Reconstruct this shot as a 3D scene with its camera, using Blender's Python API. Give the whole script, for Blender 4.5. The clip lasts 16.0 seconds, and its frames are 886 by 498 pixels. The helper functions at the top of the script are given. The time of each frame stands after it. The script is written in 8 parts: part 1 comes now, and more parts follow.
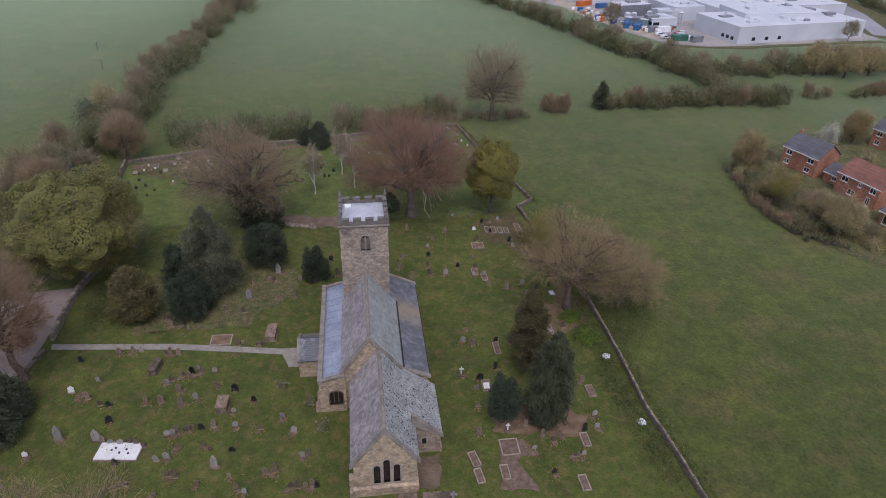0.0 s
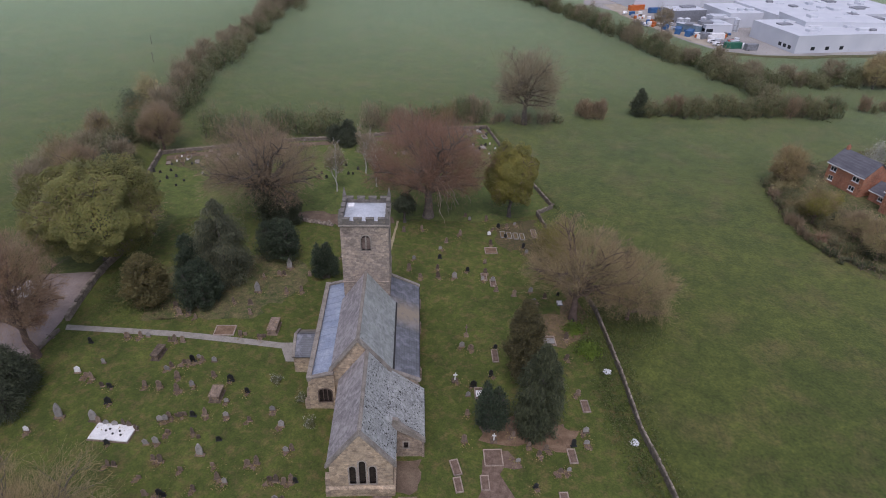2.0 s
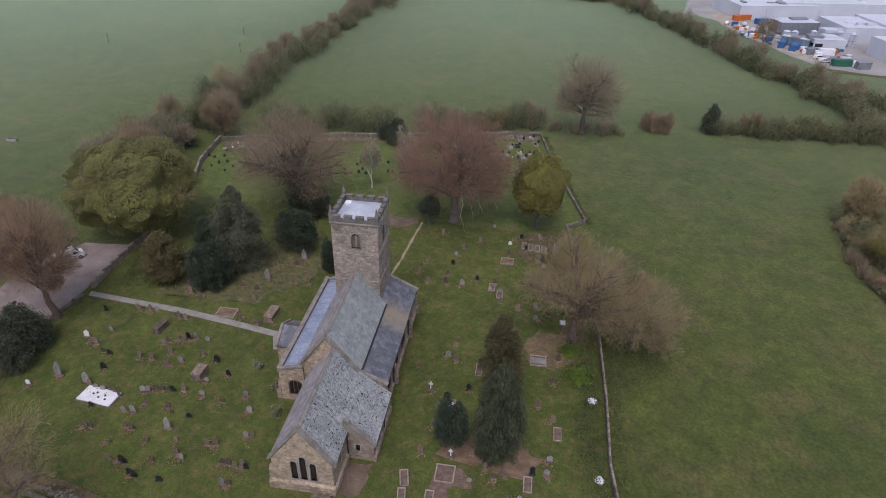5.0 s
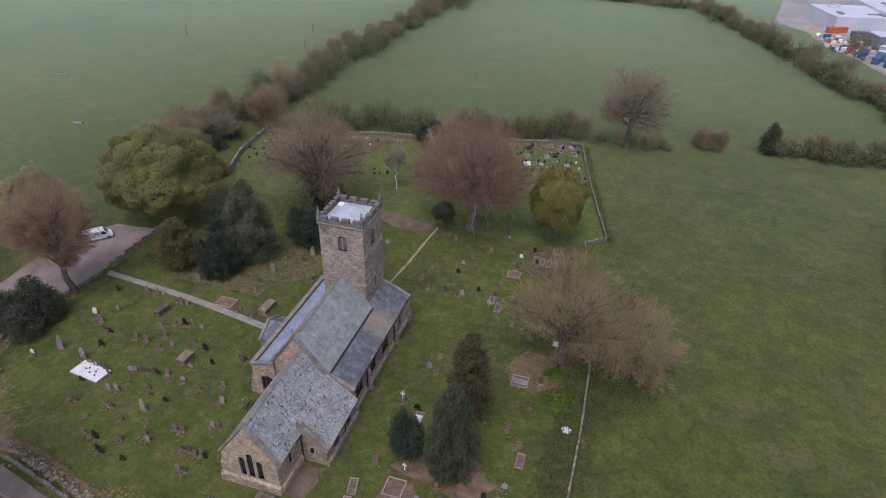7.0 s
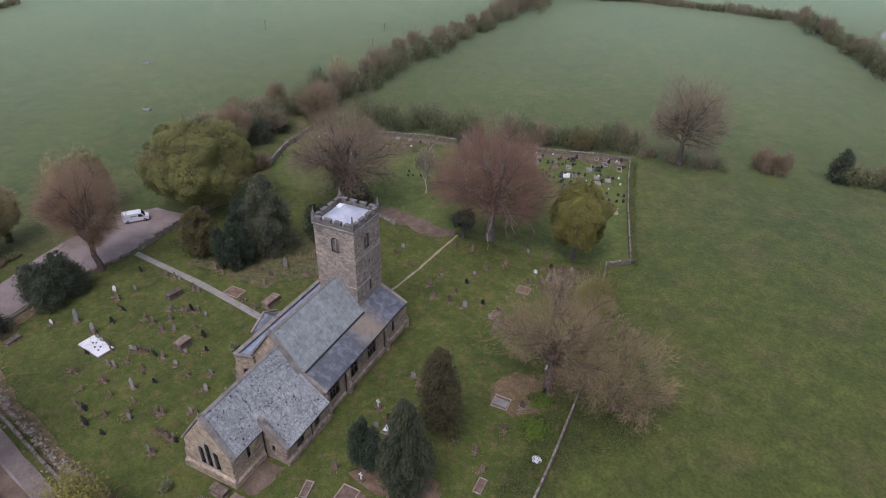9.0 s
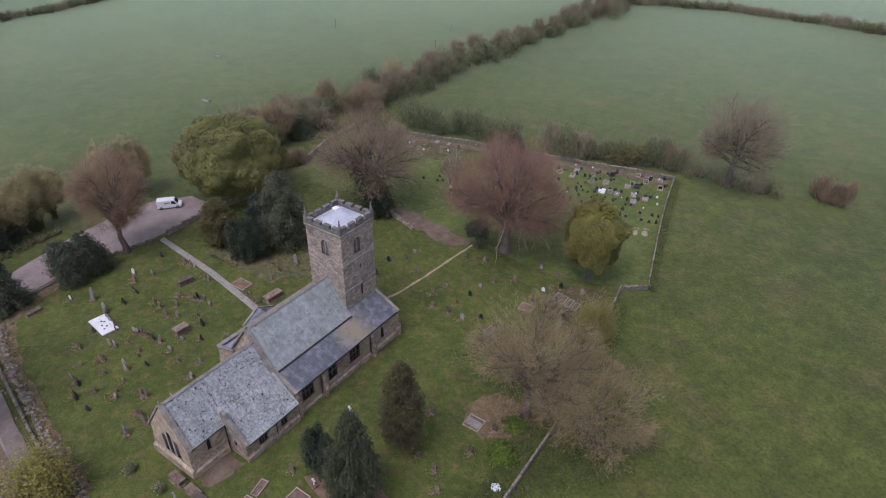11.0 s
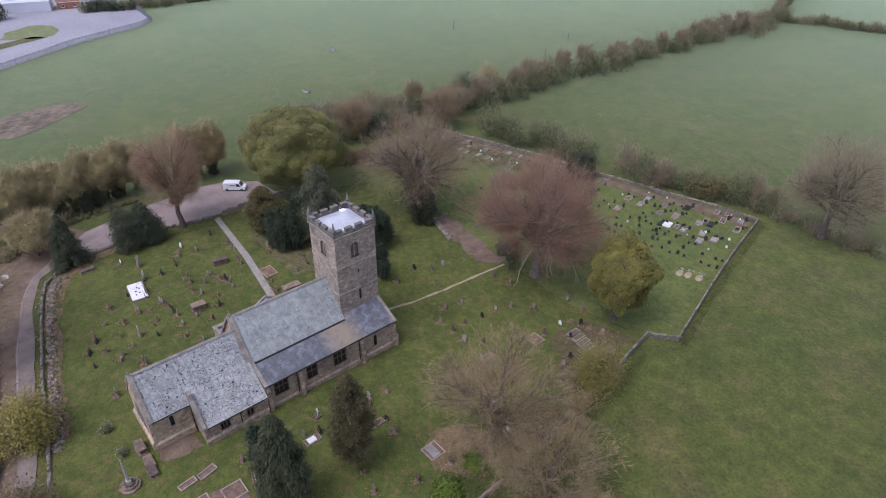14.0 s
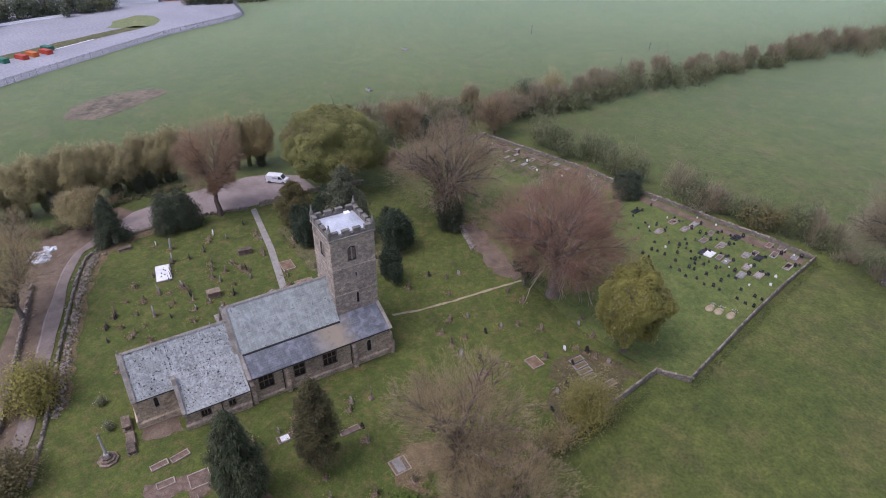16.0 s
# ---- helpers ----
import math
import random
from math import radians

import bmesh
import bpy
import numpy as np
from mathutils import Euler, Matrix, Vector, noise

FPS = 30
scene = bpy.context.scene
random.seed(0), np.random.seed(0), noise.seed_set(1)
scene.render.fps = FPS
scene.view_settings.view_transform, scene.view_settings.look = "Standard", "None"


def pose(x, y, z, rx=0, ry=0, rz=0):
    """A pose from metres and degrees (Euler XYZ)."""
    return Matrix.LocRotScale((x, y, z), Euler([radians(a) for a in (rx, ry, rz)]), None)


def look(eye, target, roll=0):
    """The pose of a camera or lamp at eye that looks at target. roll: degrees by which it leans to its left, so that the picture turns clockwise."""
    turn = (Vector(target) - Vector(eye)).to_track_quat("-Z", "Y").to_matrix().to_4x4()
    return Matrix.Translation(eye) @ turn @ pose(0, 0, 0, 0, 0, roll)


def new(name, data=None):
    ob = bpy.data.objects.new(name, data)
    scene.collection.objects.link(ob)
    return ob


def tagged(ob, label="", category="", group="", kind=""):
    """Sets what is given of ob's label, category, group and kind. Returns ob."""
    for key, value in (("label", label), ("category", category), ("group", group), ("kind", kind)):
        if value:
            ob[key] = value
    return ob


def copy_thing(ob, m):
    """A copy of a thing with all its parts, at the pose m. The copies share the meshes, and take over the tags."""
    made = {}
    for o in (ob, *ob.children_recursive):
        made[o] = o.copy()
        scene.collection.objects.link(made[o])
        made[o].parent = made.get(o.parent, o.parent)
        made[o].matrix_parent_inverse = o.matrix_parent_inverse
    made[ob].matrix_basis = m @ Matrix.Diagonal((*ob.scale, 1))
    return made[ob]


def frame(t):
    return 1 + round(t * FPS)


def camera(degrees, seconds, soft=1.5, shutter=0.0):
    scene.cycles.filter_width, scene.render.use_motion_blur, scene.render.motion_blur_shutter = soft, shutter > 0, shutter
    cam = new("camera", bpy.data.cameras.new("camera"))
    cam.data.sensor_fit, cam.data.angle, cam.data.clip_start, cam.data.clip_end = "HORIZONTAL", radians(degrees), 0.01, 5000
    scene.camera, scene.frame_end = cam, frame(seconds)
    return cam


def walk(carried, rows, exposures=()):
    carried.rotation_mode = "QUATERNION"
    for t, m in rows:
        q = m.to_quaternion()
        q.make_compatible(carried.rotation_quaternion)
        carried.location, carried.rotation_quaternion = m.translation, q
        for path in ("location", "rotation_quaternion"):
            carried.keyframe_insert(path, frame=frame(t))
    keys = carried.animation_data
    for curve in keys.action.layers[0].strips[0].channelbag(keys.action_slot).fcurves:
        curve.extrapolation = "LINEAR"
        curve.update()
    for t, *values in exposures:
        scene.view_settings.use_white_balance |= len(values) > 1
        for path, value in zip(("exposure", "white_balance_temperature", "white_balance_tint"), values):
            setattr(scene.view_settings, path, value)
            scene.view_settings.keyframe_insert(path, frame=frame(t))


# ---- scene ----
# camera and its flight
cam = camera(71.6, 16.0, 0.95)
METRES, EYE, TILT, LEAN, TURN = 96.35, 63.3, 0.0, 0.0, -0.9
ROWS = [
    (0.0, 0.0, 0.0, 0.0, 0.84, -32.13, -1.35),
    (0.5, 0.0173, 0.0027, 0.0002, 2.02, -32.14, -1.37),
    (1.0, 0.0366, 0.0061, 0.0007, 3.41, -32.15, -1.4),
    (1.5, 0.0543, 0.0097, 0.0012, 4.86, -32.18, -1.39),
    (2.0, 0.0735, 0.0139, 0.0017, 6.32, -32.21, -1.41),
    (2.5, 0.0914, 0.0184, 0.0019, 7.69, -32.23, -1.42),
    (3.0, 0.1109, 0.0237, 0.0021, 9.23, -32.24, -1.36),
    (3.5, 0.1342, 0.0299, 0.0017, 10.8, -32.24, -1.34),
    (4.0, 0.1652, 0.0391, 0.0008, 13.03, -32.25, -1.26),
    (6.5, 0.3187, 0.116, 0.007, 22.79, -32.49, -1.16),
    (7.0, 0.3491, 0.1359, 0.0081, 25.45, -32.52, -1.07),
    (7.5, 0.3764, 0.1555, 0.0089, 27.72, -32.55, -1.02),
    (8.0, 0.4043, 0.1777, 0.0098, 30.07, -32.58, -0.96),
    (8.5, 0.4301, 0.1999, 0.0108, 32.16, -32.59, -0.94),
    (9.0, 0.4556, 0.2241, 0.0123, 34.49, -32.6, -0.89),
    (11.5, 0.5657, 0.358, 0.0175, 45.62, -32.66, -0.67),
    (12.0, 0.584, 0.3875, 0.0182, 48.33, -32.65, -0.67),
    (12.5, 0.6001, 0.4159, 0.0188, 50.93, -32.65, -0.65),
    (13.0, 0.6167, 0.4468, 0.0191, 53.2, -32.66, -0.63),
    (13.5, 0.6306, 0.477, 0.0197, 55.32, -32.68, -0.61),
    (14.0, 0.6445, 0.5101, 0.0204, 57.62, -32.66, -0.57),
    (14.5, 0.6563, 0.5416, 0.0209, 59.71, -32.64, -0.53),
    (15.0, 0.6669, 0.5754, 0.0214, 62.1, -32.64, -0.53),
    (15.5, 0.6755, 0.6075, 0.0222, 64.61, -32.64, -0.5),
    (16.0, 0.6831, 0.6422, 0.0232, 67.19, -32.67, -0.47),
]
walk(cam, [(t, pose(0, 0, EYE, TILT, LEAN, TURN) @ pose(METRES * x, METRES * y, METRES * z, 90 + pitch, roll, yaw)) for t, x, y, z, yaw, pitch, roll in ROWS],
     [(0.0, 0.33, 6080, 24), (4.0, 0.36, 6080, 24), (7.0, 0.43, 6000, 24), (9.0, 0.49, 5930, 25), (11.5, 0.58, 5880, 26), (12.5, 0.71, 5850, 27), (16.0, 0.8, 5850, 27)])

# ---- world and sun: an overcast spring day ----
world = bpy.data.worlds.new("overcast_sky")
scene.world = world
world.use_nodes = True
wn, wl = world.node_tree.nodes, world.node_tree.links
sky = wn.new("ShaderNodeTexSky")
sky.sky_type = "NISHITA"
sky.sun_disc = False
sky.sun_elevation = radians(61)
sky.sun_rotation = radians(176)
sky.dust_density = 1.5
grey = wn.new("ShaderNodeHueSaturation")
grey.inputs["Saturation"].default_value = 0.45
wl.new(sky.outputs["Color"], grey.inputs["Color"])
wl.new(grey.outputs["Color"], wn["Background"].inputs["Color"])
wn["Background"].inputs["Strength"].default_value = 0.13
sun = new("sun", bpy.data.lights.new("sun", "SUN"))
sun.data.energy = 1.1
sun.data.angle = radians(30)
sun.data.color = (1.0, 0.96, 0.9)
sun.matrix_world = look((5, -5, 120), (0, 60, 0))

# ---- materials ----
MATS = {}


def material(name, rough=0.8, metal=0.0):
    m = bpy.data.materials.new(name)
    m.use_nodes = True
    b = m.node_tree.nodes["Principled BSDF"]
    b.inputs["Roughness"].default_value = rough
    b.inputs["Metallic"].default_value = metal
    b.inputs["Specular IOR Level"].default_value = 0.3
    MATS[name] = m
    return m, m.node_tree.nodes, m.node_tree.links, b


def noise_tex(n, l, src, scale, detail=5.0, rough=0.6, dist=0.0):
    t = n.new("ShaderNodeTexNoise")
    t.inputs["Scale"].default_value = scale
    t.inputs["Detail"].default_value = detail
    t.inputs["Roughness"].default_value = rough
    t.inputs["Distortion"].default_value = dist
    l.new(src, t.inputs["Vector"])
    return t.outputs["Fac"]


def ramp(n, l, fac, stops):
    r = n.new("ShaderNodeValToRGB")
    e = r.color_ramp.elements
    while len(e) < len(stops):
        e.new(0.5)
    for k, (p, c) in zip(e, stops):
        k.position = p
        k.color = (*c, 1) if len(c) == 3 else c
    l.new(fac, r.inputs["Fac"])
    return r.outputs["Color"]


def mix(n, l, fac, a, b, mode="MIX"):
    x = n.new("ShaderNodeMix")
    x.data_type = "RGBA"
    x.blend_type = mode
    if isinstance(fac, float):
        x.inputs[0].default_value = fac
    else:
        l.new(fac, x.inputs[0])
    for k, v in ((6, a), (7, b)):
        if isinstance(v, tuple):
            x.inputs[k].default_value = (*v, 1)
        else:
            l.new(v, x.inputs[k])
    return x.outputs[2]


def bump(n, l, b, height, strength=0.4, dist=0.05):
    k = n.new("ShaderNodeBump")
    k.inputs["Strength"].default_value = strength
    k.inputs["Distance"].default_value = dist
    l.new(height, k.inputs["Height"])
    l.new(k.outputs["Normal"], b.inputs["Normal"])


def mottled(name, dark, mid, light, scale=1.0, fine=12.0, rough=0.85, metal=0.0, relief=0.3, spots=None, vary=0.0, island=0.0):
    """Two scales of noise between three colours, with optional spots (colour, scale, threshold)."""
    m, n, l, b = material(name, rough, metal)
    co = n.new("ShaderNodeTexCoord").outputs["Object"]
    big = noise_tex(n, l, co, scale, 4.0, 0.55, 0.3)
    small = noise_tex(n, l, co, fine, 6.0, 0.7)
    c = ramp(n, l, big, [(0.3, dark), (0.5, mid), (0.72, light)])
    g = ramp(n, l, small, [(0.25, (0.55, 0.55, 0.55)), (0.75, (1.35, 1.35, 1.35))])
    c = mix(n, l, 0.8, c, g, "MULTIPLY")
    if spots:
        sc, thr = spots[1], spots[2]
        s = noise_tex(n, l, co, sc, 3.0, 0.6, 0.6)
        f = ramp(n, l, s, [(thr, (0, 0, 0)), (thr + 0.05, (1, 1, 1))])
        c = mix(n, l, f, c, spots[0])
    if island:
        gi = n.new("ShaderNodeNewGeometry")
        v = ramp(n, l, gi.outputs["Random Per Island"], [(0.0, (1 - island, 1 - island, 1 - island)), (1.0, (1 + island, 1 + island, 1 + island))])
        c = mix(n, l, 1.0, c, v, "MULTIPLY")
    if vary:
        oi = n.new("ShaderNodeObjectInfo").outputs["Random"]
        v = ramp(n, l, oi, [(0.0, (1 - vary, 1 - vary, 1 - vary)), (1.0, (1 + vary, 1 + vary * 0.9, 1 + vary * 0.8))])
        c = mix(n, l, 1.0, c, v, "MULTIPLY")
    l.new(c, b.inputs["Base Color"])
    if relief:
        bump(n, l, b, small, relief, 0.04)
    return m


def grass(name, a, b_, c_, dry, patch=0.03, tuft=0.9, dryness=0.62, sheen=0.05, grit=1.0):
    m, n, l, b = material(name, 0.95)
    tilt = n.new("ShaderNodeMapping")
    tilt.inputs["Location"].default_value = (3.1, 7.7, 4.37)
    tilt.inputs["Rotation"].default_value = (0.62, 0.47, 0.3)
    l.new(n.new("ShaderNodeTexCoord").outputs["Object"], tilt.inputs["Vector"])
    co = tilt.outputs[0]
    big = noise_tex(n, l, co, patch, 5.0, 0.6, 0.4)
    med = noise_tex(n, l, co, patch * 7, 4.0, 0.65, 0.2)
    fin = noise_tex(n, l, co, tuft, 8.0, 0.75)
    c = ramp(n, l, big, [(0.3, a), (0.5, b_), (0.7, c_)])
    d = ramp(n, l, med, [(dryness - 0.12, (0, 0, 0)), (dryness + 0.1, (0.75, 0.75, 0.75))])
    c = mix(n, l, d, c, dry)
    g = ramp(n, l, fin, [(0.28, (0.42, 0.45, 0.42)), (0.72, (1.5, 1.46, 1.36))])
    c = mix(n, l, 0.85 * grit, c, g, "MULTIPLY")
    fleck = noise_tex(n, l, co, tuft * 3.4, 3.0, 0.6)
    g3 = ramp(n, l, fleck, [(0.34, (0.55, 0.6, 0.6)), (0.5, (1.0, 1.0, 1.0)), (0.68, (1.4, 1.3, 1.15))])
    c = mix(n, l, 0.8 * grit, c, g3, "MULTIPLY")
    mot = noise_tex(n, l, co, tuft * 0.33, 5.0, 0.6)
    g2 = ramp(n, l, mot, [(0.3, (0.74, 0.78, 0.76)), (0.7, (1.24, 1.2, 1.14))])
    c = mix(n, l, 0.9, c, g2, "MULTIPLY")
    l.new(c, b.inputs["Base Color"])
    # Sheen pales the grass at grazing angles, standing in for distant haze.
    b.inputs["Sheen Weight"].default_value = sheen
    b.inputs["Sheen Roughness"].default_value = 0.28
    b.inputs["Sheen Tint"].default_value = (0.78, 1.0, 0.66, 1)
    bump(n, l, b, fleck, 0.6, 0.1)
    return m


def masonry(name, base, alt, mortar, bw=0.5, bh=0.26, rough=0.9):
    """Coursed rubble: uneven stones with pale joints and weather stains."""
    m, n, l, b = material(name, rough)
    co = n.new("ShaderNodeTexCoord").outputs["Object"]
    sep = n.new("ShaderNodeSeparateXYZ")
    l.new(co, sep.inputs[0])
    add = n.new("ShaderNodeMath")
    l.new(sep.outputs["X"], add.inputs[0])
    l.new(sep.outputs["Y"], add.inputs[1])
    com = n.new("ShaderNodeCombineXYZ")
    l.new(add.outputs[0], com.inputs["X"])
    l.new(sep.outputs["Z"], com.inputs["Y"])
    wob = n.new("ShaderNodeTexNoise")
    wob.inputs["Scale"].default_value = 1.9
    l.new(com.outputs[0], wob.inputs["Vector"])
    off = n.new("ShaderNodeVectorMath")
    off.operation = "MULTIPLY_ADD"
    l.new(wob.outputs["Color"], off.inputs[0])
    off.inputs[1].default_value = (0.55, 0.34, 0)
    l.new(com.outputs[0], off.inputs[2])
    br = n.new("ShaderNodeTexBrick")
    br.inputs["Scale"].default_value = 1.0
    br.inputs["Brick Width"].default_value = bw
    br.inputs["Row Height"].default_value = bh
    br.inputs["Mortar Size"].default_value = 0.012
    br.inputs["Mortar Smooth"].default_value = 0.4
    br.inputs["Color1"].default_value = (*base, 1)
    br.inputs["Color2"].default_value = (*alt, 1)
    br.inputs["Mortar"].default_value = (*mortar, 1)
    l.new(off.outputs[0], br.inputs["Vector"])
    vo = n.new("ShaderNodeTexVoronoi")
    vo.inputs["Scale"].default_value = 0.9 / bw
    ma = n.new("ShaderNodeMapping")
    ma.inputs["Scale"].default_value = (1.0, 1.7, 1.0)
    l.new(off.outputs[0], ma.inputs["Vector"])
    l.new(ma.outputs[0], vo.inputs["Vector"])
    cell = ramp(n, l, vo.outputs["Color"], [(0.15, (0.74, 0.72, 0.71)), (0.45, (0.97, 0.95, 0.93)), (0.7, (1.07, 1.02, 0.95)), (0.9, (1.3, 1.25, 1.2))])
    st = noise_tex(n, l, co, 0.35, 5.0, 0.65, 0.5)
    stain = ramp(n, l, st, [(0.28, (0.55, 0.53, 0.52)), (0.5, (0.95, 0.94, 0.93)), (0.74, (1.22, 1.17, 1.08))])
    c = mix(n, l, 0.9, br.outputs["Color"], cell, "MULTIPLY")
    c = mix(n, l, 0.9, c, stain, "MULTIPLY")
    sp = noise_tex(n, l, co, 2.6, 7.0, 0.78)
    g = ramp(n, l, sp, [(0.28, (0.45, 0.45, 0.46)), (0.72, (1.5, 1.48, 1.45))])
    c = mix(n, l, 0.8, c, g, "MULTIPLY")
    l.new(c, b.inputs["Base Color"])
    bump(n, l, b, sp, 0.5, 0.06)
    return m


def roofing(name, dark, light, course, along, lichen=None, stain=None, rough=0.6):
    """Slates in courses down the slope; lichen as spots; stain as a broad patch of another colour."""
    m, n, l, b = material(name, rough)
    co = n.new("ShaderNodeTexCoord").outputs["Object"]
    sep = n.new("ShaderNodeSeparateXYZ")
    l.new(co, sep.inputs[0])
    com = n.new("ShaderNodeCombineXYZ")
    l.new(sep.outputs["Y"], com.inputs["X"])
    l.new(sep.outputs["Z"], com.inputs["Y"])
    br = n.new("ShaderNodeTexBrick")
    br.inputs["Scale"].default_value = 1.0
    br.inputs["Brick Width"].default_value = along
    br.inputs["Row Height"].default_value = course
    br.inputs["Mortar Size"].default_value = 0.012
    br.inputs["Color1"].default_value = (*dark, 1)
    br.inputs["Color2"].default_value = (*light, 1)
    br.inputs["Mortar"].default_value = (*[v * 0.8 for v in dark], 1)
    l.new(com.outputs[0], br.inputs["Vector"])
    big = noise_tex(n, l, co, 0.45, 5.0, 0.65, 0.6)
    w = ramp(n, l, big, [(0.3, (0.72, 0.72, 0.74)), (0.7, (1.2, 1.2, 1.18))])
    c = mix(n, l, 0.9, br.outputs["Color"], w, "MULTIPLY")
    st = n.new("ShaderNodeTexNoise")
    st.inputs["Scale"].default_value = 1.6
    st.inputs["Detail"].default_value = 4.0
    mp = n.new("ShaderNodeMapping")
    mp.inputs["Scale"].default_value = (0.25, 2.2, 0.25)
    l.new(co, mp.inputs["Vector"])
    l.new(mp.outputs[0], st.inputs["Vector"])
    streak = ramp(n, l, st.outputs["Fac"], [(0.3, (0.82, 0.82, 0.82)), (0.7, (1.15, 1.15, 1.15))])
    c = mix(n, l, 0.8, c, streak, "MULTIPLY")
    for col, sc, thr, area, edge in lichen or ():
        s = noise_tex(n, l, co, sc, 2.5, 0.55, 0.5)
        a = noise_tex(n, l, co, area, 3.0, 0.5)
        p = n.new("ShaderNodeMath")
        p.operation = "MULTIPLY_ADD"
        l.new(a, p.inputs[0])
        p.inputs[1].default_value = 0.35
        l.new(s, p.inputs[2])
        f = ramp(n, l, p.outputs[0], [(thr, (0, 0, 0)), (thr + edge, (0.9, 0.9, 0.9))])
        c = mix(n, l, f, c, col)
    if stain:
        col, y0, y1 = stain
        rng = n.new("ShaderNodeMapRange")
        rng.inputs["From Min"].default_value = y0
        rng.inputs["From Max"].default_value = y1
        l.new(sep.outputs["Y"], rng.inputs["Value"])
        k = ramp(n, l, rng.outputs[0], [(0.0, (0, 0, 0)), (0.4, (0.95, 0.95, 0.95)), (0.65, (0.95, 0.95, 0.95)), (1.0, (0, 0, 0))])
        pa = noise_tex(n, l, co, 0.7, 4.0, 0.6, 0.8)
        pr = ramp(n, l, pa, [(0.25, (0.1, 0.1, 0.1)), (0.5, (1, 1, 1))])
        f = mix(n, l, 1.0, k, pr, "MULTIPLY")
        c = mix(n, l, f, c, col)
    l.new(c, b.inputs["Base Color"])
    bump(n, l, b, br.outputs["Fac"], 0.25, 0.03)
    return m


def foliage(name, cols, rough=0.7, through_leaf=0.4):
    """Leaf colour drawn leaf by leaf, with a slow change over the crown."""
    m, n, l, b = material(name, rough)
    geo = n.new("ShaderNodeNewGeometry")
    c = ramp(n, l, geo.outputs["Random Per Island"], [(i / (len(cols) - 1), k) for i, k in enumerate(cols)])
    co = n.new("ShaderNodeTexCoord").outputs["Object"]
    s = noise_tex(n, l, co, 0.35, 4.0, 0.6)
    g = ramp(n, l, s, [(0.3, (0.65, 0.68, 0.7)), (0.7, (1.3, 1.25, 1.15))])
    c = mix(n, l, 0.8, c, g, "MULTIPLY")
    l.new(c, b.inputs["Base Color"])
    # Slight sheen lifts the dark leaves, as haze would.
    b.inputs["Sheen Weight"].default_value = 0.12
    b.inputs["Sheen Roughness"].default_value = 0.5
    tr = n.new("ShaderNodeBsdfTranslucent")
    l.new(c, tr.inputs["Color"])
    ms = n.new("ShaderNodeMixShader")
    ms.inputs[0].default_value = through_leaf
    l.new(b.outputs[0], ms.inputs[1])
    l.new(tr.outputs[0], ms.inputs[2])
    l.new(ms.outputs[0], n["Material Output"].inputs["Surface"])
    return m


grass("pasture", (0.053, 0.071, 0.016), (0.067, 0.084, 0.0185), (0.083, 0.097, 0.022), (0.108, 0.094, 0.038), 0.02, 0.7, 0.6, 1.0, 0.75)
# Turf with the shade of the trees mixed into its colours.
grass("shaded_turf", (0.05, 0.056, 0.02), (0.07, 0.07, 0.028), (0.09, 0.08, 0.036), (0.125, 0.09, 0.058), 0.3, 1.6, 0.5, 0.05, 0.8)
grass("mown_grass", (0.054, 0.073, 0.016), (0.071, 0.093, 0.02), (0.092, 0.11, 0.026), (0.14, 0.104, 0.048), 0.11, 1.3, 0.6, 0.05, 0.7)
grass("cemetery_grass", (0.075, 0.103, 0.028), (0.093, 0.122, 0.033), (0.113, 0.136, 0.04), (0.15, 0.125, 0.058), 0.11, 1.3, 0.64, 0.06, 0.7)
grass("thin_turf", (0.085, 0.085, 0.03), (0.13, 0.1, 0.05), (0.17, 0.122, 0.075), (0.18, 0.125, 0.085), 0.3, 1.6, 0.5, 0.05, 0.8)
grass("worn_ground", (0.07, 0.056, 0.042), (0.12, 0.096, 0.075), (0.17, 0.135, 0.108), (0.19, 0.15, 0.12), 0.06, 0.5, 0.52, 0.25, 0.8)
grass("worn_pasture", (0.055, 0.068, 0.02), (0.075, 0.082, 0.028), (0.095, 0.092, 0.038), (0.12, 0.098, 0.058), 0.05, 0.7, 0.5, 0.2, 0.8)
grass("island_grass", (0.11, 0.135, 0.05), (0.14, 0.16, 0.06), (0.17, 0.175, 0.075), (0.19, 0.17, 0.09), 0.1, 1.0, 0.6, 0.3)
grass("rough_grass", (0.05, 0.075, 0.022), (0.07, 0.09, 0.03), (0.1, 0.1, 0.045), (0.15, 0.12, 0.07), 0.12, 1.6, 0.5)
mottled("bare_soil", (0.12, 0.078, 0.047), (0.18, 0.12, 0.075), (0.24, 0.168, 0.11), 0.8, 7, relief=0.6)
mottled("grave_soil", (0.105, 0.07, 0.051), (0.155, 0.108, 0.08), (0.205, 0.15, 0.115), 1.4, 8, relief=0.6)
mottled("kerb_stone", (0.22, 0.175, 0.145), (0.3, 0.245, 0.2), (0.38, 0.32, 0.27), 1.6, 12, vary=0.25)
mottled("roof_moss", (0.018, 0.018, 0.015), (0.03, 0.03, 0.024), (0.05, 0.048, 0.034), 3.0, 20, relief=0.6)
mottled("leaf_litter", (0.105, 0.075, 0.052), (0.15, 0.109, 0.076), (0.185, 0.14, 0.096), 0.5, 6, relief=0.6)
mottled("trodden_path", (0.22, 0.18, 0.105), (0.31, 0.26, 0.16), (0.37, 0.31, 0.2), 0.8, 5)
mottled("gravel_drive", (0.2, 0.162, 0.143), (0.255, 0.208, 0.187), (0.31, 0.258, 0.236), 0.25, 6, relief=0.4)
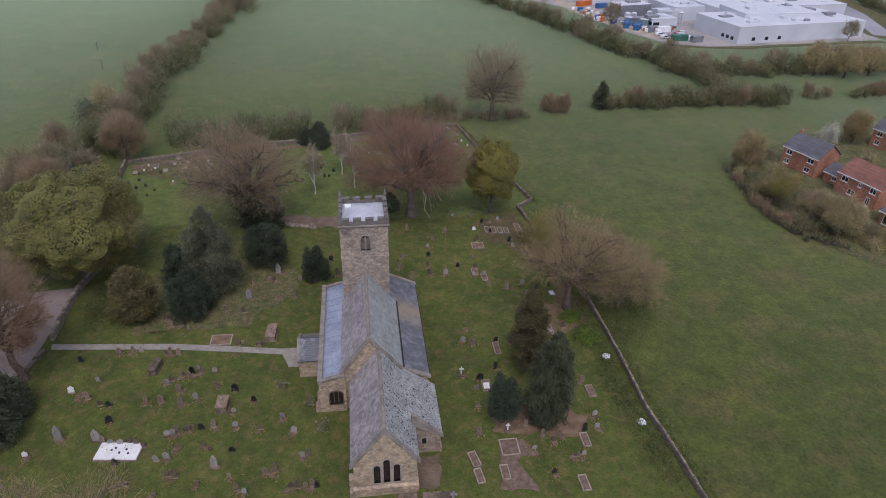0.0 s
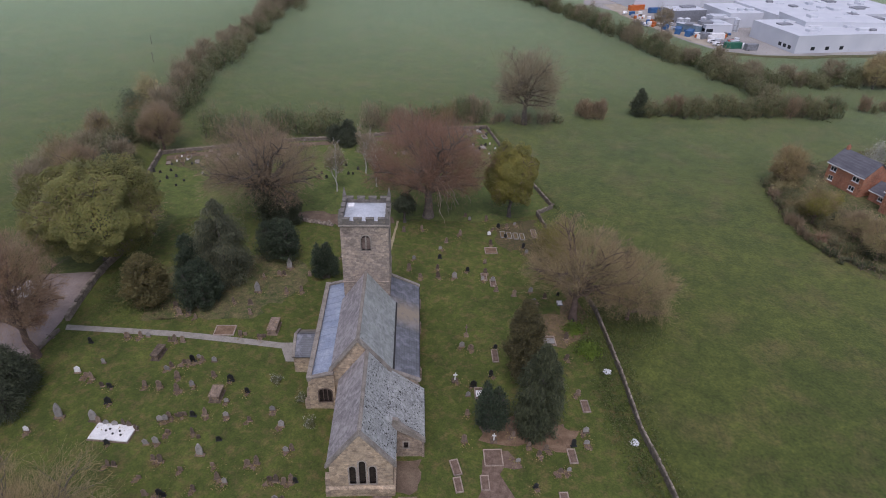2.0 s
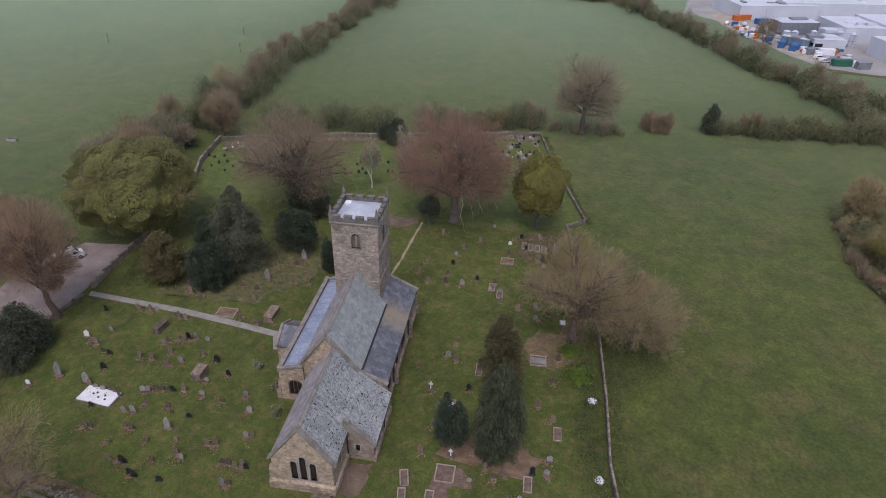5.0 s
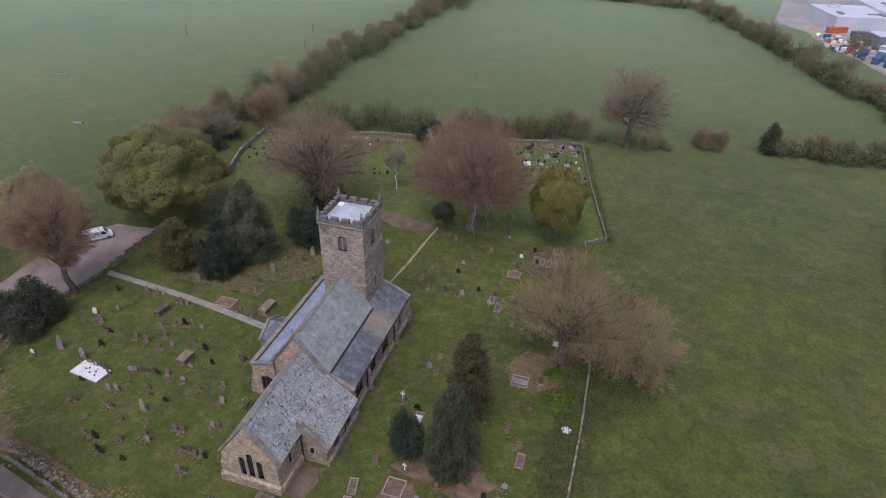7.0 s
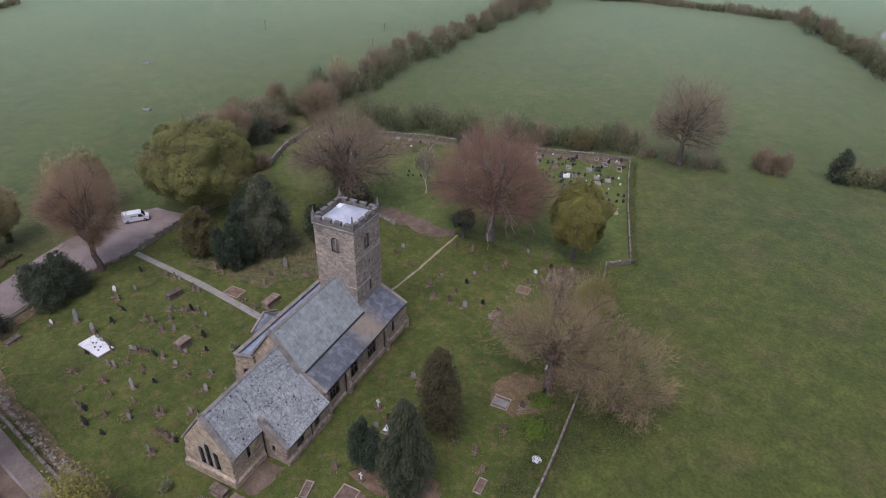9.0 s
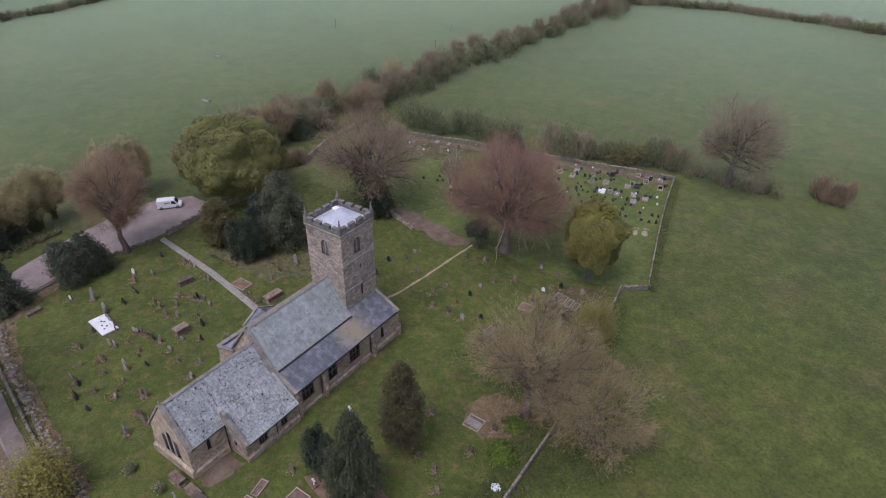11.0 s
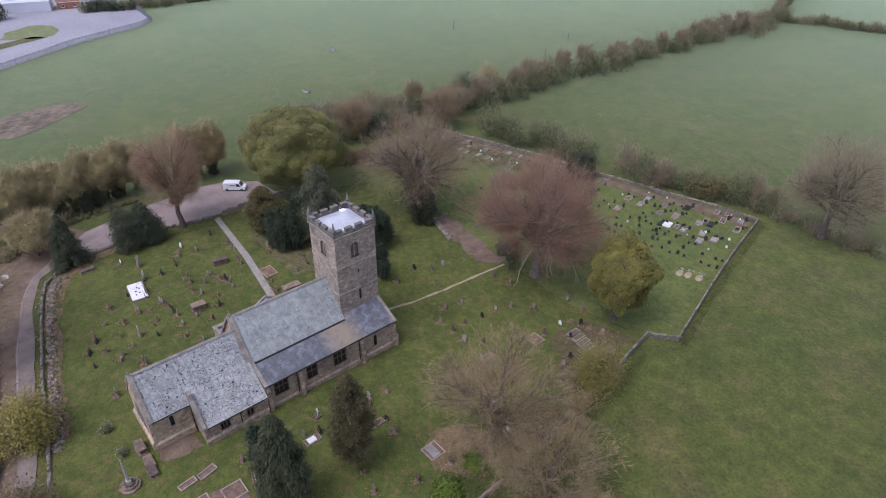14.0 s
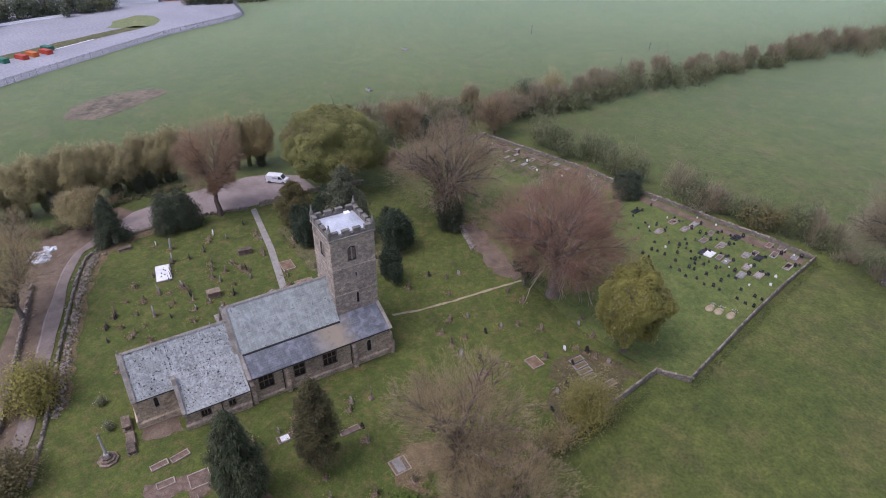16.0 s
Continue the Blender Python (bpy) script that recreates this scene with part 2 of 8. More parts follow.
mottled("lane_grit", (0.145, 0.115, 0.095), (0.19, 0.153, 0.129), (0.235, 0.195, 0.166), 0.35, 5, relief=0.5)
mottled("path_concrete", (0.215, 0.2, 0.168), (0.275, 0.255, 0.22), (0.325, 0.3, 0.265), 0.9, 9)
mottled("yard_concrete", (0.25, 0.238, 0.225), (0.32, 0.305, 0.285), (0.38, 0.36, 0.335), 0.06, 2)
mottled("sandy_gravel", (0.3, 0.26, 0.2), (0.38, 0.33, 0.26), (0.44, 0.39, 0.31), 0.2, 3)
mottled("blue_grey_paint", (0.13, 0.19, 0.24), (0.17, 0.235, 0.29), (0.22, 0.28, 0.33), 0.5, 4, rough=0.6, relief=0)
mottled("hardstanding", (0.245, 0.245, 0.265), (0.285, 0.285, 0.305), (0.33, 0.325, 0.345), 0.03, 1)
masonry("church_stone", (0.43, 0.358, 0.265), (0.34, 0.28, 0.206), (0.475, 0.4, 0.31))
masonry("tower_stone", (0.318, 0.277, 0.238), (0.255, 0.223, 0.193), (0.35, 0.308, 0.268), 0.55, 0.3)
masonry("aisle_stone", (0.345, 0.288, 0.228), (0.272, 0.226, 0.18), (0.375, 0.32, 0.262))
mottled("mullion_stone", (0.085, 0.062, 0.052), (0.125, 0.092, 0.076), (0.17, 0.13, 0.108), 1.5, 10)
mottled("dressed_stone", (0.23, 0.205, 0.175), (0.31, 0.275, 0.238), (0.38, 0.345, 0.3), 0.7, 8)
mottled("coping_stone", (0.16, 0.133, 0.104), (0.228, 0.193, 0.154), (0.315, 0.268, 0.22), 0.6, 7, spots=((0.11, 0.1, 0.084), 4.0, 0.63), island=0.4)
mottled("gable_stone", (0.17, 0.15, 0.125), (0.24, 0.215, 0.182), (0.31, 0.28, 0.24), 0.9, 7, spots=((0.12, 0.115, 0.1), 3.0, 0.62))
mottled("parapet_stone", (0.1, 0.092, 0.082), (0.15, 0.138, 0.122), (0.215, 0.2, 0.175), 1.1, 7, spots=((0.24, 0.215, 0.15), 3.0, 0.62))
roofing("slate_lichen", (0.25, 0.262, 0.25), (0.305, 0.315, 0.297), 0.24, 0.36,
        [((0.43, 0.44, 0.435), 2.6, 0.62, 0.22, 0.25), ((0.13, 0.13, 0.13), 5.4, 0.83, 0.5, 0.05)])
roofing("slate_nave", (0.25, 0.27, 0.255), (0.3, 0.32, 0.298), 0.26, 0.4,
        [((0.37, 0.39, 0.38), 1.2, 0.64, 0.2, 0.3), ((0.15, 0.15, 0.145), 2.4, 0.84, 0.3, 0.05)])
roofing("slate_aisle", (0.105, 0.112, 0.122), (0.127, 0.134, 0.146), 0.16, 0.4, [((0.2, 0.205, 0.235), 0.9, 0.66, 0.3, 0.2)], ((0.25, 0.21, 0.15), 24.0, 31.5), 0.45)
roofing("slate_south", (0.225, 0.207, 0.206), (0.29, 0.268, 0.263), 0.26, 0.4, [((0.4, 0.375, 0.365), 1.4, 0.6, 0.3, 0.25)])
# Lead grey with the blue of the reflected sky put into the colour.
mottled("lead_roof", (0.2, 0.24, 0.31), (0.26, 0.3, 0.37), (0.32, 0.36, 0.42), 0.4, 3, rough=0.42, relief=0.05)
mottled("tower_lead", (0.36, 0.385, 0.42), (0.44, 0.465, 0.5), (0.5, 0.525, 0.555), 0.8, 6, rough=0.55)
mottled("weathered_stone", (0.095, 0.075, 0.058), (0.16, 0.125, 0.097), (0.26, 0.205, 0.16), 1.6, 12, spots=((0.34, 0.24, 0.13), 6.0, 0.6), vary=0.45)
mottled("pale_stone", (0.19, 0.18, 0.165), (0.26, 0.25, 0.23), (0.34, 0.33, 0.31), 1.8, 12, vary=0.25)
mottled("black_granite", (0.018, 0.02, 0.02), (0.025, 0.027, 0.028), (0.04, 0.042, 0.043), 2.0, 20, rough=0.3, relief=0.03, vary=0.4)
mottled("white_marble", (0.6, 0.6, 0.58), (0.7, 0.7, 0.68), (0.78, 0.78, 0.76), 1.2, 10, rough=0.6, relief=0.05)
mottled("grave_gravel", (0.2, 0.17, 0.14), (0.28, 0.235, 0.2), (0.34, 0.3, 0.26), 2.5, 16, relief=0.7)
mottled("drystone", (0.125, 0.107, 0.086), (0.185, 0.16, 0.13), (0.265, 0.232, 0.19), 1.6, 5, relief=0.8, vary=0.3)
mottled("bark", (0.075, 0.065, 0.055), (0.115, 0.1, 0.085), (0.16, 0.145, 0.12), 1.2, 9, relief=0.6)
mottled("bark_grey", (0.13, 0.115, 0.095), (0.18, 0.16, 0.135), (0.24, 0.215, 0.185), 1.2, 9, relief=0.6)
mottled("bark_beech", (0.105, 0.088, 0.072), (0.15, 0.127, 0.105), (0.205, 0.178, 0.15), 1.2, 9, relief=0.6)
mottled("bark_bleached", (0.25, 0.2, 0.155), (0.34, 0.28, 0.22), (0.42, 0.36, 0.29), 1.2, 9, relief=0.4)
mottled("bark_warm", (0.085, 0.06, 0.05), (0.125, 0.09, 0.075), (0.165, 0.125, 0.1), 1.2, 9, relief=0.6)
mottled("bark_pale_brown", (0.16, 0.12, 0.095), (0.24, 0.18, 0.14), (0.32, 0.25, 0.2), 0.8, 9)
mottled("bark_pale", (0.4, 0.385, 0.36), (0.55, 0.53, 0.5), (0.65, 0.63, 0.6), 1.2, 9, relief=0.4)
foliage("twig_brown", [(0.25, 0.185, 0.122), (0.31, 0.232, 0.152), (0.37, 0.28, 0.185), (0.27, 0.225, 0.138)])
foliage("twig_red", [(0.22, 0.135, 0.095), (0.295, 0.178, 0.124), (0.35, 0.213, 0.148), (0.25, 0.162, 0.112)])
foliage("twig_grey", [(0.26, 0.22, 0.15), (0.32, 0.268, 0.18), (0.37, 0.31, 0.21), (0.27, 0.248, 0.155)])
foliage("leaf_bud", [(0.19, 0.165, 0.075), (0.25, 0.205, 0.095), (0.3, 0.24, 0.11), (0.21, 0.195, 0.08)])
foliage("bud_red", [(0.21, 0.122, 0.075), (0.27, 0.155, 0.096), (0.31, 0.18, 0.112), (0.23, 0.142, 0.088)])
foliage("leaf_thuja", [(0.070, 0.070, 0.032), (0.105, 0.098, 0.043), (0.140, 0.123, 0.053), (0.175, 0.147, 0.067)])
foliage("twig_ochre", [(0.27, 0.205, 0.12), (0.35, 0.265, 0.152), (0.42, 0.32, 0.182), (0.295, 0.248, 0.137)])
foliage("leaf_green", [(0.19, 0.208, 0.068), (0.216, 0.228, 0.073), (0.24, 0.237, 0.078), (0.275, 0.243, 0.088)])
foliage("leaf_olive", [(0.19, 0.19, 0.048), (0.222, 0.215, 0.052), (0.25, 0.232, 0.056), (0.275, 0.242, 0.064)])
foliage("leaf_rust", [(0.22, 0.19, 0.08), (0.3, 0.23, 0.1), (0.34, 0.26, 0.115), (0.24, 0.235, 0.095)])
foliage("leaf_row", [(0.345, 0.312, 0.158), (0.395, 0.352, 0.178), (0.43, 0.375, 0.192), (0.355, 0.337, 0.164)])
foliage("leaf_bronze", [(0.119, 0.112, 0.045), (0.161, 0.140, 0.056), (0.203, 0.168, 0.070), (0.140, 0.140, 0.056)])
foliage("leaf_yew", [(0.028, 0.048, 0.028), (0.048, 0.073, 0.042), (0.070, 0.098, 0.056), (0.091, 0.116, 0.067)])
foliage("twig_rust", [(0.27, 0.19, 0.125), (0.34, 0.24, 0.155), (0.4, 0.285, 0.185), (0.29, 0.225, 0.145)])
foliage("leaf_dark", [(0.05, 0.064, 0.04), (0.078, 0.097, 0.058), (0.107, 0.128, 0.076), (0.132, 0.152, 0.094)])
foliage("leaf_cypress", [(0.049, 0.066, 0.035), (0.077, 0.095, 0.048), (0.101, 0.116, 0.059), (0.126, 0.136, 0.073)])
foliage("leaf_cedar", [(0.084, 0.098, 0.063), (0.126, 0.140, 0.087), (0.165, 0.176, 0.108), (0.199, 0.203, 0.126)])
foliage("leaf_hedge", [(0.135, 0.151, 0.071), (0.160, 0.173, 0.081), (0.184, 0.192, 0.091), (0.205, 0.200, 0.099)])
foliage("leaf_thorn", [(0.098, 0.122, 0.055), (0.125, 0.15, 0.066), (0.15, 0.172, 0.077), (0.168, 0.178, 0.084)])
foliage("leaf_scrub", [(0.185, 0.185, 0.1), (0.22, 0.21, 0.118), (0.25, 0.232, 0.13), (0.19, 0.2, 0.105)])
foliage("leaf_fresh", [(0.1, 0.16, 0.02), (0.13, 0.2, 0.025), (0.16, 0.22, 0.035)])
foliage("leaf_gold", [(0.22, 0.21, 0.05), (0.28, 0.255, 0.06), (0.33, 0.29, 0.075), (0.24, 0.235, 0.055)])
foliage("blossom_white", [(0.5, 0.5, 0.45), (0.65, 0.65, 0.6), (0.25, 0.3, 0.15)])
foliage("weeds", [(0.07, 0.1, 0.03), (0.095, 0.13, 0.038), (0.13, 0.155, 0.05), (0.155, 0.145, 0.07)])
masonry("red_brick", (0.4, 0.165, 0.1), (0.32, 0.13, 0.08), (0.4, 0.27, 0.2), 0.23, 0.075)
roofing("tile_grey", (0.1, 0.1, 0.115), (0.13, 0.13, 0.145), 0.2, 0.3)
roofing("tile_red", (0.2, 0.095, 0.07), (0.25, 0.12, 0.085), 0.2, 0.3)
mottled("white_paint", (0.74, 0.74, 0.74), (0.8, 0.8, 0.8), (0.84, 0.84, 0.84), 2, 20, rough=0.5, relief=0)
for nm_, lo_, hi_ in (("cladding_white", (0.5, 0.525, 0.565), (0.58, 0.6, 0.63)), ("cladding_roof", (0.42, 0.455, 0.5), (0.58, 0.61, 0.64))):
    m_, n_, l_, b_ = material(nm_, 0.5)
    co_ = n_.new("ShaderNodeTexCoord").outputs["Object"]
    big_ = noise_tex(n_, l_, co_, 0.12, 3.0, 0.5)
    l_.new(ramp(n_, l_, big_, [(0.3, lo_), (0.7, hi_)]), b_.inputs["Base Color"])
    w_ = n_.new("ShaderNodeTexWave")
    w_.inputs["Scale"].default_value = 1.2
    l_.new(co_, w_.inputs["Vector"])
    bump(n_, l_, b_, w_.outputs["Fac"], 0.2, 0.05)
mottled("grey_metal", (0.2, 0.21, 0.23), (0.26, 0.27, 0.29), (0.31, 0.32, 0.34), 1, 8, rough=0.5, metal=0.4, relief=0)
mottled("blue_paint", (0.03, 0.1, 0.24), (0.045, 0.13, 0.3), (0.07, 0.17, 0.36), 1, 8, rough=0.5, relief=0)
mottled("orange_paint", (0.42, 0.1, 0.02), (0.5, 0.13, 0.03), (0.55, 0.17, 0.05), 1, 8, rough=0.55, relief=0)
mottled("red_paint", (0.35, 0.04, 0.02), (0.42, 0.06, 0.035), (0.45, 0.08, 0.05), 1, 8, rough=0.55, relief=0)
mottled("green_paint", (0.02, 0.11, 0.07), (0.03, 0.14, 0.09), (0.05, 0.17, 0.11), 1, 8, rough=0.55, relief=0)
mottled("old_timber", (0.09, 0.075, 0.055), (0.14, 0.115, 0.085), (0.19, 0.16, 0.12), 1.5, 12)
mottled("dark_iron", (0.02, 0.02, 0.02), (0.03, 0.03, 0.03), (0.05, 0.045, 0.04), 3, 20, rough=0.6)
mottled("tyre_rubber", (0.015, 0.015, 0.015), (0.02, 0.02, 0.02), (0.03, 0.03, 0.03), 3, 20)
mottled("plastic_sheet", (0.5, 0.52, 0.55), (0.62, 0.64, 0.66), (0.75, 0.76, 0.77), 2.5, 9, rough=0.4, relief=0.5)
mottled("white_van_paint", (0.68, 0.69, 0.7), (0.74, 0.75, 0.76), (0.78, 0.78, 0.79), 0.8, 4, rough=0.3, relief=0)
m_, n_, l_, b_ = material("leaded_glass", 0.18)
co_ = n_.new("ShaderNodeTexCoord").outputs["Object"]
l_.new(ramp(n_, l_, noise_tex(n_, l_, co_, 3.0, 3.0), [(0.3, (0.02, 0.016, 0.015)), (0.7, (0.042, 0.033, 0.03))]), b_.inputs["Base Color"])
m_, n_, l_, b_ = material("window_glass", 0.08)
b_.inputs["Base Color"].default_value = (0.025, 0.03, 0.035, 1)
b_.inputs["Specular IOR Level"].default_value = 0.6


# ---- builders ----
def ground_z(x, y):
    """The churchyard dips a little round the west end of the church."""
    return -1.0 * math.exp(-(((x + 5) / 16) ** 2 + ((y - 80) / 22) ** 2))


def mesh_of(bm, name, mat, smooth=False):
    me = bpy.data.meshes.new(name)
    bmesh.ops.recalc_face_normals(bm, faces=bm.faces)
    bm.to_mesh(me)
    bm.free()
    me.materials.append(MATS[mat])
    if smooth:
        me.polygons.foreach_set("use_smooth", [True] * len(me.polygons))
    return me


def part(name, bm, mat, parent, label="", smooth=False):
    ob = new(name, mesh_of(bm, name, mat, smooth) if isinstance(bm, bmesh.types.BMesh) else bm)
    ob.parent = parent
    if label:
        tagged(ob, label)
    return ob


def thing(name, label, category, m=None, group="", kind="", data=None):
    ob = new(name, data)
    if m is not None:
        ob.matrix_world = m
    return tagged(ob, label, category, group, kind)


def box(bm, x0, x1, y0, y1, z0, z1, m=None):
    vs = [bm.verts.new((x, y, z)) for x in (x0, x1) for y in (y0, y1) for z in (z0, z1)]
    if m is not None:
        for v in vs:
            v.co = m @ v.co
    for f in ((0, 1, 3, 2), (4, 6, 7, 5), (0, 4, 5, 1), (2, 3, 7, 6), (0, 2, 6, 4), (1, 5, 7, 3)):
        bm.faces.new([vs[i] for i in f])
    return vs


def prism(bm, profile, a, b, axis="y", m=None):
    """A closed outline pushed from a to b. The outline is (x, z) along y, (y, z) along x, (x, y) along z."""
    def put(p, q, d):
        co = {"y": (p, d, q), "x": (d, p, q), "z": (p, q, d)}[axis]
        v = bm.verts.new(co)
        if m is not None:
            v.co = m @ v.co
        return v
    one = [put(p, q, a) for p, q in profile]
    two = [put(p, q, b) for p, q in profile]
    bm.faces.new(one)
    bm.faces.new(two[::-1])
    n = len(profile)
    for i in range(n):
        bm.faces.new((one[i], two[i], two[(i + 1) % n], one[(i + 1) % n]))


def rod(bm, p, q, r0, r1=None, sides=6):
    p, q = Vector(p), Vector(q)
    r1 = r0 if r1 is None else r1
    d = (q - p).normalized()
    s = d.cross(Vector((0, 0, 1)) if abs(d.z) < 0.9 else Vector((1, 0, 0))).normalized()
    t = d.cross(s)
    rings = [[bm.verts.new(c + (s * math.cos(k) + t * math.sin(k)) * r) for k in [2 * math.pi * i / sides for i in range(sides)]] for c, r in ((p, r0), (q, r1))]
    for i in range(sides):
        j = (i + 1) % sides
        bm.faces.new((rings[0][i], rings[0][j], rings[1][j], rings[1][i]))
    bm.faces.new(rings[0][::-1])
    bm.faces.new(rings[1])


def bevelled(bm, width=0.03, segments=1):
    bmesh.ops.bevel(bm, geom=bm.edges[:], offset=width, segments=segments, affect="EDGES", clamp_overlap=True)
    return bm


def arch(cx, half, z0, z1, point=1.25, steps=5):
    """A pointed window outline."""
    spring = z1 - half * point
    out = [(cx - half, z0), (cx + half, z0)]
    for i in range(steps + 1):
        a = i / steps
        out.append((cx + half * math.cos(a * math.pi / 2) ** 0.8, spring + (z1 - spring) * math.sin(a * math.pi / 2)))
    for i in range(steps - 1, -1, -1):
        a = i / steps
        out.append((cx - half * math.cos(a * math.pi / 2) ** 0.8, spring + (z1 - spring) * math.sin(a * math.pi / 2)))
    return out


def rect(cx, half, z0, z1):
    return [(cx - half, z0), (cx + half, z0), (cx + half, z1), (cx - half, z1)]


def carved(bm, cutters, name, mat):
    """The solid bm less the solids of cutters."""
    base = new("work", mesh_of(bm, name, mat))
    tools = []
    for i, c in enumerate(cutters):
        t = new("work_cut", mesh_of(c, "cut", mat))
        tools.append(t)
        mod = base.modifiers.new("cut%d" % i, "BOOLEAN")
        mod.operation, mod.solver, mod.object = "DIFFERENCE", "EXACT", t
    me = bpy.data.meshes.new_from_object(base.evaluated_get(bpy.context.evaluated_depsgraph_get()))
    me.name = name
    for o in (base, *tools):
        old = o.data
        bpy.data.objects.remove(o)
        bpy.data.meshes.remove(old)
    return me


def soup(name, verts, faces, mat, smooth=False):
    """A mesh from numpy arrays of corners and of equal-sided faces."""
    me = bpy.data.meshes.new(name)
    verts, faces = np.asarray(verts, np.float32), np.asarray(faces, np.int32)
    k = faces.shape[1]
    me.vertices.add(len(verts))
    me.vertices.foreach_set("co", verts.ravel())
    me.loops.add(faces.size)
    me.loops.foreach_set("vertex_index", faces.ravel())
    me.polygons.add(len(faces))
    me.polygons.foreach_set("loop_start", np.arange(0, faces.size, k, dtype=np.int32))
    me.polygons.foreach_set("use_smooth", np.full(len(faces), smooth))
    me.materials.append(MATS[mat])
    me.update(calc_edges=True)
    me.validate()
    return me


def sheet(name, outline, mat, lift, label, category, cell=6.0, kind="structure", parent=None):
    """A flat piece of ground that follows the dip, from its outline."""
    bm = bmesh.new()
    bm.faces.new([bm.verts.new((x, y, 0)) for x, y in outline])
    bmesh.ops.triangulate(bm, faces=bm.faces[:])
    xs, ys = [p[0] for p in outline], [p[1] for p in outline]
    for lo, hi, ax in ((min(xs), max(xs), 0), (min(ys), max(ys), 1)):
        k = lo + cell
        while k < hi and cell > 0:
            co, no = ((k, 0, 0), (1, 0, 0)) if ax == 0 else ((0, k, 0), (0, 1, 0))
            bmesh.ops.bisect_plane(bm, geom=bm.verts[:] + bm.edges[:] + bm.faces[:], plane_co=co, plane_no=no)
            k += cell
    for v in bm.verts:
        v.co.z = ground_z(v.co.x, v.co.y) + lift
    for f in bm.faces:
        if f.normal.z < 0:
            f.normal_flip()
    me = bpy.data.meshes.new(name)
    bm.to_mesh(me)
    bm.free()
    me.materials.append(MATS[mat])
    return thing(name, label, category, data=me, kind=kind)


def on_ground(x, y, turn=0.0, lift=0.0):
    return pose(x, y, ground_z(x, y) + lift, 0, 0, turn)


def ragged(points, amount, seed, step=1.2):
    """An outline with its edges broken up."""
    rng = random.Random(seed)
    out = []
    n = len(points)
    for i in range(n):
        a, b = Vector(points[i]), Vector(points[(i + 1) % n])
        k = max(1, int((b - a).length / step))
        for j in range(k):
            p = a.lerp(b, j / k)
            out.append((p.x + rng.uniform(-amount, amount), p.y + rng.uniform(-amount, amount)))
    return out


# ---- ground ----
def axis_steps(lo, hi, step, far):
    mid = np.arange(lo, hi + 0.1, step)
    return np.concatenate((-np.geomspace(far, -lo + 10, 10), mid, np.geomspace(hi + 10, far, 10)))


gx, gy = axis_steps(-90, 70, 5, 2600), axis_steps(-60, 180, 5, 2600)
GX, GY = np.meshgrid(gx, gy)
GZ = -np.exp(-(((GX + 5) / 16) ** 2 + ((GY - 80) / 22) ** 2))
nx, ny = len(gx), len(gy)
idx = np.arange(nx * ny).reshape(ny, nx)
quads = np.stack((idx[:-1, :-1], idx[:-1, 1:], idx[1:, 1:], idx[1:, :-1]), -1).reshape(-1, 4)
thing("ground", "green pasture with worn and paler patches", "ground", kind="structure",
      data=soup("ground", np.stack((GX, GY, GZ), -1).reshape(-1, 3), quads, "pasture", True))

YARD = [(-57.5, 70), (-60, 84), (-56, 106), (-38, 112), (-13, 112), (5, 113), (17.6, 117.5), (22.3, 102), (25.2, 85), (28.3, 71),
        (29.6, 58), (31.8, 48), (32.5, 34), (3, 34.5), (-9, 35), (-24, 36), (-40, 37), (-50, 38.5), (-55, 42), (-57.5, 52), (-58.8, 61)]
sheet("churchyard_lawn", YARD, "mown_grass", 0.05, "mown churchyard grass with worn brown patches", "lawn")
CEMETERY = [(-71.3, 122.6), (-74.4, 136), (-56, 144.4), (-44.6, 149.3), (-33.6, 152.1), (-26, 155.5), (-14, 159.7), (-3.8, 164), (5.2, 166.4), (13.2, 142.5), (21.2, 121.4), (17.8, 118), (5, 113.4),
            (-13, 112.4), (-38, 112.4), (-56, 106.4), (-66, 112)]
sheet("cemetery_lawn", CEMETERY, "cemetery_grass", 0.05, "mown cemetery grass within stone walls", "lawn")
DRIVE = [(-59.8, 86), (-60.4, 78.8), (-59, 72), (-59.4, 61.2), (-58.4, 51.3), (-56.9, 45.1), (-55.6, 40.6), (-52.5, 37.2), (-43, 35.5), (-24, 34.5), (-7, 33.3), (4, 31.8), (20, 28),
         (40, 20), (90, 0), (88, -4), (38, 16.5), (18, 25), (3, 29.4), (-8, 31.5), (-25, 32.5), (-35, 32.9), (-46.5, 34.2), (-53, 36.1), (-57.8, 39.4), (-66, 46.5), (-71.5, 60), (-74, 71.5), (-73.6, 78), (-70, 84)]
sheet("gravel_drive", ragged(DRIVE, 0.2, 3, 3.0), "gravel_drive", 0.09, "pinkish grey gravel lane and parking area", "road", 0)
sheet("lane_surface", ragged([(-57.2, 46.5), (-55.6, 40.8), (-52.5, 37.5), (-43, 35.7), (-24, 34.7), (-7, 33.5), (4, 32), (20, 28.2), (40, 20.2), (38.2, 16.8), (18, 25.2), (3, 29.6), (-8, 31.7), (-25, 32.7), (-35, 33.1), (-46.5, 34.4), (-52.8, 36.3), (-57.6, 39.8), (-60.5, 43.4)], 0.15, 17, 3.0), "lane_grit", 0.105, "brownish grey lane of worn grit", "road", 0)

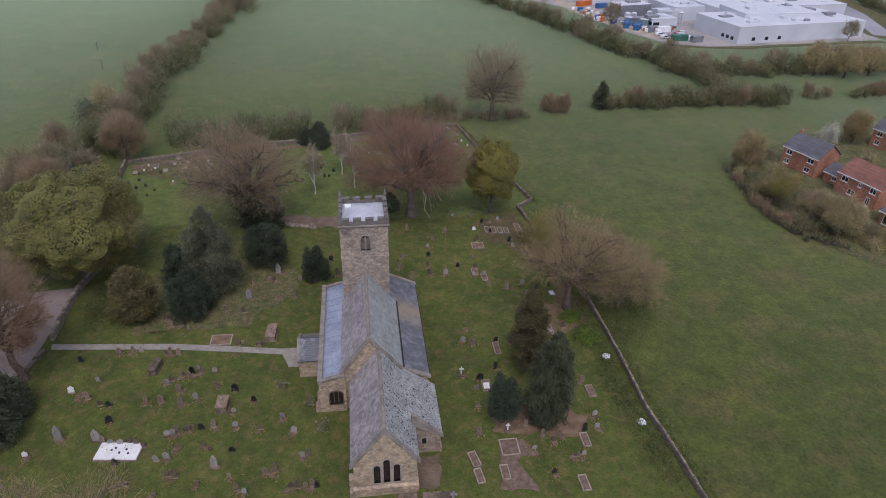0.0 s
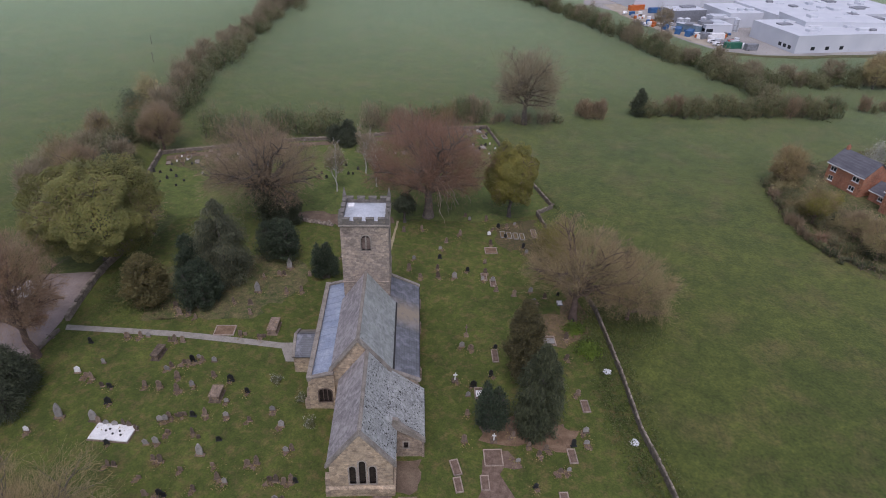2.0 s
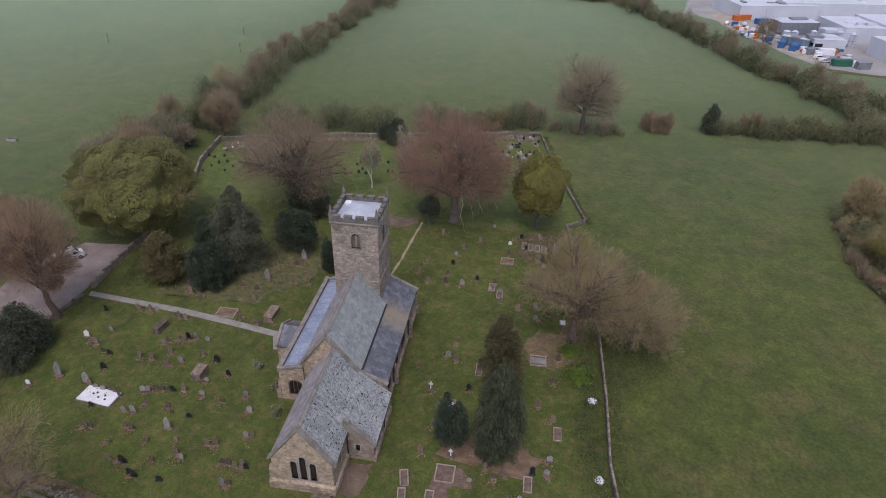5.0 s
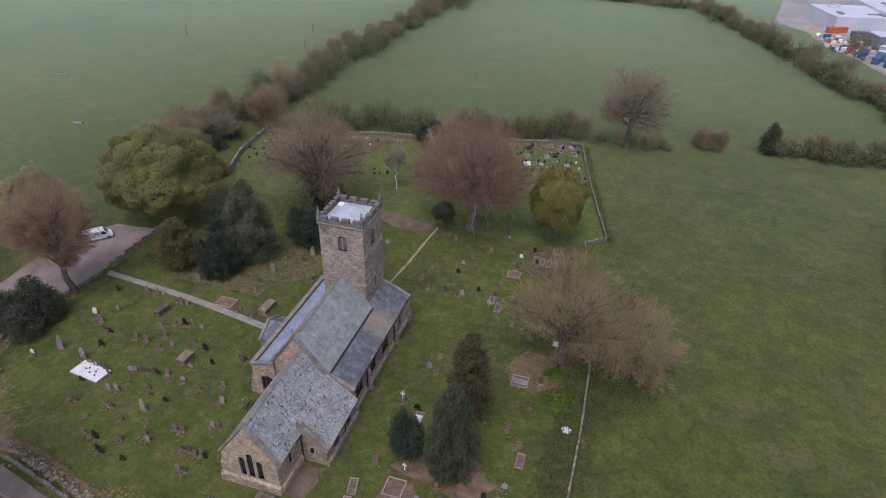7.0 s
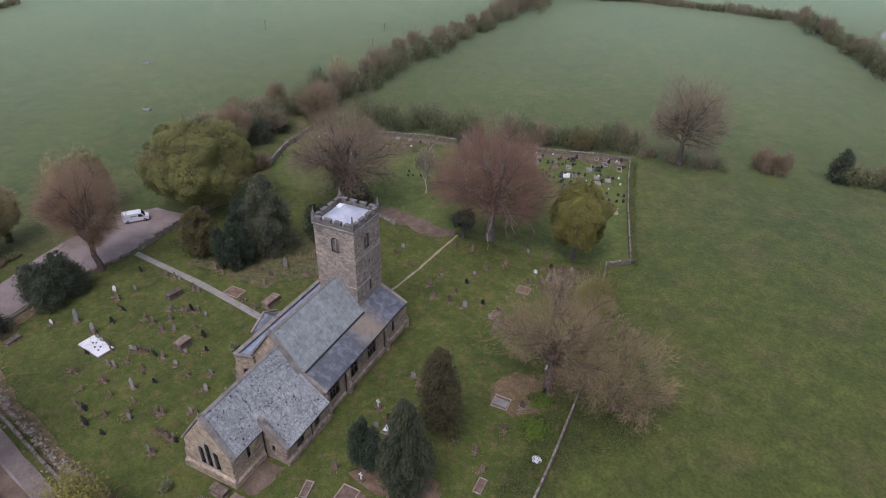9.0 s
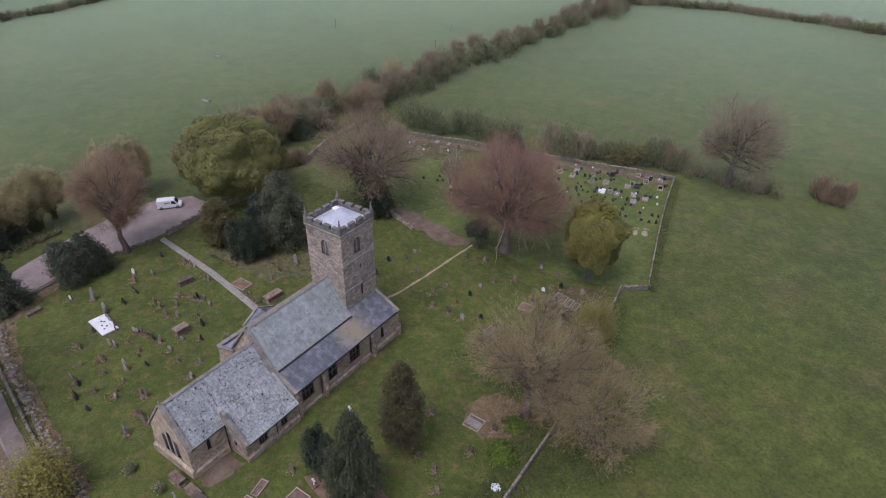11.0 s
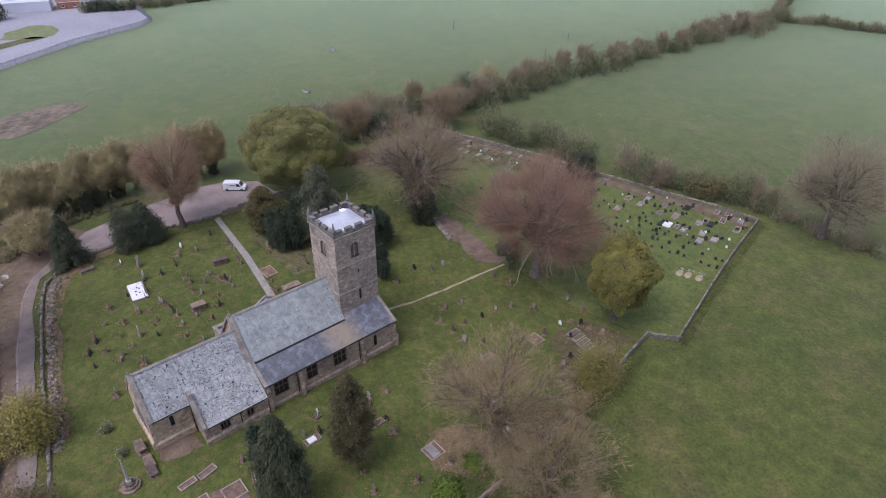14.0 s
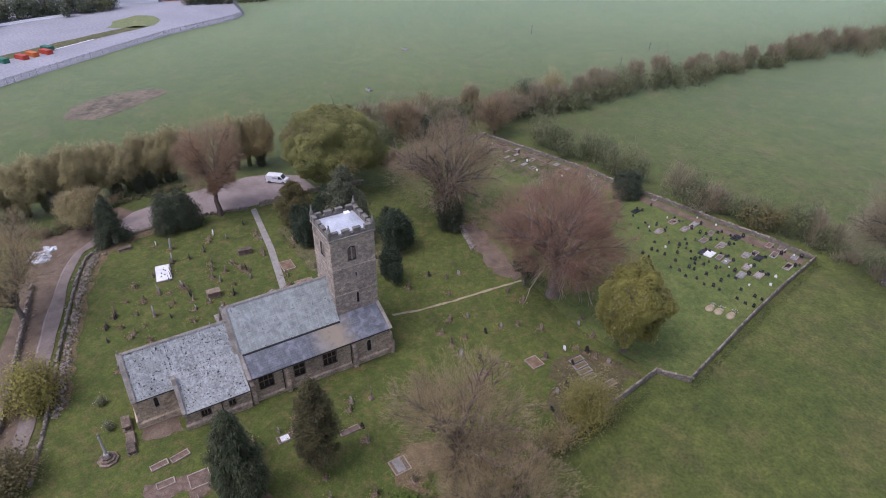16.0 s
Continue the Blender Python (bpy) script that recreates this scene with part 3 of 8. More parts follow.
sheet("lane_verge", ragged([(-7, 32.1), (4, 29.9), (4, 25.4), (-30, 27.5), (-44, 28), (-62, 30), (-70, 44), (-66, 47), (-57.4, 40), (-52.6, 36.8), (-46, 34.8), (-35, 33.5), (-25, 33.1)], 0.2, 9, 3.0),
      "leaf_litter", 0.04, "brown littered verge beside the lane", "verge", 0)
sheet("church_path", [(-57.8, 71.3), (-57.3, 70.1), (-40, 70.6), (-22.7, 70.2), (-21.2, 67.5), (-16.8, 68.1), (-17.6, 72.4), (-23.2, 71.5), (-40, 71.9)], "path_concrete", 0.09,
      "pale concrete path to the church porch", "path", 3.0)
sheet("trodden_path", ragged([(-12.0, 86.5), (-11.3, 92), (-11.2, 98), (-11.4, 104), (-11.5, 111.5), (-10.95, 111.5), (-10.85, 104), (-10.7, 98), (-10.8, 92), (-11.5, 86.5)], 0.1, 4),
      "trodden_path", 0.09, "narrow worn earth path across the grass", "path", 2.0)
sheet("bare_bank", ragged([(-33, 109.4), (-24, 108.4), (-15, 108), (-11.8, 110.2), (-12.2, 112.4), (-20, 112.8), (-34, 112.8)], 0.6, 5), "leaf_litter", 0.075, "bank of bare soil and dead leaves", "ground")
sheet("tree_litter", ragged([(-48, 74), (-30, 77), (-25, 84), (-24, 92), (-32, 96), (-50, 88)], 1.2, 6), "rough_grass", 0.07, "thin brown grass below the yews", "ground")
# Brown ground at the wall; tree shade is put into the turf colour.
sheet("corner_litter", ragged([(9, 111.5), (10, 106), (17, 99), (22, 99), (17, 116)], 0.9, 7), "shaded_turf", 0.07, "brown ground with painted shade below the boundary trees", "ground")
sheet("wall_litter", ragged([(21, 83), (16.5, 84.5), (16, 77), (21, 75), (24.5, 80), (24.6, 87), (21.5, 95)], 0.9, 8), "thin_turf", 0.075, "dead leaves below a bare tree", "ground")
sheet("cypress_litter", ragged([(8, 56), (19.5, 55.2), (21, 58.5), (18, 61), (10, 60)], 0.5, 10), "bare_soil", 0.075, "bare reddish soil below the cypresses", "ground")
sheet("cemetery_border", ragged([(-73, 135.6), (-56, 143.8), (-44.6, 148.7), (-33.6, 151.5), (-26, 154.9), (-14, 159.1), (-3.8, 163.4), (4.6, 165.6), (5.4, 163), (-3, 160.6), (-14, 156.3), (-26, 152), (-33.6, 149), (-44.6, 146.3), (-56, 141.6), (-72, 133.6)], 0.3, 11), "leaf_litter", 0.075,
      "bare brown strip along the cemetery wall", "ground")
sheet("old_cemetery_turf", ragged([(-72, 133.5), (-72.5, 136.4), (-64, 140.6), (-49.4, 146), (-40, 149), (-42, 138), (-53.8, 131), (-64, 128)], 0.9, 16, 2.0), "worn_pasture", 0.07, "thin brown turf between flat graves", "ground")

sheet("lane_wall_litter", ragged([(-9, 35.5), (-24, 36.2), (-38, 37.1), (-46, 38), (-50.5, 39.2), (-54, 42.8), (-56, 47.5), (-57, 53), (-55.4, 53), (-54, 47.8), (-52, 44), (-48.5, 41.5), (-38, 39.3), (-24, 38.2), (-9, 37.4)], 0.4, 15),
      "thin_turf", 0.075, "brown littered strip along the lane wall", "ground")

sheet("mud_patch", ragged([(-133.5, 28.6), (-129.4, 36.1), (-134, 44.3), (-140, 50.7), (-148.4, 59), (-153, 53.6), (-152.7, 46.8), (-150.7, 38.6), (-144.9, 30.9)], 0.7, 12, 2.4), "worn_ground", 0.06, "bare muddy patch in the pasture", "ground", 0)


def wall_run(name, pts, height, thick, label, seed, tumbled=0.0):
    """A dry-stone wall along a line, with a rough face and a row of coping stones; where it has tumbled its top sags and stones lie at its foot."""
    rng = random.Random(seed)
    wall = thing(name, label, "wall", kind="structure")
    bm = bmesh.new()
    cops = bmesh.new()
    for (x0, y0), (x1, y1) in zip(pts, pts[1:]):
        d = Vector((x1 - x0, y1 - y0))
        ln = d.length
        d.normalize()
        s = Vector((-d.y, d.x))
        k = max(2, int(ln / 0.8))
        rows = []
        for i in range(k + 1):
            c = Vector((x0, y0)) + d * ln * i / k
            z = ground_z(c.x, c.y)
            sag = 1 - tumbled * rng.uniform(0, 1) ** 2
            ring = []
            for off, up in ((-0.6, -0.3), (-0.5, 0.45), (-0.4, 1.0), (0.4, 1.0), (0.5, 0.45), (0.6, -0.3)):
                e = rng.uniform(-0.06, 0.06)
                p = c + s * (off * thick + e)
                ring.append(bm.verts.new((p.x, p.y, z + up * height * sag + rng.uniform(-0.05, 0.05))))
            rows.append(ring)
        for a, b in zip(rows, rows[1:]):
            for j in range(5):
                bm.faces.new((a[j], a[j + 1], b[j + 1], b[j]))
        bm.faces.new(rows[0][::-1])
        bm.faces.new(rows[-1])
        at = 0.0
        while at < ln:
            w = rng.uniform(0.3, 0.85)
            c = Vector((x0, y0)) + d * (at + w / 2)
            z = ground_z(c.x, c.y) + height * (1 - tumbled * rng.uniform(0.15, 0.6))
            m = pose(c.x, c.y, z + rng.uniform(-0.04, 0.03), rng.uniform(-7, 7), rng.uniform(-7, 7), math.degrees(math.atan2(d.y, d.x)) + rng.uniform(-6, 6))
            h = rng.uniform(0.12, 0.36)
            t = thick * rng.uniform(0.45, 0.58)
            if rng.random() >= tumbled * 0.45:
                prism(cops, [(-t, -0.05), (t, -0.05), (t * 0.8, h * 0.7), (t * 0.2, h), (-t * 0.5, h * 0.95), (-t * 0.9, h * 0.5)], -w / 2 + 0.03, w / 2 - 0.03, "x", m)
            at += w
        for _ in range(int(ln * 2.0 * tumbled)):
            c = Vector((x0, y0)) + d * rng.uniform(0, ln) + s * rng.gauss(0, 0.75 * thick + 0.35)
            a, b, h = rng.uniform(0.1, 0.26), rng.uniform(0.08, 0.2), rng.uniform(0.1, 0.28)
            m = pose(c.x, c.y, ground_z(c.x, c.y) - 0.03, rng.uniform(-15, 15), rng.uniform(-15, 15), rng.uniform(0, 360))
            prism(cops, [(-b, -0.05), (b, -0.05), (b * 0.85, h * 0.6), (b * 0.2, h), (-b * 0.8, h * 0.7)], -a, a, "x", m)
    part("masonry", bm, "drystone", wall)
    tagged(part("coping", cops, "drystone" if tumbled > 0.6 else "coping_stone", wall, "row of uneven coping stones"), kind="stuff")
    return wall


wall_run("boundary_wall_north", [(37, 20), (32.6, 45), (31.2, 52.5), (29.5, 60), (28.4, 71), (26.5, 84.8), (24.2, 93), (21.9, 102.5), (19.9, 110), (17.7, 118)], 0.9, 0.3,
         "grey dry-stone field wall with rough coping", 1)
wall_run("cemetery_wall_north", [(17.7, 118), (21.2, 121.4), (17.2, 132), (13.3, 142.4), (9.3, 154), (5.3, 166.9)], 0.85, 0.28, "grey stone cemetery wall with upright coping stones", 2)
wall_run("cemetery_wall_west", [(5.3, 166.9), (-3.8, 164.5), (-14, 160.2), (-26, 156), (-33.6, 152.6), (-44.6, 149.8), (-56, 144.9), (-74.8, 136.5)], 0.8, 0.3, "grey stone cemetery wall below the hedge", 3)
wall_run("cemetery_wall_south", [(-74.8, 136.5), (-71.3, 122.6), (-66, 112)], 1.2, 0.5, "low grey stone cemetery wall", 4)
wall_run("lane_wall", [(3.0, 34.2), (-7, 35), (-23.4, 35.6), (-37.9, 36.6), (-46, 37.4), (-50.2, 38.4), (-54.6, 42.4), (-56.4, 47), (-57.6, 53), (-58.6, 61), (-58.2, 70)], 0.55, 0.42,
         "tumbled dry-stone wall beside the lane", 5, 0.85)
wall_run("parking_wall", [(-58.2, 72.2), (-59.6, 79.3), (-60.6, 86), (-60, 96)], 1.0, 0.6, "low stone wall beside the parking area", 6)
wall_run("lane_far_wall", [(12, 25.2), (-8.6, 29.6), (-25.8, 29.8), (-43.5, 30.0)], 0.9, 0.5, "low stone wall across the lane", 7, 0.4)


# ---- the church ----
church = thing("church", "medieval grey-brown stone parish church with slate and lead roofs", "church", pose(-5.3, 46.3, 0, 0, 0, 7.5))
BASE = -1.4


def hollow(profile, inset=0.75):
    """The inner outline of a gabled or lean-to body."""
    cx = sum(p[0] for p in profile) / len(profile)
    lo = min(p[1] for p in profile)
    out = []
    for x, z in profile:
        out.append((x + (inset if x < cx - 0.3 else -inset if x > cx + 0.3 else 0), z - (0 if z == lo else inset)))
    return out


def cut_of(outline, a, b, axis):
    c = bmesh.new()
    prism(c, outline, a, b, axis)
    return c


def glazed(outline, at, axis, into, mullions=0, rail=False, frame_w=0.16, bar=0.07, label="leaded window in a dressed stone surround", stone="dressed_stone", louvres=False):
    """A window in an opening: stone surround, recessed leaded pane, stone mullions. into: the sign of the way inwards along the axis."""
    cx = sum(p[0] for p in outline) / len(outline)
    half = max(abs(p[0] - cx) for p in outline)
    z0, z1 = min(p[1] for p in outline), max(p[1] for p in outline)
    cz = (z0 + z1) / 2
    grown = [(cx + (p - cx) * (half + frame_w) / half, cz + (q - cz) * ((z1 - z0) / 2 + frame_w) / ((z1 - z0) / 2)) for p, q in outline]
    bm = bmesh.new()

    def put(p, q, d):
        return bm.verts.new((p, d, q) if axis == "y" else (d, p, q))
    n = len(outline)
    rings = [[put(p, q, at + d * into) for p, q in o] for o, d in ((grown, 0.1), (grown, -0.04), (outline, -0.04), (outline, 0.24))]
    for a, b in zip(rings, rings[1:]):
        for i in range(n):
            j = (i + 1) % n
            bm.faces.new((a[i], a[j], b[j], b[i]))
    w = part("window", bm, stone, church, label)
    pane = bmesh.new()
    lo, hi = sorted((at + 0.2 * into, at + 0.23 * into))
    prism(pane, outline, lo, hi, axis)
    part("pane", pane, "leaded_glass", w)
    if louvres:
        mm = bmesh.new()
        for k in range(7):
            z = z0 + 0.12 + (z1 - z0 - 0.5) * k / 7
            wide = half - 0.03
            lo, hi = sorted((at + 0.1 * into, at + 0.22 * into))
            tip = [(lo, z + 0.2 * (into < 0)), (hi, z + 0.2 * (into > 0)), (hi, z + 0.2 * (into > 0) + 0.05), (lo, z + 0.2 * (into < 0) + 0.05)]
            prism(mm, tip, cx - wide, cx + wide, "x" if axis == "y" else "y")
        part("louvres", mm, "mullion_stone", w, "weathered timber louvres")
    lo, hi = sorted((at + 0.06 * into, at + 0.2 * into))
    for k in range(mullions):
        x = cx - half + 2 * half * (k + 1) / (mullions + 1)
        mm = bmesh.new()
        top = z1 - (0.05 if n == 4 else 0.25)
        if axis == "y":
            box(mm, x - bar, x + bar, lo, hi, z0, top)
        else:
            box(mm, lo, hi, x - bar, x + bar, z0, top)
        part("mullion", mm, stone, w)
    if rail:
        mm = bmesh.new()
        z = z0 + (z1 - z0) * 0.55
        if axis == "y":
            box(mm, cx - half, cx + half, lo, hi, z - 0.06, z + 0.06)
        else:
            box(mm, lo, hi, cx - half, cx + half, z - 0.06, z + 0.06)
        part("transom", mm, stone, w)


def slab(name, a, b, y0, y1, mat, thick=0.16, label="", parent=None):
    """A roof slope from the point a to the point b of a section, along y."""
    d = Vector((b[0] - a[0], b[1] - a[1])).normalized()
    nrm = Vector((-d.y, d.x))
    if nrm.y < 0:
        nrm = -nrm
    bm = bmesh.new()
    prism(bm, [a, b, (b[0] + nrm.x * thick, b[1] + nrm.y * thick), (a[0] + nrm.x * thick, a[1] + nrm.y * thick)], y0, y1)
    return part(name, bm, mat, parent or church, label)


def strip(name, pts, y0, y1, width, mat, label=""):
    """A coping over a gable: a band along the points of a section, from y0 to y1."""
    bm = bmesh.new()
    for a, b in zip(pts, pts[1:]):
        d = Vector((b[0] - a[0], b[1] - a[1])).normalized()
        nrm = Vector((-d.y, d.x))
        if nrm.y < 0:
            nrm = -nrm
        prism(bm, [a, b, (b[0] + nrm.x * width, b[1] + nrm.y * width), (a[0] + nrm.x * width, a[1] + nrm.y * width)], y0, y1)
    return part(name, bm, mat, church, label)


def buttress(x0, x1, y0, y1, z_top, slope, way):
    """A stepped buttress against a wall; way: 'x' or '-y', the way that it stands out."""
    bm = bmesh.new()
    h = z_top - BASE
    if way == "x":
        prism(bm, [(x0, BASE), (x1, BASE), (x1, BASE + h * 0.5), (x0 + (x1 - x0) * 0.6, BASE + h * 0.62), (x0 + (x1 - x0) * 0.6, z_top - slope), (x0, z_top)], y0, y1)
    else:
        prism(bm, [(y1, BASE), (y0, BASE), (y0, BASE + h * 0.5), (y1 - (y1 - y0) * 0.6, BASE + h * 0.62), (y1 - (y1 - y0) * 0.6, z_top - slope), (y1, z_top)], x0, x1, "x")
    return part("buttress", bevelled(bm, 0.03), "aisle_stone", church, "stepped stone buttress")


# chancel
CH = [(-3.5, BASE), (3.8, BASE), (3.8, 5.0), (0.15, 10.0), (-3.5, 5.0)]
lancets = [arch(-0.85, 0.38, 1.9, 4.9), arch(0.28, 0.38, 1.9, 5.8), arch(1.45, 0.38, 1.9, 4.9)]
lancet_n = arch(2.75, 0.26, 2.6, 4.3)
bm = bmesh.new()
prism(bm, CH, 0, 14.0)
cuts = [cut_of(hollow(CH), 0.8, 13.2, "y")] + [cut_of(o, -0.5, 1.2, "y") for o in lancets] + [cut_of(lancet_n, 2.6, 4.4, "x")]
part("chancel_wall", carved(bm, cuts, "chancel_wall", "church_stone"), None, church, "grey-brown coursed stone chancel walls")
for o in lancets:
    glazed(o, 0, "y", 1, label="tall narrow lancet window with pale stone surround")
glazed(lancet_n, 3.8, "x", -1, label="small lancet window")
slab("chancel_roof_south", (0.15, 10.0), (-3.75, 4.7), 0.35, 14.2, "slate_south", label="weathered brown-grey slate slope")
slab("chancel_roof_north", (0.15, 10.0), (4.0, 4.75), 0.35, 5.4, "slate_lichen", label="lichen-spotted grey slate slope")
slab("chancel_roof_north", (0.15, 10.0), (2.75, 6.45), 5.4, 14.2, "slate_lichen", label="lichen-spotted grey slate slope")
slab("vestry_roof", (2.75, 6.45), (7.45, 2.72), 5.35, 14.25, "slate_lichen", label="lichen-spotted grey slate slope")
strip("coping", [(-3.8, 4.75), (0.15, 10.15), (4.05, 4.8)], -0.12, 0.55, 0.24, "gable_stone", "stone coping on the east gable")
bm = bmesh.new()
prism(bm, [(-0.1, 10.15), (0.15, 10.38), (0.4, 10.15)], 0.42, 14.15)
part("ridge_tiles", bm, "gable_stone", church, "row of stone ridge tiles")
bm = bmesh.new()
rod(bm, (0.15, 0.15, 10.3), (0.15, 0.15, 10.9), 0.09, 0.07)
part("finial", bm, "gable_stone", church, "stub of a stone gable cross")
# plinths and corner buttresses of the east end
bm = bmesh.new()
prism(bm, [(-0.28, BASE), (0.02, BASE), (0.02, 1.5), (-0.28, 1.2)], -3.7, 4.0, "x")
prism(bm, [(3.78, BASE), (4.05, BASE), (4.05, 0.8), (3.78, 1.0)], 0.0, 5.2)
part("plinth", bm, "church_stone", church, "battered stone plinth")
buttress(-4.1, -3.5, -0.3, 0.7, 3.2, 0.5, "-y")
# vestry beside the chancel
VE = [(3.75, BASE), (7.2, BASE), (7.2, 2.75), (3.75, 5.55)]
vw = [rect(8.15, 0.6, 1.1, 2.15), rect(11.7, 0.42, 1.1, 2.1)]
ve_e = rect(5.2, 0.28, 1.5, 2.5)
bm = bmesh.new()
prism(bm, VE, 5.45, 14.3)
cuts = [cut_of([(4.4, BASE - 1), (6.6, BASE - 1), (6.6, 2.4), (4.4, 4.1)], 6.1, 13.6, "y")] + [cut_of(o, 6.3, 7.6, "x") for o in vw] + [cut_of(ve_e, 5.0, 6.4, "y")]
part("vestry_wall", carved(bm, cuts, "vestry_wall", "aisle_stone"), None, church, "low buff stone vestry walls")
for o, k in zip(vw, (2, 1)):
    glazed(o, 7.2, "x", -1, k, frame_w=0.1, label="low mullioned window", stone="mullion_stone")
glazed(ve_e, 5.45, "y", 1, label="small dark window")
bm = bmesh.new()
prism(bm, [(3.5, 5.0), (4.0, 5.0), (7.6, 2.55), (7.6, 3.05), (4.6, 5.75), (4.3, 6.6), (3.6, 6.75)], 5.2, 5.75)
part("vestry_parapet", bevelled(bm, 0.04), "gable_stone", church, "sloping stone parapet with a raised block")
bm = bmesh.new()
prism(bm, [(7.18, BASE), (7.5, BASE), (7.5, 0.5), (7.18, 0.7)], 5.3, 14.2)
part("plinth", bm, "aisle_stone", church)


def moss(seed, a, b, y0, y1, n, size, thick=0.16):
    """Cushions of dark moss scattered over a roof slope that runs from a to b of the section."""
    rng = np.random.default_rng(seed)
    d = np.array((b[0] - a[0], b[1] - a[1]))
    run = np.linalg.norm(d)
    d /= run
    nr = np.array((-d[1], d[0])) if d[0] > 0 else np.array((d[1], -d[0]))
    heart = rng.uniform(0, 1, (9, 2))
    u = np.where(rng.uniform(size=(n, 1)) < 0.6, heart[rng.integers(0, 9, n)] + rng.normal(size=(n, 2)) * 0.13, rng.uniform(0, 1, (n, 2)))
    u = np.clip(u, 0.02, 0.97)
    vs, fs = [], []
    ang = np.arange(6) * math.pi / 3
    for (p, q), r in zip(u, size * (0.5 + rng.gamma(2.0, 0.28, n))):
        rad = r * rng.uniform(0.6, 1.2, 6)
        s = p * run + rad * np.sin(ang) * 0.8
        y = y0 + q * (y1 - y0) + rad * np.cos(ang)
        k = len(vs)
        for m, up in ((1.0, thick - 0.01), (0.6, thick + r * 0.35)):
            for i in range(6):
                t = p * run + (s[i] - p * run) * m
                w = y0 + q * (y1 - y0) + (y[i] - y0 - q * (y1 - y0)) * m
                vs.append((a[0] + d[0] * t + nr[0] * up, w, a[1] + d[1] * t + nr[1] * up))
        fs += [(k + i, k + (i + 1) % 6, k + 6 + (i + 1) % 6, k + 6 + i) for i in range(6)]
        fs += [(k + 6, k + 7, k + 8, k + 9), (k + 6, k + 9, k + 10, k + 11)]
    tagged(part("moss", soup("moss", vs, fs, "roof_moss"), None, church, "dark cushions of moss on the slates"), kind="stuff")


moss(1, (0.15, 10.0), (4.0, 4.75), 0.6, 5.3, 260, 0.062)
moss(2, (0.15, 10.0), (2.75, 6.45), 5.5, 14.0, 360, 0.062)
moss(3, (2.75, 6.45), (7.4, 2.76), 5.9, 14.1, 520, 0.062)
# nave
NA = [(-4.5, BASE), (3.0, BASE), (3.0, 5.95), (-1.05, 11.35), (-4.5, 6.6)]
bm = bmesh.new()
prism(bm, NA, 14.1, 29.64)
part("nave_wall", carved(bm, [cut_of(hollow(NA), 14.9, 29.5, "y")], "nave_wall", "church_stone"), None, church, "stone nave walls between the aisles")
slab("nave_roof_north", (-1.05, 11.4), (3.35, 5.55), 14.45, 29.66, "slate_nave", label="pale grey slate slope with lichen")
slab("nave_roof_south", (-1.05, 11.4), (-4.75, 6.3), 14.45, 29.66, "slate_south", label="weathered brown-grey slate slope")
moss(4, (-1.05, 11.4), (3.3, 5.6), 14.7, 29.5, 60, 0.06)
strip("coping", [(-4.9, 6.25), (-1.05, 11.5), (3.45, 5.55)], 13.8, 14.6, 0.26, "gable_stone", "stone coping on the nave gable")
bm = bmesh.new()
prism(bm, [(-1.3, 11.53), (-1.05, 11.75), (-0.8, 11.53)], 14.55, 29.66)
part("ridge_tiles", bm, "gable_stone", church, "row of stone ridge tiles")
bm = bmesh.new()
box(bm, -1.2, -0.9, 14.1, 14.4, 11.7, 12.05)
rod(bm, (-1.05, 14.25, 12.0), (-1.05, 14.25, 12.7), 0.08, 0.06)
part("finial", bm, "gable_stone", church, "small stone finial")
# north aisle
AN = [(2.9, BASE), (6.55, BASE), (6.55, 4.0), (2.9, 5.6)]
wins = [rect(16.8, 1.0, 1.4, 3.55), rect(21.7, 0.78, 1.3, 3.4), rect(26.4, 1.02, 1.2, 3.4)]
lanc = arch(32.8, 0.33, 0.9, 3.1)
bm = bmesh.new()
prism(bm, AN, 14.35, 36.5)
cuts = [cut_of([(3.6, BASE - 1), (5.8, BASE - 1), (5.8, 3.6), (3.6, 4.5)], 15.1, 35.7, "y")] + [cut_of(o, 5.6, 7.0, "x") for o in wins + [lanc]]
part("north_aisle_wall", carved(bm, cuts, "north_aisle_wall", "aisle_stone"), None, church, "warm buff coursed stone aisle wall")
for o, k in zip(wins, (2, 1, 2)):
    glazed(o, 6.55, "x", -1, k, True, 0.12, 0.06, "square-headed window with dark leaded lights", "mullion_stone")
glazed(lanc, 6.55, "x", -1, label="narrow lancet window")
slab("north_aisle_roof", (2.0, 6.25), (6.85, 3.98), 14.75, 36.15, "slate_aisle", label="blue-grey slate lean-to roof with ochre stains")
# Gutter made broad and dark to draw the eaves' shadow line too.
bm = bmesh.new()
box(bm, 3.3, 3.56, 14.62, 29.6, 5.5, 5.86)
part("gutter", bm, "dark_iron", church, "dark strip for the gutter and its shadow below the nave eaves")
strip("coping", [(2.4, 6.1), (6.95, 4.02)], 14.25, 14.8, 0.3, "gable_stone", "stone coping on the aisle's east end")
strip("coping", [(2.3, 6.25), (6.95, 4.02)], 36.1, 36.65, 0.3, "gable_stone", "pale stone coping on the aisle's west end")
for y in (14.75, 19.8, 30.3):
    buttress(6.5, 7.25, y - 0.32, y + 0.32, 3.4, 0.6, "x")
bm = bmesh.new()
prism(bm, [(0, BASE), (1.0, BASE), (1.0, 1.0), (0.6, 1.5), (0.6, 2.9), (0, 3.5)], -0.35, 0.35, "y", pose(6.3, 36.2, 0, 0, 0, 45))
part("buttress", bevelled(bm, 0.03), "aisle_stone", church, "diagonal stone corner buttress")
bm = bmesh.new()
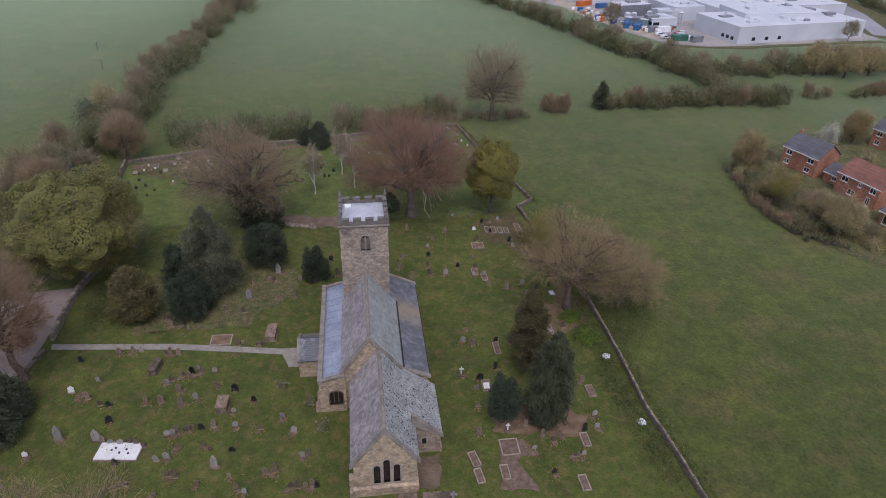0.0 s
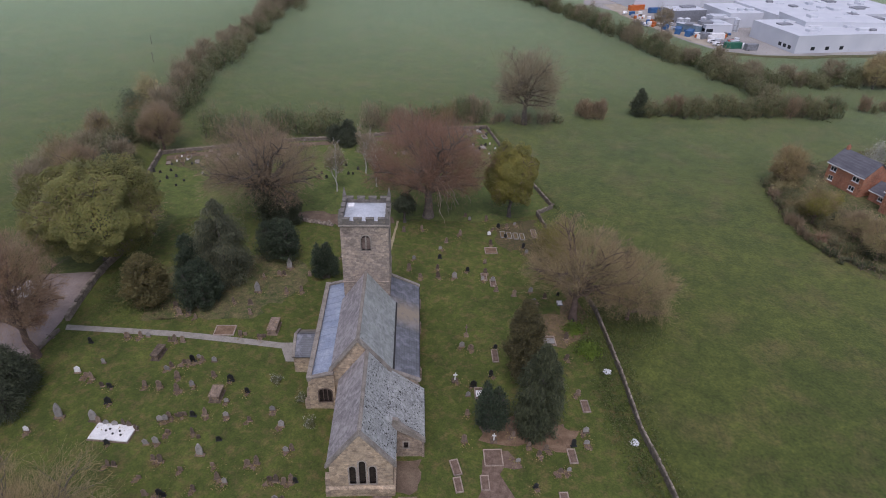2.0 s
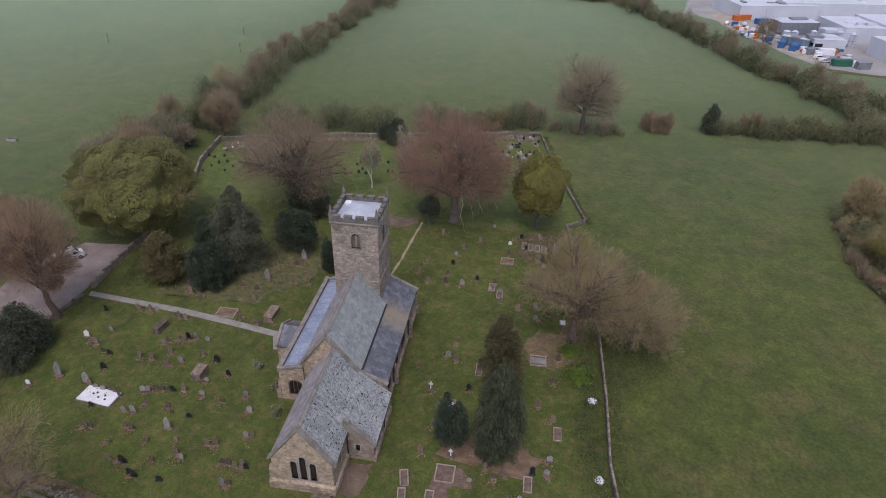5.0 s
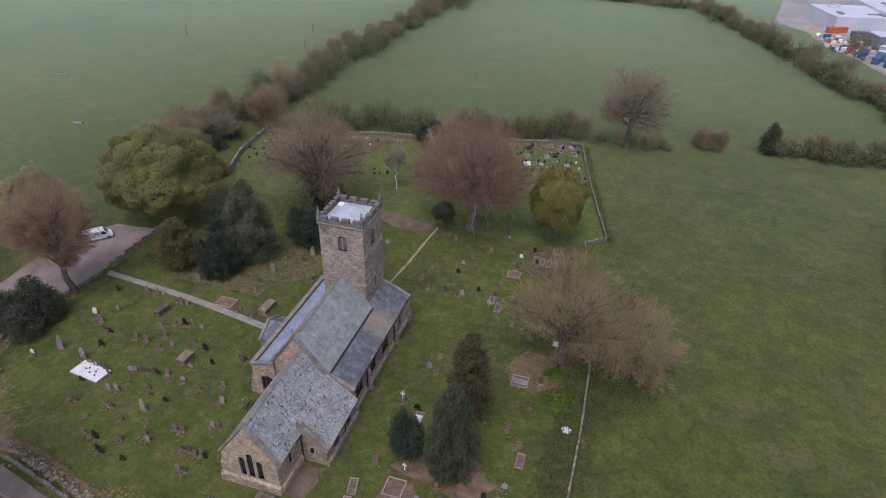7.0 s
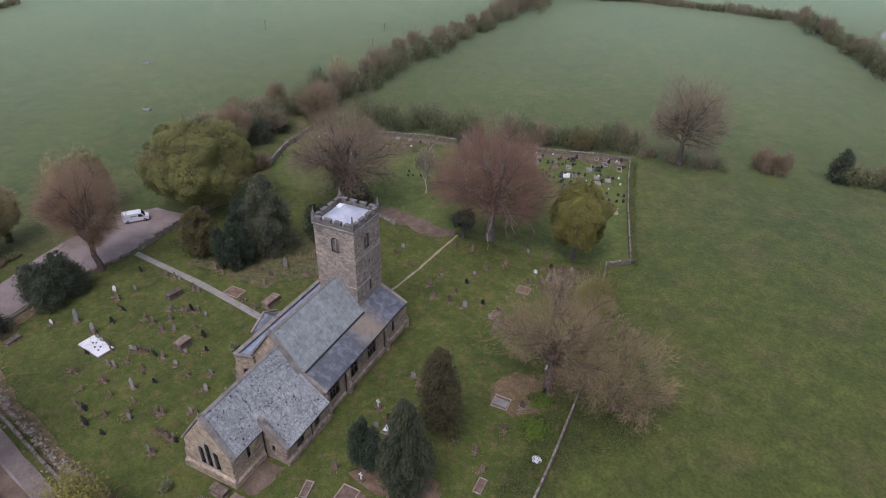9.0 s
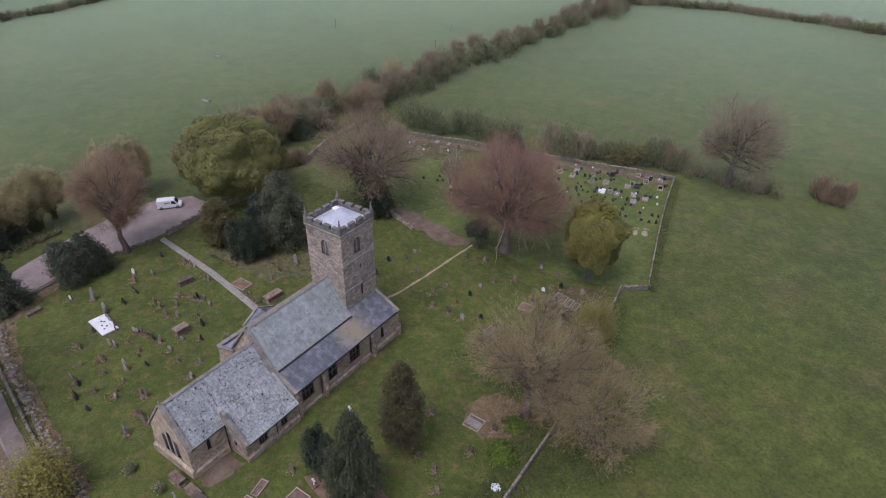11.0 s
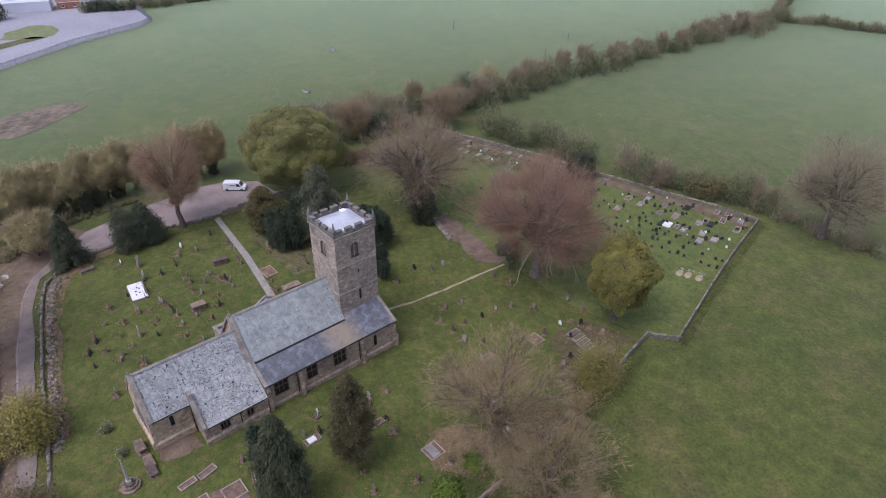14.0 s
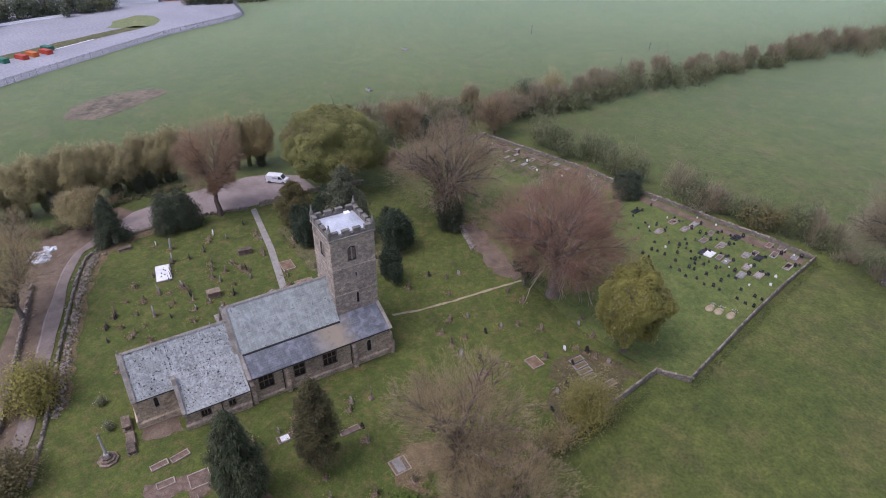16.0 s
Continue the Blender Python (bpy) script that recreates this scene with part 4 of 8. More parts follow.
prism(bm, [(6.53, BASE), (6.8, BASE), (6.8, -0.1), (6.53, 0.1)], 14.4, 36.4)
part("plinth", bm, "aisle_stone", church)
for x, y, top in ((6.72, 19.25, 3.9), (6.72, 29.8, 3.9), (7.4, 10.3, 2.6), (3.98, 5.25, 4.6)):
    bm = bmesh.new()
    rod(bm, (x, y, BASE), (x, y, top), 0.07)
    box(bm, x - 0.14, x + 0.12, y - 0.12, y + 0.12, top - 0.1, top + 0.2)
    part("downpipe", bm, "dark_iron", church, "dark iron rainwater pipe")
for x, z, y0, y1 in ((6.92, 3.98, 14.8, 36.1), (7.5, 2.72, 5.8, 14.2), (4.05, 4.72, 0.5, 5.2)):
    bm = bmesh.new()
    prism(bm, [(x - 0.07, z - 0.06), (x + 0.07, z - 0.06), (x + 0.09, z + 0.07), (x - 0.09, z + 0.07)], y0, y1)
    part("gutter", bm, "dark_iron", church, "dark iron gutter")
# south aisle with its lead roof
AS = [(-7.9, BASE), (-4.4, BASE), (-4.4, 5.9), (-7.9, 5.0)]
se = arch(-5.75, 0.85, 1.1, 3.4, 0.7)
sw = [rect(y, 0.9, 1.6, 3.8) for y in (17.2, 29.5)]
bm = bmesh.new()
prism(bm, AS, 13.75, 35.2)
cuts = [cut_of([(-7.2, BASE - 1), (-5.0, BASE - 1), (-5.0, 5.2), (-7.2, 4.5)], 14.5, 34.4, "y"), cut_of(se, 13.0, 14.9, "y")] + [cut_of(o, -8.4, -6.8, "x") for o in sw]
part("south_aisle_wall", carved(bm, cuts, "south_aisle_wall", "church_stone"), None, church, "grey stone south aisle wall")
glazed(se, 13.75, "y", 1, 2, bar=0.05, label="three-light window under a low arch", stone="mullion_stone")
for o in sw:
    glazed(o, -7.9, "x", 1, 2)
slab("south_aisle_roof", (-4.3, 6.05), (-7.5, 5.12), 14.1, 34.9, "lead_roof", 0.08, "blue-grey lead sheet roof")
for k in range(14):
    y = 14.8 + k * 1.5
    bm = bmesh.new()
    rod(bm, (-4.4, y, 6.14), (-7.45, y, 5.25), 0.035, sides=5)
    part("lead_roll", bm, "lead_roof", church)
bm = bmesh.new()
box(bm, -8.0, -7.45, 13.65, 35.3, 4.9, 5.5)
box(bm, -8.06, -7.4, 13.6, 35.35, 5.5, 5.66)
part("parapet", bevelled(bm, 0.03), "gable_stone", church, "stone parapet along the south aisle")
strip("coping", [(-4.4, 6.15), (-7.5, 5.3)], 13.62, 14.15, 0.26, "gable_stone", "stone coping")
strip("coping", [(-4.4, 6.15), (-7.5, 5.3)], 34.8, 35.3, 0.26, "gable_stone", "stone coping")
for y in (14.0, 19.5, 28.0, 34.7):
    bm = bmesh.new()
    prism(bm, [(-8.6, BASE), (-7.88, BASE), (-7.88, 3.8), (-8.2, 3.2), (-8.2, 1.6), (-8.6, 1.2)], y - 0.3, y + 0.3)
    part("buttress", bevelled(bm, 0.03), "aisle_stone", church, "stepped stone buttress")
# south porch
PO = [(20.9, BASE), (26.4, BASE), (26.4, 2.9), (23.65, 4.35), (20.9, 2.9)]
door = arch(23.65, 0.95, BASE, 2.7)
bm = bmesh.new()
prism(bm, PO, -11.2, -8.0, "x")
inner = [(21.4, BASE - 1), (25.9, BASE - 1), (25.9, 2.7), (23.65, 3.8), (21.4, 2.7)]
part("porch_wall", carved(bm, [cut_of(inner, -10.7, -8.4, "x"), cut_of(door, -11.6, -10.4, "x")], "porch_wall", "church_stone"), None, church, "stone walls of the south porch")
bm = bmesh.new()
for a, b in (((23.65, 4.4), (20.6, 2.8)), ((23.65, 4.4), (26.7, 2.8))):
    prism(bm, [a, b, (b[0], b[1] + 0.15), (a[0], a[1] + 0.15)], -11.25, -8.0, "x")
part("porch_roof", bm, "slate_aisle", church, "weathered grey-brown porch roof")
bm = bmesh.new()
for a, b in (((23.65, 4.5), (20.5, 2.85)), ((23.65, 4.5), (26.8, 2.85))):
    prism(bm, [a, b, (b[0], b[1] + 0.25), (a[0], a[1] + 0.25)], -11.35, -10.95, "x")
part("coping", bm, "gable_stone", church)
# west tower
X0, X1, Y0, Y1 = -4.45, 2.45, 29.65, 36.6
tower = part("tower", bmesh.new(), "tower_stone", church, "square grey-brown stone west tower with battlements")
belfry = arch(0, 0.66, 15.4, 17.8, 1.1)
bm = bmesh.new()
box(bm, X0, X1, Y0, Y1, BASE, 19.6)
cx, cy = (X0 + X1) / 2, (Y0 + Y1) / 2
cuts = [cut_of([(X0 + 1, Y0 + 1), (X1 - 1, Y0 + 1), (X1 - 1, Y1 - 1), (X0 + 1, Y1 - 1)], BASE - 1, 19.0, "z")]
cuts += [cut_of([(cx + 0.15 + p, z) for p, z in belfry], Y0 - 0.5, Y0 + 1.3, "y"), cut_of([(cx + p, z) for p, z in belfry], Y1 - 1.3, Y1 + 0.5, "y")]
cuts += [cut_of([(cy - 0.25 + p, z) for p, z in belfry], X1 - 1.3, X1 + 0.5, "x"), cut_of([(cy + p, z) for p, z in belfry], X0 - 0.5, X0 + 1.3, "x")]
slits = [arch(33.3, 0.2, 7.4, 9.4), arch(33.3, 0.13, 12.4, 13.1)]
cuts += [cut_of(o, X1 - 1.3, X1 + 0.5, "x") for o in slits]
old = tower.data
tower.data = carved(bm, cuts, "tower", "tower_stone")
bpy.data.meshes.remove(old)
for at, axis, into, c in ((Y0, "y", 1, cx + 0.15), (Y1, "y", -1, cx), (X1, "x", -1, cy - 0.25), (X0, "x", 1, cy)):
    glazed([(c + p, z) for p, z in belfry], at, axis, into, 1, False, 0.16, 0.1, "two-light louvred belfry window", "gable_stone", True)
for o in slits:
    glazed(o, X1, "x", -1, 0, False, 0.12, 0.07, "narrow stair slit")


def ring_of(name, grow, z0, z1, mat, label="", bev=0.0):
    bm = bmesh.new()
    g = grow
    for x0, x1, y0, y1 in ((X0 - g, X1 + g, Y0 - g, Y0 + 0.45), (X0 - g, X1 + g, Y1 - 0.45, Y1 + g), (X0 - g, X0 + 0.45, Y0 + 0.45, Y1 - 0.45), (X1 - 0.45, X1 + g, Y0 + 0.45, Y1 - 0.45)):
        box(bm, x0, x1, y0, y1, z0, z1)
    return part(name, bevelled(bm, bev) if bev else bm, mat, tower, label)


ring_of("string_course", 0.2, 19.35, 19.6, "gable_stone", "moulded stone string course", 0.05)
ring_of("parapet", 0.06, 19.6, 20.0, "parapet_stone", "stone parapet wall")
ring_of("set_off", 0.07, 14.2, 14.4, "tower_stone", "weathered stone set-off", 0.06)
ring_of("set_off", 0.1, 9.6, 9.8, "tower_stone", "weathered stone set-off", 0.08)
for i in range(4):
    along = (X1 - X0) if i % 2 == 0 else (Y1 - Y0)
    n = 4
    for k in range(n):
        w = 0.53
        t = -along / 2 + along * (k + 0.5) / n
        bm = bmesh.new()
        h = 20.0
        a, b = t - w * 1.05, t + w * 1.05
        if i == 0:
            box(bm, cx + a, cx + b, Y0 - 0.06, Y0 + 0.42, h, h + 0.5)
            box(bm, cx + a - 0.05, cx + b + 0.05, Y0 - 0.13, Y0 + 0.48, h + 0.5, h + 0.64)
        elif i == 2:
            box(bm, cx + a, cx + b, Y1 - 0.42, Y1 + 0.06, h, h + 0.5)
            box(bm, cx + a - 0.05, cx + b + 0.05, Y1 - 0.48, Y1 + 0.13, h + 0.5, h + 0.64)
        elif i == 1:
            box(bm, X1 - 0.42, X1 + 0.06, cy + a, cy + b, h, h + 0.5)
            box(bm, X1 - 0.48, X1 + 0.13, cy + a - 0.05, cy + b + 0.05, h + 0.5, h + 0.64)
        else:
            box(bm, X0 - 0.06, X0 + 0.42, cy + a, cy + b, h, h + 0.5)
            box(bm, X0 - 0.13, X0 + 0.48, cy + a - 0.05, cy + b + 0.05, h + 0.5, h + 0.64)
        part("merlon", bevelled(bm, 0.03), "parapet_stone", tower)
for px in (X0 + 0.1, X1 - 0.1):
    for py in (Y0 + 0.1, Y1 - 0.1):
        bm = bmesh.new()
        box(bm, px - 0.26, px + 0.24, py - 0.24, py + 0.24, 19.6, 20.95)
        rod(bm, (px, py, 20.95), (px, py, 21.95), 0.28, 0.05, 4)
        rod(bm, (px, py, 21.85), (px, py, 22.05), 0.1, 0.1, 6)
        rod(bm, (px, py, 19.1), (px, py, 19.5), 0.12, 0.22, 6)
        part("pinnacle", bm, "parapet_stone", tower, "crocketed stone corner pinnacle")
bm = bmesh.new()
q = [bm.verts.new(p) for p in ((X0 + 0.4, Y0 + 0.4, 19.7), (X1 - 0.4, Y0 + 0.4, 19.7), (X1 - 0.4, Y1 - 0.4, 19.7), (X0 + 0.4, Y1 - 0.4, 19.7))]
r = [bm.verts.new(p) for p in ((cx - 0.2, cy - 1.0, 20.35), (cx + 0.2, cy - 1.0, 20.35), (cx + 0.2, cy + 1.0, 20.35), (cx - 0.2, cy + 1.0, 20.35))]
for i in range(4):
    bm.faces.new((q[i], q[(i + 1) % 4], r[(i + 1) % 4], r[i]))
bm.faces.new(r)
bm.faces.new(q[::-1])
part("tower_roof", bm, "tower_lead", tower, "pale lead pyramid roof inside the battlements")
bm = bmesh.new()
box(bm, X0 + 0.8, X0 + 1.7, Y1 - 2.2, Y1 - 1.3, 19.8, 20.15)
part("roof_hatch", bevelled(bm, 0.04), "white_paint", tower, "white roof hatch")


# ---- trees and hedges ----
def frame_of(d):
    a = np.array((0, 0, 1.0)) if abs(d[2]) < 0.9 else np.array((1.0, 0, 0))
    s = np.cross(d, a)
    s /= np.linalg.norm(s)
    return s, np.cross(d, s)


class Tubes:
    """Collects tapered tubes along polylines."""

    def __init__(self):
        self.v, self.f, self.n = [], [], 0

    def add(self, pts, radii, sides):
        k = len(pts)
        ang = np.arange(sides) * 2 * math.pi / sides
        ca, sa = np.cos(ang)[:, None], np.sin(ang)[:, None]
        for i in range(k):
            d = pts[min(i + 1, k - 1)] - pts[max(i - 1, 0)]
            d = d / (np.linalg.norm(d) + 1e-9)
            s, t = frame_of(d)
            self.v.append(pts[i] + radii[i] * (ca * s + sa * t))
        base = self.n
        j = np.arange(sides)
        for i in range(k - 1):
            a = base + i * sides
            self.f.append(np.stack((a + j, a + (j + 1) % sides, a + sides + (j + 1) % sides, a + sides + j), -1))
        self.n += k * sides

    def mesh(self, name, mat):
        return soup(name, np.concatenate(self.v), np.concatenate(self.f), mat, True)


def ribbons(rng, p, q, w):
    """Thin twigs from the points p to q, one tapered sliver for each."""
    d = q - p
    d /= np.linalg.norm(d, axis=1)[:, None] + 1e-9
    u = np.cross(d, rng.normal(size=d.shape))
    u /= np.linalg.norm(u, axis=1)[:, None] + 1e-9
    v = np.stack((p - u * w, p + u * w, q + u * w * 0.3, q - u * w * 0.3), 1).reshape(-1, 3)
    return v, np.arange(len(p) * 4).reshape(-1, 4)


def cards(rng, c, size, flat=0.0, droop=None, face=None, loose=0.5):
    """Leaves: one small quad at each point of c, in every direction; flat pulls them level, face turns them outward."""
    n = len(c)
    nrm = rng.normal(size=(n, 3))
    if face is not None:
        nrm = nrm * loose + face
    nrm[:, 2] = np.abs(nrm[:, 2]) + flat if face is None else nrm[:, 2] + flat
    nrm /= np.linalg.norm(nrm, axis=1)[:, None]
    r = rng.normal(size=(n, 3)) if droop is None else droop + rng.normal(size=(n, 3)) * 0.35
    s = r - nrm * np.sum(r * nrm, axis=1)[:, None]
    s /= np.linalg.norm(s, axis=1)[:, None] + 1e-9
    t = np.cross(nrm, s)
    sz = size * rng.uniform(0.6, 1.3, size=(n, 1))
    a = sz * (1.0 if droop is None else 1.9)
    b = sz * (0.7 if droop is None else 0.42)
    v = np.stack((c - s * a, c + t * b, c + s * a, c - t * b), 1).reshape(-1, 3)
    return v, np.arange(n * 4).reshape(-1, 4)


def billow(rng, n, lumps, k=22.0, deep=0.24, low=-0.75):
    """n directions over a crown and how far its uneven, clumped outline reaches in each."""
    d = rng.normal(size=(int(n * 1.7), 3))
    d /= np.linalg.norm(d, axis=1)[:, None]
    d = d[d[:, 2] > low][:n]
    u = rng.normal(size=(lumps, 3))
    u /= np.linalg.norm(u, axis=1)[:, None]
    far = rng.uniform(0.82, 1.0, lumps)
    r = np.max(far * np.exp((d @ u.T - 1) * k), axis=1)
    return d, (1 - deep) + deep * 1.1 * r


def limb(rng, start, end, lift, wob, steps):
    """A bending line from start to end that rises first."""
    u = np.linspace(0, 1, steps + 1)[:, None]
    p = start + (end - start) * u
    p[:, 2] += (np.sin(u[:, 0] * math.pi) * lift)
    ln = np.linalg.norm(end - start)
    p[1:-1] += rng.normal(size=(steps - 1, 3)) * wob * ln
    return p


def sweep(rng, start, end, rise, wob, steps):
    """A limb that leaves its parent steeply and bends over towards its end."""
    u = np.linspace(0, 1, steps + 1)[:, None]
    way = end - start
    knee = start + way * np.array((0.38, 0.38, 0.55)) + np.array((0, 0, np.linalg.norm(way) * rise))
    p = start * (1 - u) ** 2 + knee * 2 * u * (1 - u) + end * u * u
    p[1:-1] += rng.normal(size=(steps - 1, 3)) * wob * np.linalg.norm(way)
    return p


def at_of(line, u):
    """The point and the direction at the fraction u of a polyline."""
    k = u * (len(line) - 1)
    i = min(int(k), len(line) - 2)
    d = line[i + 1] - line[i]
    return line[i] + d * (k - i), d / (np.linalg.norm(d) + 1e-9)


def offshoot(rng, d, angle, spin, up):
    """A direction that leaves d at an angle, turned round it by spin."""
    s, t = frame_of(d)
    o = d * math.cos(angle) + (s * math.cos(spin) + t * math.sin(spin)) * math.sin(angle) + np.array((0, 0, up))
    return o / np.linalg.norm(o)


def broad_tree(seed, height, spread, bole, girth, twigs=6, limbs=18, leaf=None, leaf_size=0.2, per_tip=3, bark="bark", twig="twig_brown", low=0.2, twig_w=0.026, squash=1.0, label="", category="tree",
               name="tree", lean=(0, 0), ivy=None, tip_len=1.0, fringe=8000, shell=0, weep=0, lumps=55, fringe_len=1.2, ivy_wide=1.0, hang=0.62, ivy_leaf="leaf_dark", weep_way=None, stout=1.0, reach=0.96):
    """A broad-crowned tree: tapered trunk, limbs that reach an uneven crown, branches, twigs, and leaves if any."""
    rng = np.random.default_rng(seed)
    tree = new(name)
    tagged(tree, label, category)
    tb = Tubes()
    top = np.array((lean[0] * 0.4, lean[1] * 0.4, bole))
    trunk = limb(rng, np.array((0, 0, -0.4)), top, 0, 0.015, 5)
    rad = np.linspace(girth, girth * 0.62, 6)
    rad[0] *= 1.5
    rad[1] *= 1.12
    tb.add(trunk, rad, 9)
    cz = bole * (1 - low) + (height - bole * (1 - low)) * 0.5
    hz = (height - bole * (1 - low)) * 0.5
    p_tw, q_tw, tips = [], [], []
    for i in range(limbs):
        az = 2 * math.pi * (i * 0.381966 + rng.uniform(-0.05, 0.05))
        el = -hang + (0.96 + hang) * ((i * 0.754878 + 0.31) % 1.0)
        el = math.asin(max(-1, min(1, el)))
        k = rng.uniform(0.8, 1.0) * reach
        wide = max(0.05, math.cos(el)) ** 0.8
        end = np.array((lean[0] + spread * k * wide * math.cos(az), lean[1] + spread * k * squash * wide * math.sin(az), cz + hz * k * math.sin(el)))
        st = trunk[rng.integers(3, 6)]
        ln = np.linalg.norm(end - st)
        ml = sweep(rng, st, end, rng.uniform(0.02, 0.14), 0.012, 9)
        r0 = girth * rng.uniform(0.3, 0.46) * stout
        tb.add(ml, r0 * np.linspace(1, 0, 10) ** 0.8 + 0.03, 6)
        spin = rng.uniform(0, 6.3)
        for j in range(11):
            u = 0.22 + 0.78 * (j + rng.uniform(0, 1)) / 11
            s, d = at_of(ml, u)
            spin += 2.4
            d = offshoot(rng, d, rng.uniform(0.55, 0.95), spin, 0.12)
            l2 = ln * rng.uniform(0.24, 0.44) * (1.2 - 0.6 * u)
            br = sweep(rng, s, s + d * l2, 0.06, 0.02, 5)
            tb.add(br, r0 * 0.42 * (1.15 - 0.8 * u) * np.linspace(1, 0, 6) + 0.02, 4)
            turn = rng.uniform(0, 6.3)
            for m in range(8):
                w = 0.2 + 0.8 * (m + rng.uniform(0, 1)) / 8
                s3, d3 = at_of(br, w)
                turn += 2.4
                d3 = offshoot(rng, d3, rng.uniform(0.4, 0.85), turn, 0.15)
                l3 = l2 * rng.uniform(0.3, 0.55)
                p_tw.append(s3)
                q_tw.append(s3 + d3 * l3)
                for t in range(twigs):
                    s4 = s3 + d3 * l3 * rng.uniform(0.25, 1.0)
                    d4 = offshoot(rng, d3, rng.uniform(0.3, 0.9), rng.uniform(0, 6.3), 0.1)
                    e4 = s4 + d4 * l3 * rng.uniform(0.35, 0.75) * tip_len
                    p_tw.append(s4)
                    q_tw.append(e4)
                    tips.append(e4)
    drooping = Tubes()
    for i in range(weep):
        az = rng.uniform(0, 2 * math.pi) if weep_way is None else weep_way + rng.uniform(-0.9, 0.9)
        out = spread * rng.uniform(0.25, 0.62)
        st = trunk[4] + np.array((0, 0, rng.uniform(-0.5, 1.5)))
        end = np.array((out * math.cos(az), out * math.sin(az), rng.uniform(1.5, 5.5)))
        ml = limb(rng, st, end, rng.uniform(2.5, 4.0), 0.03, 9)
        drooping.add(ml, np.linspace(0.2, 0.045, 10), 6)
        for j in range(7):
            s, d = at_of(ml, rng.uniform(0.45, 1.0))
            e = s + offshoot(rng, d, rng.uniform(0.4, 0.9), rng.uniform(0, 6.3), -0.5) * rng.uniform(1.0, 2.6)
            e[2] = max(e[2], 0.3)
            drooping.add(limb(rng, s, e, 0.2, 0.04, 4), np.linspace(0.05, 0.015, 5), 4)
    if weep:
        part("drooping_limbs", drooping.mesh("drooping_limbs", "bark_bleached"), None, tree, "pale drooping limbs")
    part("trunk", tb.mesh("trunk", bark), None, tree)
    mid = np.array((lean[0], lean[1], cz))
    rad3 = np.array((spread, spread * squash, hz))

    ph = rng.uniform(0, 6.3, 6)

    def uneven(d):
        """How far the crown reaches in the direction d: bays and lobes of its own."""
        az = np.arctan2(d[:, 1], d[:, 0])
        z = d[:, 2]
        return (0.94 + 0.09 * np.sin(3 * az + ph[0] + 2 * z) + 0.07 * np.sin(5 * az + ph[1] - 3 * z) + 0.06 * np.sin(7 * z + ph[2] + az))[:, None]

    def within(p):
        """Draws points that stand out of the crown back to its outline."""
        q = (p - mid) / rad3
        m = np.linalg.norm(q, axis=1)[:, None]
        m = m / uneven(q / (m + 1e-9))
        return np.where(m > 1, mid + (p - mid) / np.maximum(m, 1e-6) * rng.uniform(0.86, 1.05, m.shape), p)

    p_tw, q_tw, tips = within(np.array(p_tw)), within(np.array(q_tw)), within(np.array(tips))
    if fringe:
        d, r = billow(rng, fringe, lumps // 2 + 8, 20.0, 0.42, -hang)
        s = mid + d * rad3 * r[:, None] * uneven(d) * rng.uniform(0.55, 1.0, (len(d), 1)) ** 0.8
        e = s + (d * 0.75 + rng.normal(size=d.shape) * 0.5 + np.array((0, 0, 0.3))) * (0.3 + rng.gamma(2.0, 0.25, (len(d), 1))) * fringe_len
        p_tw, q_tw = np.concatenate((p_tw, s)), np.concatenate((q_tw, e))
    v, f = ribbons(rng, p_tw, q_tw, twig_w)
    tagged(part("twig_mass", soup("twig_mass", v, f, twig), None, tree), kind="stuff")
    if leaf:
        c = np.repeat(tips, per_tip, 0) + rng.normal(size=(len(tips) * per_tip, 3)) * 0.32
        if shell:
            d, r = billow(rng, shell, lumps * 2, 42.0, 0.26)
            c = np.concatenate((c, mid + d * rad3 * uneven(d) * (r - np.abs(rng.normal(size=r.shape)) * 0.06 + 0.03)[:, None]))
        o = (c - mid) / rad3
        o /= np.linalg.norm(o, axis=1)[:, None] + 1e-6
        v, f = cards(rng, c, leaf_size, 0.35, None, o, 0.38)
        tagged(part("crown", soup("crown", v, f, leaf), None, tree), kind="stuff")
    if ivy:
        n = int(3500 * ivy_wide)
        u = rng.uniform(0, 1, n)
        a = rng.uniform(0, 2 * math.pi, n)
        rr = girth * 1.1 + rng.gamma(2.0, 0.28, n) * (0.4 + u) * ivy_wide * (1 + 0.4 * np.sin(2 * a + 5 * u))
        c = np.stack((lean[0] * 0.4 * u + rr * np.cos(a), lean[1] * 0.4 * u + rr * np.sin(a), u * ivy), -1)
        v, f = cards(rng, c, 0.2)
        tagged(part("ivy", soup("ivy", v, f, ivy_leaf), None, tree, "dark ivy on the trunk"), kind="stuff")
    return tree


